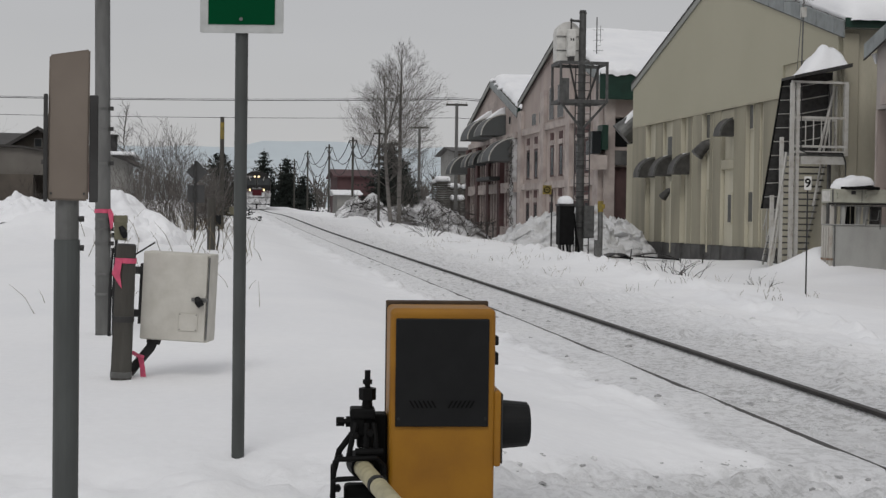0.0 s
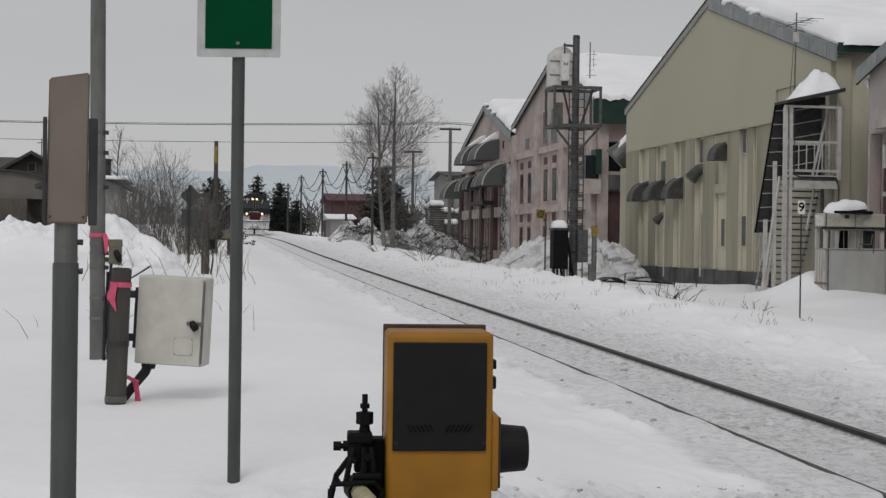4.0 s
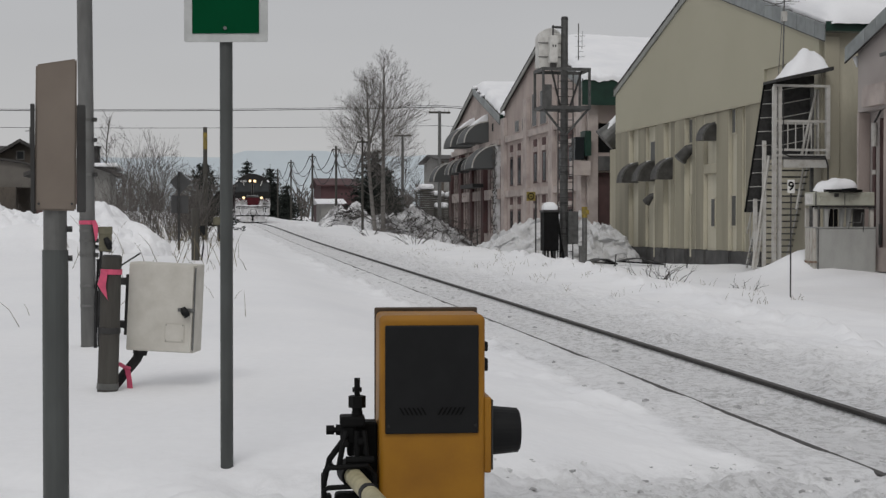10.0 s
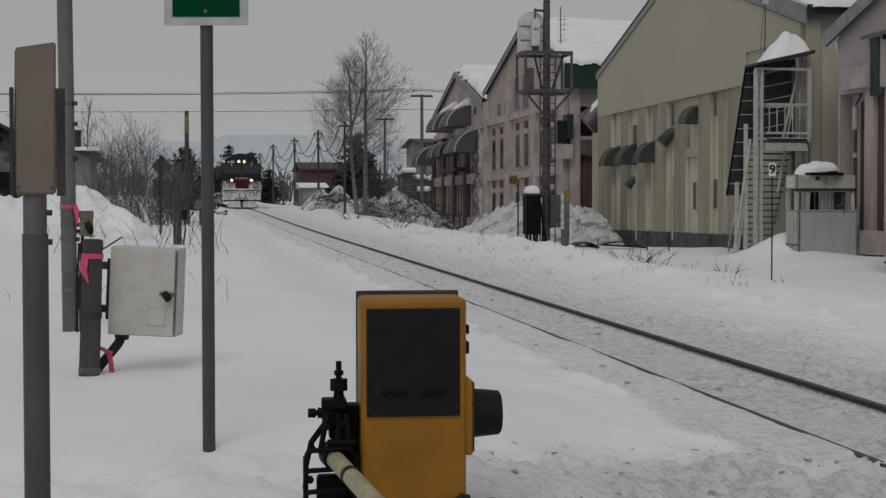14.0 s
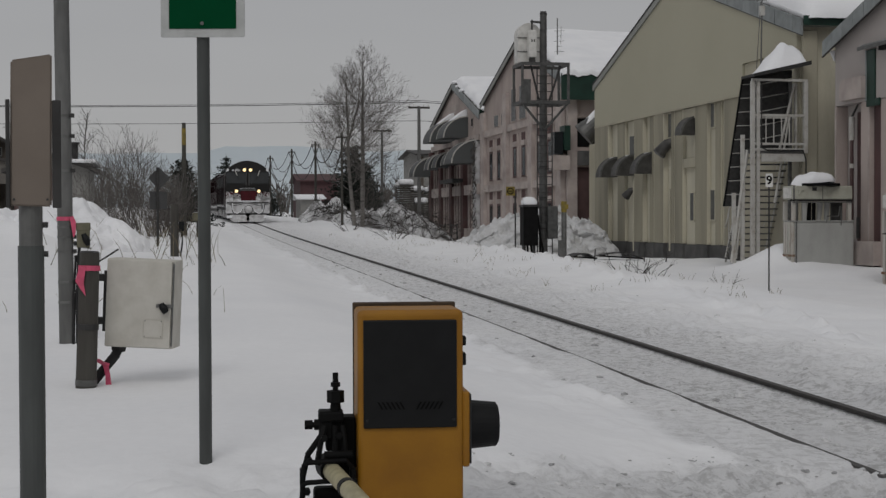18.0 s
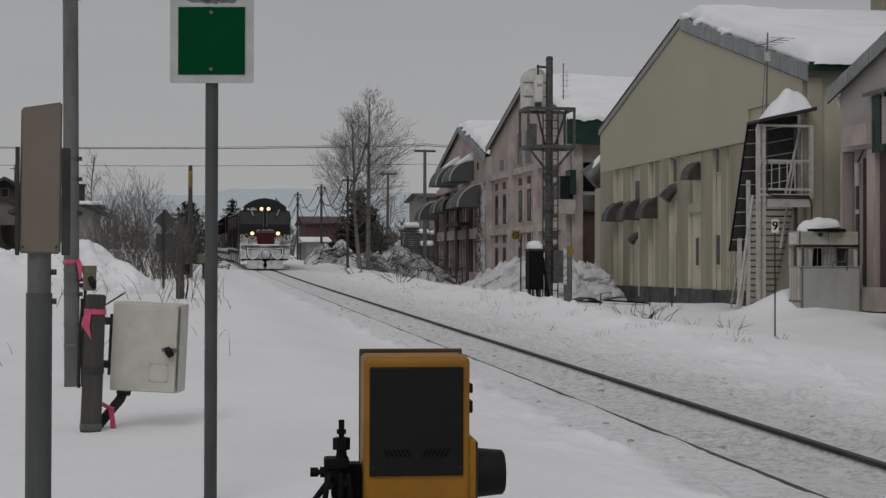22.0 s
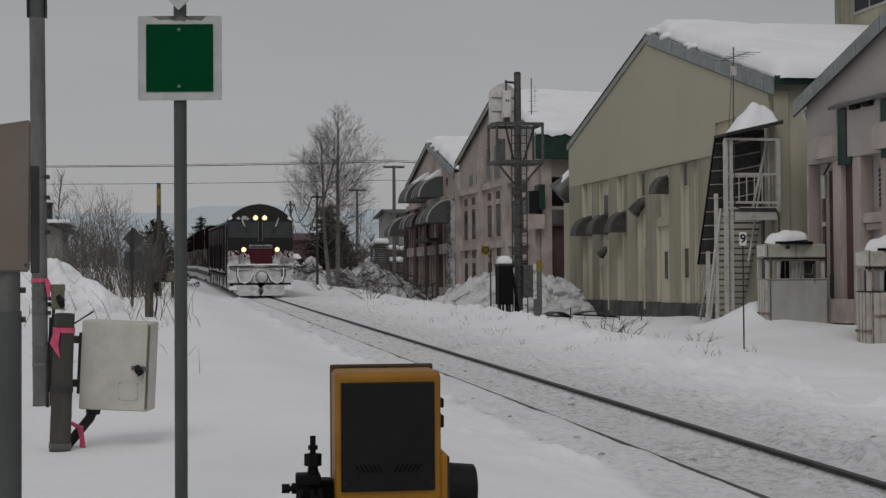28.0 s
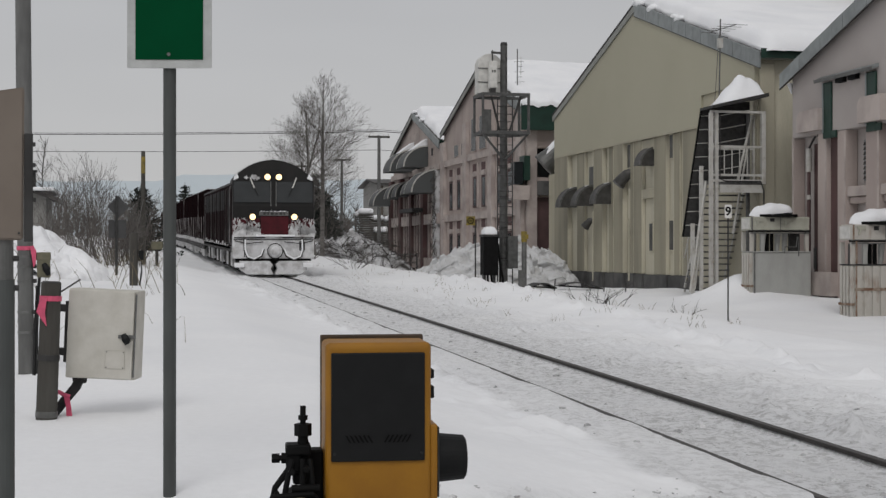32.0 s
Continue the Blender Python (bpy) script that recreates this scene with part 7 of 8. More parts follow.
def left_houses():
    h = house("house", -8.6, -6.1, 64, 70, 4.55, 5.3, HOUSE_BROWN, ROOF_DARK, "dark brown gabled house with a pale rendered lower wall", "y")
    part("main_wall", bm_box(-16, -8.62, 65.2, 71, 1.0, 4.5), HOUSE_BROWN, h)
    for yy in (64.8, 71.4):
        part("main_roof", bm_prism([(yy, 4.42), (68.1, 5.25), (68.1, 5.38), (yy, 4.55)], "x", -16.3, -7.5), ROOF_DARK, h, "dark tiled roof slope")
    w = part("window", bm_box(-7.55, -7.2, 63.93, 63.998, 4.55, 4.95), HOUSE_GREY, h)
    part("pane", bm_box(-7.51, -7.24, 63.91, 63.929, 4.59, 4.91), DARK_GLASS, w)
    part("pale_wall", bm_prism([(-16, 3.3), (-6.5, 3.3), (-6.5, 4.05), (-7.0, 4.3), (-7.8, 4.42), (-9.0, 4.47), (-16, 4.5)], "y", 62.0, 62.2), HOUSE_MID, h, "pale rendered wall with a curved top")
    part("curved_roof", bm_prism([(-16.2, 4.5), (-9.0, 4.48), (-7.8, 4.43), (-7.0, 4.31), (-6.4, 4.03), (-6.4, 4.1), (-7.0, 4.4), (-7.8, 4.52), (-9.0, 4.57), (-16.2, 4.6)], "y", 61.8, 64.6), ROOF_DARK, h)
    part("lower_wall", bm_box(-16, -7.3, 61.6, 62.0, 0.8, 3.3), HOUSE_BROWN, h)
    part("aerial", bm_tube((-7.3, 67, 5.2), (-7.3, 67, 6.2), 0.025, n=5), STEEL, h)
    part("aerial_boom", bm_tube((-7.5, 67, 6.0), (-7.1, 67, 6.05), 0.02, n=5), STEEL, h)
    k = house("house", -5.9, -3.2, 57, 62, 3.75, 4.2, HOUSE_GREY, ROOF_DARK, "small grey house with a stove chimney", "y")
    ch = part("chimney", bm_tube((-3.75, 57.6, 3.7), (-3.75, 57.6, 4.75), 0.16, n=10), DARK_STEEL, k)
    part("chimney_cap", bm_tube((-3.75, 57.6, 4.75), (-3.75, 57.6, 4.83), 0.22, n=10), DARK_STEEL, ch)
    part("roof_snow", bm_box(-4.0, -2.85, 56.4, 62, 3.98, 4.12, 0.04), SNOW, k)
    part("side_wall", bm_box(-5.95, -4.4, 56.8, 56.99, 1.5, 3.7), BRICK_RED, k)
    h = house("shed", 15.0, 19.4, 168, 178, 6.5, 7.35, RED_SHED, RED_SHED, "dull red shed beyond the line", "x")
    h = house("shed", 13.6, 15.8, 152, 158, 4.1, 4.5, HOUSE_GREY, SNOW, "low grey shed with snow on its roof", "x", True)
    h = house("house", 23.1, 28.0, 132, 141.5, 7.95, 8.5, HOUSE_GREY, ROOF_DARK, "grey flat-fronted building behind a stack of pallets", "x")
    for z in (5.2, 7.6):
        part("band", bm_box(23.1, 28.0, 131.9, 131.99, z - 0.6, z - 0.2), HOUSE_MID, h)
    part("pier", bm_box(23.0, 23.4, 131.7, 131.99, 1, 7.8), HOUSE_BROWN, h)


left_houses()


def pallet_stacks():
    r = random.Random(4)
    src = None
    for i in range(8):
        x, y = 19.4 + 1.28 * (i % 4) + 0.15 * r.random(), 118 + 2.2 * (i // 4)
        if src is None:
            src = thing("pallet_stack", pose(x, y, 0.6), "tall stack of dark weathered pallets dusted with snow", "pallets", "stacks of pallets")
            for k in range(22):
                part("pallet", bm_box(-0.6 + 0.05 * r.random(), 0.6, -0.6, 0.6 - 0.05 * r.random(), 0.19 * k, 0.19 * k + 0.12), WOOD_POST, src)
            part("snow_cap", bm_box(-0.62, 0.62, -0.6, 0.6, 4.13, 4.62, 0.22, 3), SNOW, src)
        else:
            copy_thing(src, pose(x, y, 0.6 - 0.8 * r.random() - (0.9 if i < 2 else 0), 0, 0, r.uniform(-8, 8)))


pallet_stacks()


def sag(p, q, drop, n=10):
    p, q = Vector(p), Vector(q)
    return [p.lerp(q, i / n) - Vector((0, 0, drop * 4 * (i / n) * (1 - i / n))) for i in range(n + 1)]


def poles():
    group = "poles along the line"
    spots = [(10.0, 84, 6.98), (11.72, 117, 8.31), (11.67, 140, 8.83), (11.33, 166, 9.38), (11.6, 197, 9.6), (11.4, 232, 10.2)]
    tops = []
    for i, (x, y, top) in enumerate(spots):
        z0 = gz(x, y) - 0.3
        t = thing("utility_pole", pose(x, y, z0), "dark wooden utility pole carrying sagging cables", "utility pole", group)
        part("shaft", bm_tube((0, 0, 0), (0, 0, top - z0), 0.085 if y < 90 else 0.11, 0.06 if y < 90 else 0.09, n=10), WOOD_POST, t)
        part("insulator_arm", bm_box(-0.35, 0.35, -0.05, 0.05, top - z0 - 0.35, top - z0 - 0.25), WOOD_POST, t)
        tops.append(Vector((x, y, top)))
    t = thing("line_cables", pose(0, 0, 0), "black cables sagging between the line poles", "cables")
    for a, c in zip(tops, tops[1:]):
        for dx, dz, dr in ((-0.3, -0.3, 1.5), (0.3, -0.3, 1.8), (0, -0.9, 2.2)):
            part("cable", bm_path(sag(a + Vector((dx, 0, dz)), c + Vector((dx, 0, dz)), dr, 12), 0.035, 4), RUBBER, t)
    for x, y, top, name in ((19.2, 110, 10.75, "t"), (19.35, 131, 10.25, "t")):
        z0 = gz(x, y) - 0.3
        t = thing("power_pole", pose(x, y, z0), "grey pole with a crossarm and insulators", "utility pole")
        part("shaft", bm_tube((0, 0, 0), (0, 0, top - z0), 0.17, 0.12, n=10), CONCRETE, t)
        arm = part("crossarm", bm_box(-0.85, 0.85, -0.08, 0.08, top - z0 - 0.2, top - z0 - 0.05), WOOD_POST, t)
        for k in (-0.75, -0.4, 0.4, 0.75):
            part("insulator", bm_tube((k, 0, top - z0 - 0.05), (k, 0, top - z0 + 0.12), 0.04, n=6), WHITE_PAINT, arm)
    t = thing("overhead_wires", pose(0, 0, 0), "two pairs of power wires crossing high over the line", "wires")
    for z, w, dr in ((11.06, 0.026, 0.8), (11.19, 0.016, 0.84), (9.6, 0.017, 0.6)):
        part("wire", bm_path(sag((-60, 108, z - 0.1), (19.2, 110, z), dr, 30), w, 4), RUBBER, t)
        part("wire", bm_path(sag((19.2, 110, z), (60, 112, z + 0.3), 0.6, 12), w, 4), RUBBER, t)


poles()


def hills():
    b = bmesh.new()
    for d, h0, seed in ((3300, 196, 2.0), (2900, 135, 7.3)):
        prev = None
        for i in range(81):
            a = radians(-42 + 84 * i / 80)
            x, y = d * math.sin(a), d * math.cos(a)
            h = h0 * (0.86 + 0.22 * noise.fractal((i * 0.10, seed, 0), 0.8, 2.0, 4))
            cur = [b.verts.new((x, y, 0)), b.verts.new((x * 1.02, y * 1.02, h * 0.7)), b.verts.new((x * 1.06, y * 1.06, h))]
            if prev:
                for k in range(2):
                    b.faces.new((prev[k], cur[k], cur[k + 1], prev[k + 1]))
            prev = cur
    # haze over the ridges is only in their colour
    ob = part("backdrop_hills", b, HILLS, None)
    tagged(ob, "distant hills tinted pale blue for haze under a grey sky", "hills", kind="structure")


hills()


# ---- trees and scrub ----
def grow(bm, p, d, length, r, depth, rnd, split, gravity, twigs=3, bend=0.16, kink=4):
    """A branch that bends, tapers and forks; adds its pieces to bm."""
    pts, rad = [p], [r]
    q = Vector(p)
    d = Vector(d).normalized()
    for k in range(kink):
        d = (d + Vector((rnd.uniform(-bend, bend), rnd.uniform(-bend, bend), gravity + rnd.uniform(-bend, bend) * 0.5))).normalized()
        q = q + d * (length / kink)
        pts.append(q.copy())
        rad.append(r * (1 - 0.75 * (k + 1) / kink))
    bm_path(pts, rad, 5 if r > 0.03 else 3, bm)
    if depth == 0:
        return
    for i in range(split):
        k = rnd.randint(max(1, kink // 2 - 1), kink)
        side = Vector((rnd.uniform(-1, 1), rnd.uniform(-1, 1), rnd.uniform(-0.1, 0.7)))
        nd = (d * rnd.uniform(0.5, 1.0) + side.normalized() * rnd.uniform(0.4, 0.9)).normalized()
        grow(bm, pts[k], nd, length * rnd.uniform(0.5, 0.72), max(0.0048, rad[k] * 0.55), depth - 1, rnd, split, gravity, twigs, bend, 3)


def twig_branch(bm, p, d, length, r, order, rnd, lift):
    """An ascending branch with side shoots set along its whole length."""
    kink = 5 if order > 1 else 3
    pts, rad, q = [Vector(p)], [r], Vector(p)
    d = Vector(d).normalized()
    for k in range(kink):
        d = (d + Vector((rnd.uniform(-0.13, 0.13), rnd.uniform(-0.13, 0.13), lift + rnd.uniform(-0.08, 0.08)))).normalized()
        q = q + d * (length / kink)
        pts.append(q.copy())
        rad.append(max(0.004, r * (1 - 0.8 * (k + 1) / kink)))
    bm_path(pts, rad, 4 if order > 1 else 3, bm)
    if order == 0:
        return
    n = max(3, int(length * (4.4 if order == 2 else 5.6)))
    for i in range(n):
        f = 0.22 + 0.76 * (i + rnd.random()) / n
        k = min(kink - 1, int(f * kink))
        at = pts[k].lerp(pts[k + 1], f * kink - k)
        along = (pts[k + 1] - pts[k]).normalized()
        side = along.cross(Vector((rnd.uniform(-1, 1), rnd.uniform(-1, 1), rnd.uniform(-1, 1))))
        if side.length < 0.1:
            continue
        nd = along * rnd.uniform(0.75, 1.1) + side.normalized() * rnd.uniform(0.55, 0.95) + Vector((0, 0, 0.15))
        twig_branch(bm, at, nd, length * (0.58 - 0.34 * f) * rnd.uniform(0.7, 1.2) + 0.08, max(0.0052, rad[k] * 0.5), order - 1, rnd, lift * 0.7)


def birch():
    x, y = 11.0, 84.0
    z0 = gz(x, y) - 0.2
    t = thing("birch_tree", pose(x, y, z0), "tall bare birch with two pale trunks and fine ascending twigs", "tree")
    stems = (
        ([(-0.22, 0.0, 0.0), (-0.40, 0.1, 1.8), (-0.60, 0.1, 4.0), (-0.62, 0.0, 6.0), (-0.68, 0.1, 7.7), (-0.74, 0.0, 9.2)], 0.13, 3, 56, 3.0),
        ([(0.25, 0.2, 0.0), (0.26, 0.2, 2.4), (0.30, 0.3, 5.0), (0.29, 0.2, 7.0), (0.33, 0.3, 8.9), (0.30, 0.2, 10.6)], 0.15, 8, 64, 3.5),
        ([(-0.60, 0.05, 5.3), (-0.30, 0.2, 6.4), (0.06, 0.4, 7.6), (0.16, 0.5, 9.0)], 0.06, 14, 20, 1.5),
    )
    for path, r0, seed, count, wide in stems:
        rnd = random.Random(seed)
        pts = [Vector(p) for p in path]
        n = len(pts) - 1
        part("trunk", bm_path(pts, [r0 * (1 - k / n) ** 0.8 + 0.014 for k in range(n + 1)], 9), BIRCH_BARK, t, "pale birch trunk")
        b = bmesh.new()
        low = 0.24 if r0 > 0.1 else 0.1
        for k in range(count):
            f = low + (0.985 - low) * k / count
            i = min(n - 1, int(f * n))
            p = pts[i].lerp(pts[i + 1], f * n - i)
            a = k * 2.4 + rnd.uniform(-0.5, 0.5)
            g = (f - low) / (1 - low)
            reach = wide * (0.70 + 0.5 * min(1, g / 0.25)) * (1 - 0.84 * g) * rnd.uniform(0.7, 1.15) + 0.2
            d = Vector((math.cos(a), math.sin(a), 0.42 + 0.9 * g))
            twig_branch(b, p, d, reach, 0.030 * (1 - 0.75 * f), 2, rnd, 0.07)
        part("crown", b, BIRCH_TWIGS, t, "fine bare grey-brown twigs")


birch()


def bushes():
    rnd = random.Random(21)
    label = "bare brown shrub with many upright stems in snow"
    n = 0
    spots = []
    for i in range(30):
        x, y, h = rnd.uniform(-9.5, 0.2), rnd.uniform(40, 58), rnd.uniform(1.0, 1.8)
        spots.append((x, y, h * (0.55 if x < -1.9 else 0.78)))
    spots += [(-0.2, 52, 1.3), (-0.4, 55, 1.4), (-0.15, 43.5, 1.1), (0.2, 46.5, 1.1), (-0.5, 42, 1.0), (0.3, 55, 1.3), (-7.0, 58, 1.6), (-12, 60, 2.6), (-10, 57, 2.2), (-15, 62, 2.6), (-1.2, 46, 1.5), (-1.8, 44, 1.5), (-0.9, 52, 1.8), (-2.2, 47, 1.7)]
    for x, y, h in spots:
        z0 = gz(x, y) - 0.1
        t = thing("shrub", pose(x, y, z0), label, "shrub", "shrubs behind the snow bank")
        b = bmesh.new()
        for k in range(7):
            a = rnd.uniform(0, 2 * math.pi)
            d = Vector((math.cos(a) * 0.45, math.sin(a) * 0.45, 1))
            grow(b, Vector((0.35 * math.cos(a), 0.35 * math.sin(a), 0)), d, h * rnd.uniform(0.6, 1.0), 0.014, 2, rnd, 4, 0.03, bend=0.18)
        part("crown", b, TWIGS if n % 3 else SCRUB, t)
        n += 1


bushes()


def thin_tree(x, y, h, seed, spread, label):
    rnd = random.Random(seed)
    z0 = gz(x, y) - 0.2
    t = thing("bare_tree", pose(x, y, z0), label, "tree")
    pts = [Vector((0.1 * math.sin(k), 0, h * k / 7)) for k in range(8)]
    part("trunk", bm_path(pts, [0.065 * (1 - k / 7.5) + 0.01 for k in range(8)], 7), BARK, t)
    b = bmesh.new()
    for k in range(34):
        f = 0.2 + 0.78 * k / 34
        i = min(6, int(f * 7))
        a = rnd.uniform(0, 2 * math.pi)
        grow(b, pts[i].lerp(pts[i + 1], f * 7 - i), Vector((math.cos(a), math.sin(a), 0.9)), spread * (1.1 - f) * rnd.uniform(0.6, 1.1) + 0.3, 0.02, 2, rnd, 3, 0.02, bend=0.2)
    part("crown", b, TWIGS, t)


def fan_tree(x, y, h, w, stems, seed, label):
    """Many stems fanning up from one stool into a rounded head of twigs."""
    rnd = random.Random(seed)
    t = thing("bare_tree", pose(x, y, gz(x, y) - 0.1), label, "tree", "bare trees behind the snow bank")
    b = bmesh.new()
    for k in range(stems):
        a = k * 2.4
        u = math.sqrt((k + 0.5) / stems)
        d = Vector((math.cos(a) * u * w / h, math.sin(a) * u * w / h, 1.0))
        twig_branch(b, Vector((0.15 * math.cos(a), 0.15 * math.sin(a), 0)), d, h * (1.02 - 0.22 * u * u) * rnd.uniform(0.85, 1.08), 0.018, 2, rnd, 0.05)
    part("crown", b, BIRCH_TWIGS, t, "fine bare twigs")


thin_tree(-3.75, 66, 5.3, 2, 1.0, "slender bare tree behind the houses")
fan_tree(-1.45, 48, 3.1, 1.25, 12, 61, "rounded bare tree behind the snow bank")
fan_tree(0.15, 50, 2.4, 1.1, 13, 63, "low rounded bare tree by the line")
fan_tree(-0.5, 45, 1.9, 1.0, 14, 64, "low rounded bare tree by the line")
fan_tree(-2.3, 43, 1.7, 1.1, 13, 65, "low rounded bare tree behind the snow bank")
thin_tree(-13.5, 80, 7.5, 9, 2.6, "slender bare tree behind the houses")
thin_tree(15.5, 103, 6.5, 15, 2.6, "bare young tree at the edge of the yard")
thin_tree(13.2, 96, 4.0, 16, 2.0, "bare young tree at the edge of the yard")


def spruce(x, y, h, w, seed, label):
    rnd = random.Random(seed)
    z0 = gz(x, y) - 0.3
    t = thing("spruce", pose(x, y, z0), label, "tree")
    part("trunk", bm_tube((0, 0, 0), (0, 0, h), 0.16, 0.02, n=7), BARK, t)
    vs, fs = [], []
    tiers = max(15, int(h * 1.9))
    for k in range(tiers):
        f = 0.06 + 0.92 * k / tiers
        reach = w * (1 - f) ** 0.8 * rnd.uniform(0.8, 1.12) + 0.12
        n = 12 if f < 0.7 else 8
        turn = rnd.uniform(0, 6.28)
        for j in range(n):
            a = turn + 2 * math.pi * j / n + rnd.uniform(-0.25, 0.25)
            r = reach * rnd.uniform(0.65, 1.12)
            steps = max(4, int(r / 0.16))
            for s in range(steps):
                u = (s + 1) / steps
                mid = Vector((math.cos(a) * r * u, math.sin(a) * r * u, h * f - 0.42 * r * u + 0.30 * r * u * u))
                k2 = (0.13 + 0.14 * (1 - u)) * (0.55 + 0.06 * h)
                for _ in range(3):
                    c = mid + Vector((rnd.uniform(-1, 1), rnd.uniform(-1, 1), rnd.uniform(-1.0, 0.5))) * k2 * 1.3
                    o = [Vector((rnd.uniform(-1, 1), rnd.uniform(-1, 1), rnd.uniform(-1.0, 0.5))) * k2 * 1.25 for _ in range(3)]
                    i = len(vs)
                    vs += [tuple(c + q) for q in o]
                    fs.append((i, i + 1, i + 2))
    me = bpy.data.meshes.new("needles")
    me.from_pydata(vs, [], fs)
    me.materials.append(NEEDLES)
    o = new("needles", me)
    o.parent = t


spruce(0.57, 75, 3.75, 2.0, 1, "dark spruce behind the shrubs")
spruce(7.7, 205, 8.6, 4.0, 2, "tall dark spruce beside the line")
spruce(10.9, 203, 7.8, 4.2, 3, "dense dark spruce beside the line")
spruce(13.4, 207, 6.0, 4.0, 8, "dense dark spruce beside the line")
spruce(14.4, 114, 8.1, 4.6, 4, "dark spruce beyond the birch")
spruce(16.0, 122, 7.2, 3.6, 5, "dark spruce beyond the birch")
spruce(17.8, 130, 7.0, 3.2, 6, "dark spruce beyond the birch")
spruce(1.5, 220, 6.5, 2.6, 7, "dark spruce beside the line")


def far_wood():
    """Brown scrub and woods at the edge of the fields."""
    rnd = random.Random(77)
    b = bmesh.new()
    for k in range(900):
        x = rnd.uniform(-90, 70)
        if -6 < x - 0.0 < 9 and rnd.random() < 0.85:
            continue
        y = rnd.uniform(215, 330)
        z = gz(x, y) - 0.3
        h = rnd.uniform(3, 8) if x > 0 else rnd.uniform(3, 9)
        bm_path([(x, y, z), (x + rnd.uniform(-0.8, 0.8), y, z + h * 0.6), (x + rnd.uniform(-1.5, 1.5), y, z + h)], [0.16, 0.12, 0.02], 4, b)
        for j in range(6):
            a = rnd.uniform(0.15, 0.8)
            bm_path([(x, y, z + h * a), (x + rnd.uniform(-1.5, 1.5), y + rnd.uniform(-1, 1), z + h * (a + rnd.uniform(0.15, 0.3)))], [0.09, 0.02], 3, b)
    ob = part("far_wood", b, TWIGS, None)
    tagged(ob, "leafless brown woods far beyond the fields", "woods", kind="stuff")


far_wood()


def brush(x, y, rx, ry, n, seed, lift):
    """Dark cut branches lying on and sticking out of a heap."""
    rnd = random.Random(seed)
    t = thing("brush_pile", pose(x, y, 0), "tangle of dark cut branches lying on dirty snow", "brush pile", "brush piles beyond the birch")
    b = bmesh.new()
    for k in range(n):
        a, r = rnd.uniform(0, 6.28), math.sqrt(rnd.random())
        px, py = rx * r * math.cos(a), ry * r * math.sin(a)
        z = gz(x + px, y + py) + lift * (1 - r) ** 0.6 * rnd.uniform(0.8, 1.15)
        d = Vector((rnd.uniform(-1, 1), rnd.uniform(-0.6, 0.6), rnd.uniform(-0.35, 0.75)))
        grow(b, Vector((px, py, z - 0.1)), d, rnd.uniform(0.5, 1.6), rnd.uniform(0.012, 0.04), 1, rnd, 4, -0.06, bend=0.3)
    tagged(part("brushwood", b, BRUSHWOOD, t), "tangled dark cut branches lying on snow", "", kind="stuff")


brush(12.6, 89.4, 1.9, 2.6, 45, 51, 2.0)
brush(14.6, 90, 2.3, 2.8, 70, 52, 2.6)
brush(16.5, 91.5, 1.9, 3.0, 60, 53, 2.0)
brush(11.4, 100, 1.8, 3.5, 110, 54, 1.5)


def tufts():
    """Dry grass and weed stalks poking out of the snow."""
    rnd = random.Random(31)
    b = bmesh.new()

    def stalk(x, y, h, r, lean):
        z = gz(x, y) - 0.03
        a = rnd.uniform(0, 6.28)
        p1 = (x + lean * h * math.cos(a) * 0.5, y + lean * h * math.sin(a) * 0.5, z + h * 0.6)
        p2 = (x + lean * h * math.cos(a) * 1.2, y + lean * h * math.sin(a) * 1.2, z + h)
        bm_path([(x, y, z), p1, p2], [r, r * 0.8, r * 0.3], 3, b)

    for k in range(70):
        cx, cy = rnd.uniform(7.2, 10.8), rnd.uniform(22, 66)
        for j in range(rnd.randint(2, 7)):
            stalk(cx + rnd.gauss(0, 0.15), cy + rnd.gauss(0, 0.15), rnd.uniform(0.06, 0.20), 0.0048, 0.5)
    for k in range(130):
        stalk(rnd.uniform(-2.6, 1.2), rnd.uniform(26, 46), rnd.uniform(0.2, 0.85), 0.007, 0.5)
    for k in range(46):
        stalk(rnd.uniform(-1.8, 0.7), rnd.uniform(15, 27), rnd.uniform(0.08, 0.36), 0.004, 0.7)
    ob = part("dry_grass", b, GRASS, None)
    tagged(ob, "dry grass and weed stalks poking out of the snow", "grass", kind="stuff")
    for x, y, n, h, s in ((10.55, 31.6, 10, 0.55, 1.3), (11.05, 31.8, 9, 0.5, 1.2), (11.55, 28.3, 6, 0.36, 0.3), (9.2, 59, 8, 1.5, 0.8), (10.2, 66, 10, 1.9, 0.9), (12.2, 70, 12, 2.4, 1.4), (13.6, 80, 14, 3.0, 1.6), (12.6, 92, 9, 1.8, 1.4), (9.4, 76, 10, 1.6, 0.8)):
        z0 = gz(x, y) - 0.05
        t = thing("bare_bush", pose(x, y, z0), "low bare bush with arching stems in the snow", "shrub", "bare bushes by the yard")
        bb = bmesh.new()
        for k in range(n):
            a = rnd.uniform(0, 6.28)
            grow(bb, Vector((0.3 * s * math.cos(a), 0.3 * s * math.sin(a), 0)), Vector((math.cos(a), math.sin(a) * 0.6, 0.9)), h * rnd.uniform(0.6, 1.1), 0.011 if h < 1 else 0.016, 2 if h > 1 else 1, rnd, 3, -0.04, bend=0.32)
        part("crown", bb, TWIGS if h > 1 else BRUSHWOOD, t)


tufts()


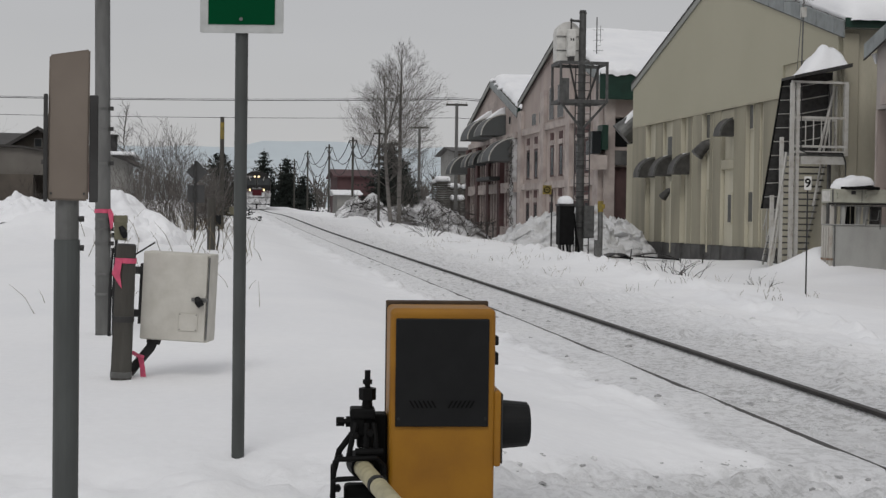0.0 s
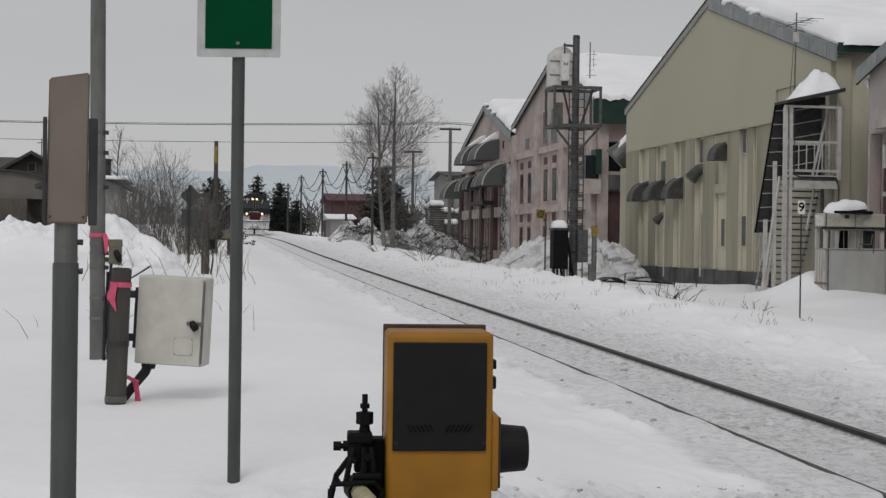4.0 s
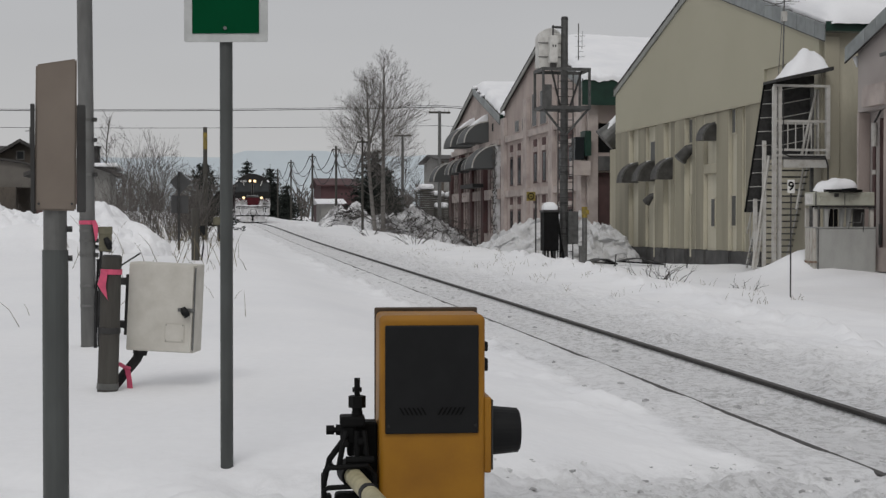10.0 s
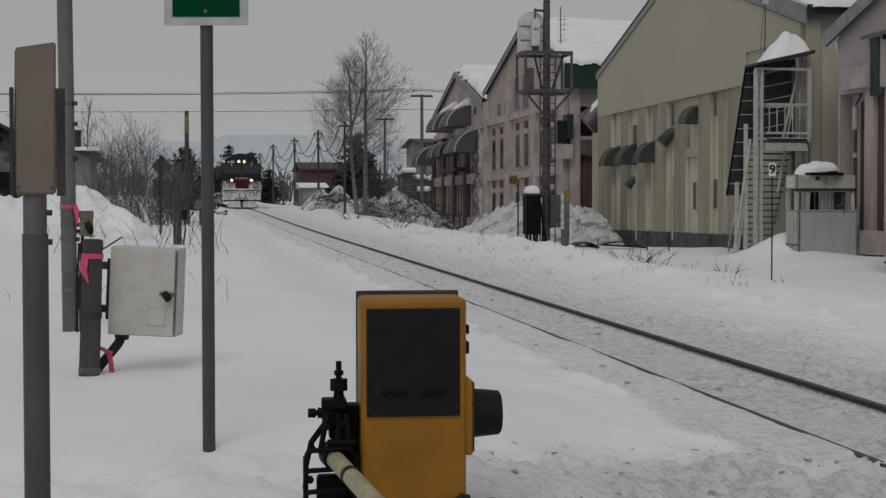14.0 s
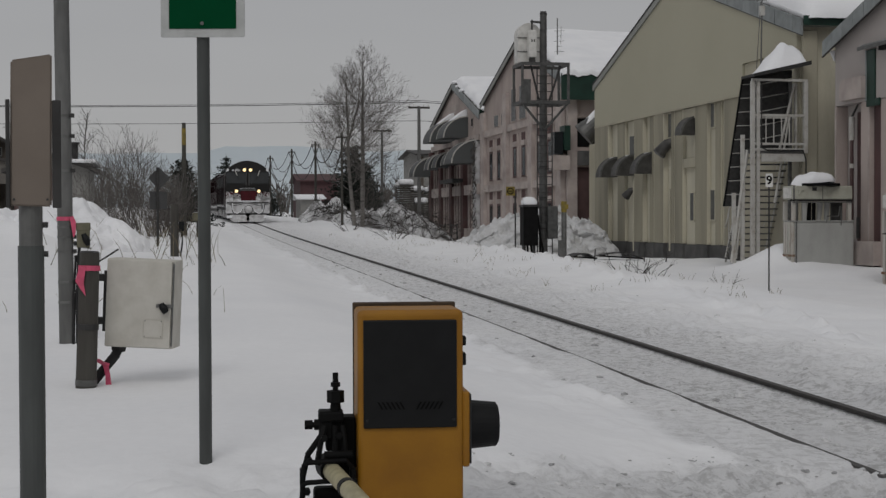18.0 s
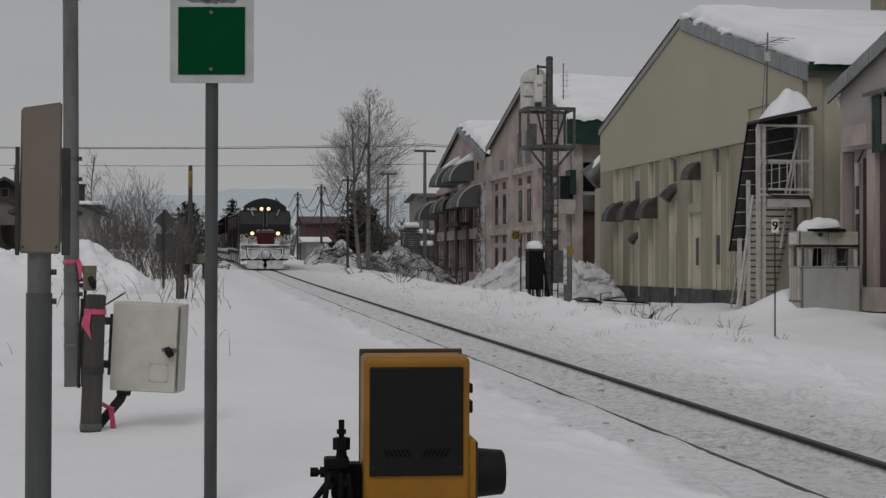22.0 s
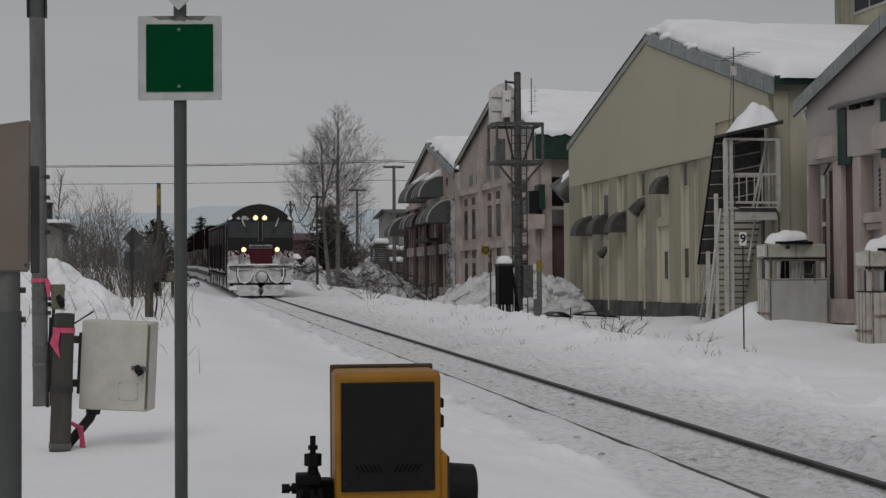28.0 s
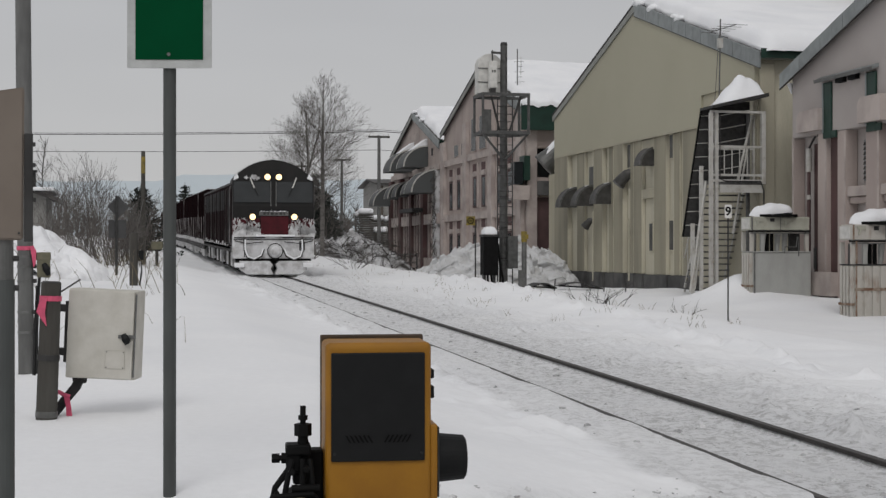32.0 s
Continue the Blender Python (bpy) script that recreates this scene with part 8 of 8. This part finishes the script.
def clods():
    """Lumps of frozen snow thrown up along the rails and the road edge."""
    rnd = random.Random(90)
    base = [(0, 0, 1)] + [(0.75 * math.cos(a), 0.75 * math.sin(a), 0.62) for a in [k * math.pi / 3 for k in range(6)]] + [(math.cos(a), math.sin(a), -0.1) for a in [(k + 0.5) * math.pi / 3 for k in range(6)]]
    tri = [(0, 1 + k, 1 + (k + 1) % 6) for k in range(6)] + [q for k in range(6) for q in ((1 + k, 7 + k, 1 + (k + 1) % 6), (1 + (k + 1) % 6, 7 + k, 7 + (k + 1) % 6))]
    vs, fs = [], []

    def lump(x, y, r):
        z = gz(x, y) - r * 0.1
        i = len(vs)
        for q in base:
            k = r * rnd.uniform(0.45, 1.3)
            vs.append((x + q[0] * k * 1.15, y + q[1] * k * 0.8, z + q[2] * k * 0.7))
        fs.extend([(i + a, i + c, i + d) for a, c, d in tri])

    for k in range(800):
        y = 6.5 + 50 * rnd.random() ** 1.8
        zone = rnd.random()
        x = rnd.uniform(4.4, 5.3) if zone < 0.5 else (rnd.uniform(3.4, 4.2) if zone < 0.65 else 5.55 + 2.6 * rnd.random() ** 1.7)
        lump(x, y, 0.008 + 0.038 * rnd.random() ** 4)
    for k in range(420):
        x = rnd.uniform(0.8, 7.5)
        y = 6.80 + 0.75 * max(0, min(x - 1.6, 1.7)) + rnd.uniform(-1.6, 0.25)
        lump(x, y, 0.006 + 0.024 * rnd.random() ** 3)
    me = bpy.data.meshes.new("snow_clods")
    me.from_pydata(vs, [], fs)
    me.materials.append(CLOD)
    tagged(new("snow_clods", me), "small lumps of frozen grey snow scattered along the track", "snow clods", kind="stuff")


clods()


# ---- the train comes on at a steady 3.1 metres a second ----
def rolling(y, length):
    """Pose of a vehicle whose front stands at y, on the line's own slope."""
    a, b = float(line_z(y)), float(line_z(y + length))
    return pose(TRACK_X, y, a, math.degrees(math.atan2(b - a, length)), 0, 0)


def motions():
    times = [0, 4, 8, 12, 16, 20, 24, 28, 32]
    walk(LOCO, [(t, rolling(148.2 - 3.1 * t, 19.6)) for t in times])
    for i, w in enumerate(WAGONS):
        walk(w, [(t, rolling(148.2 - 3.1 * t + 20.0 + 20.4 * i, 20.4)) for t in times])
    for w, y, r in WHEELS:
        walk(w, [(0.2 * k, pose(0, y, r, math.degrees(3.1 * 0.2 * k / r), 0, 0)) for k in range(161)])


motions()
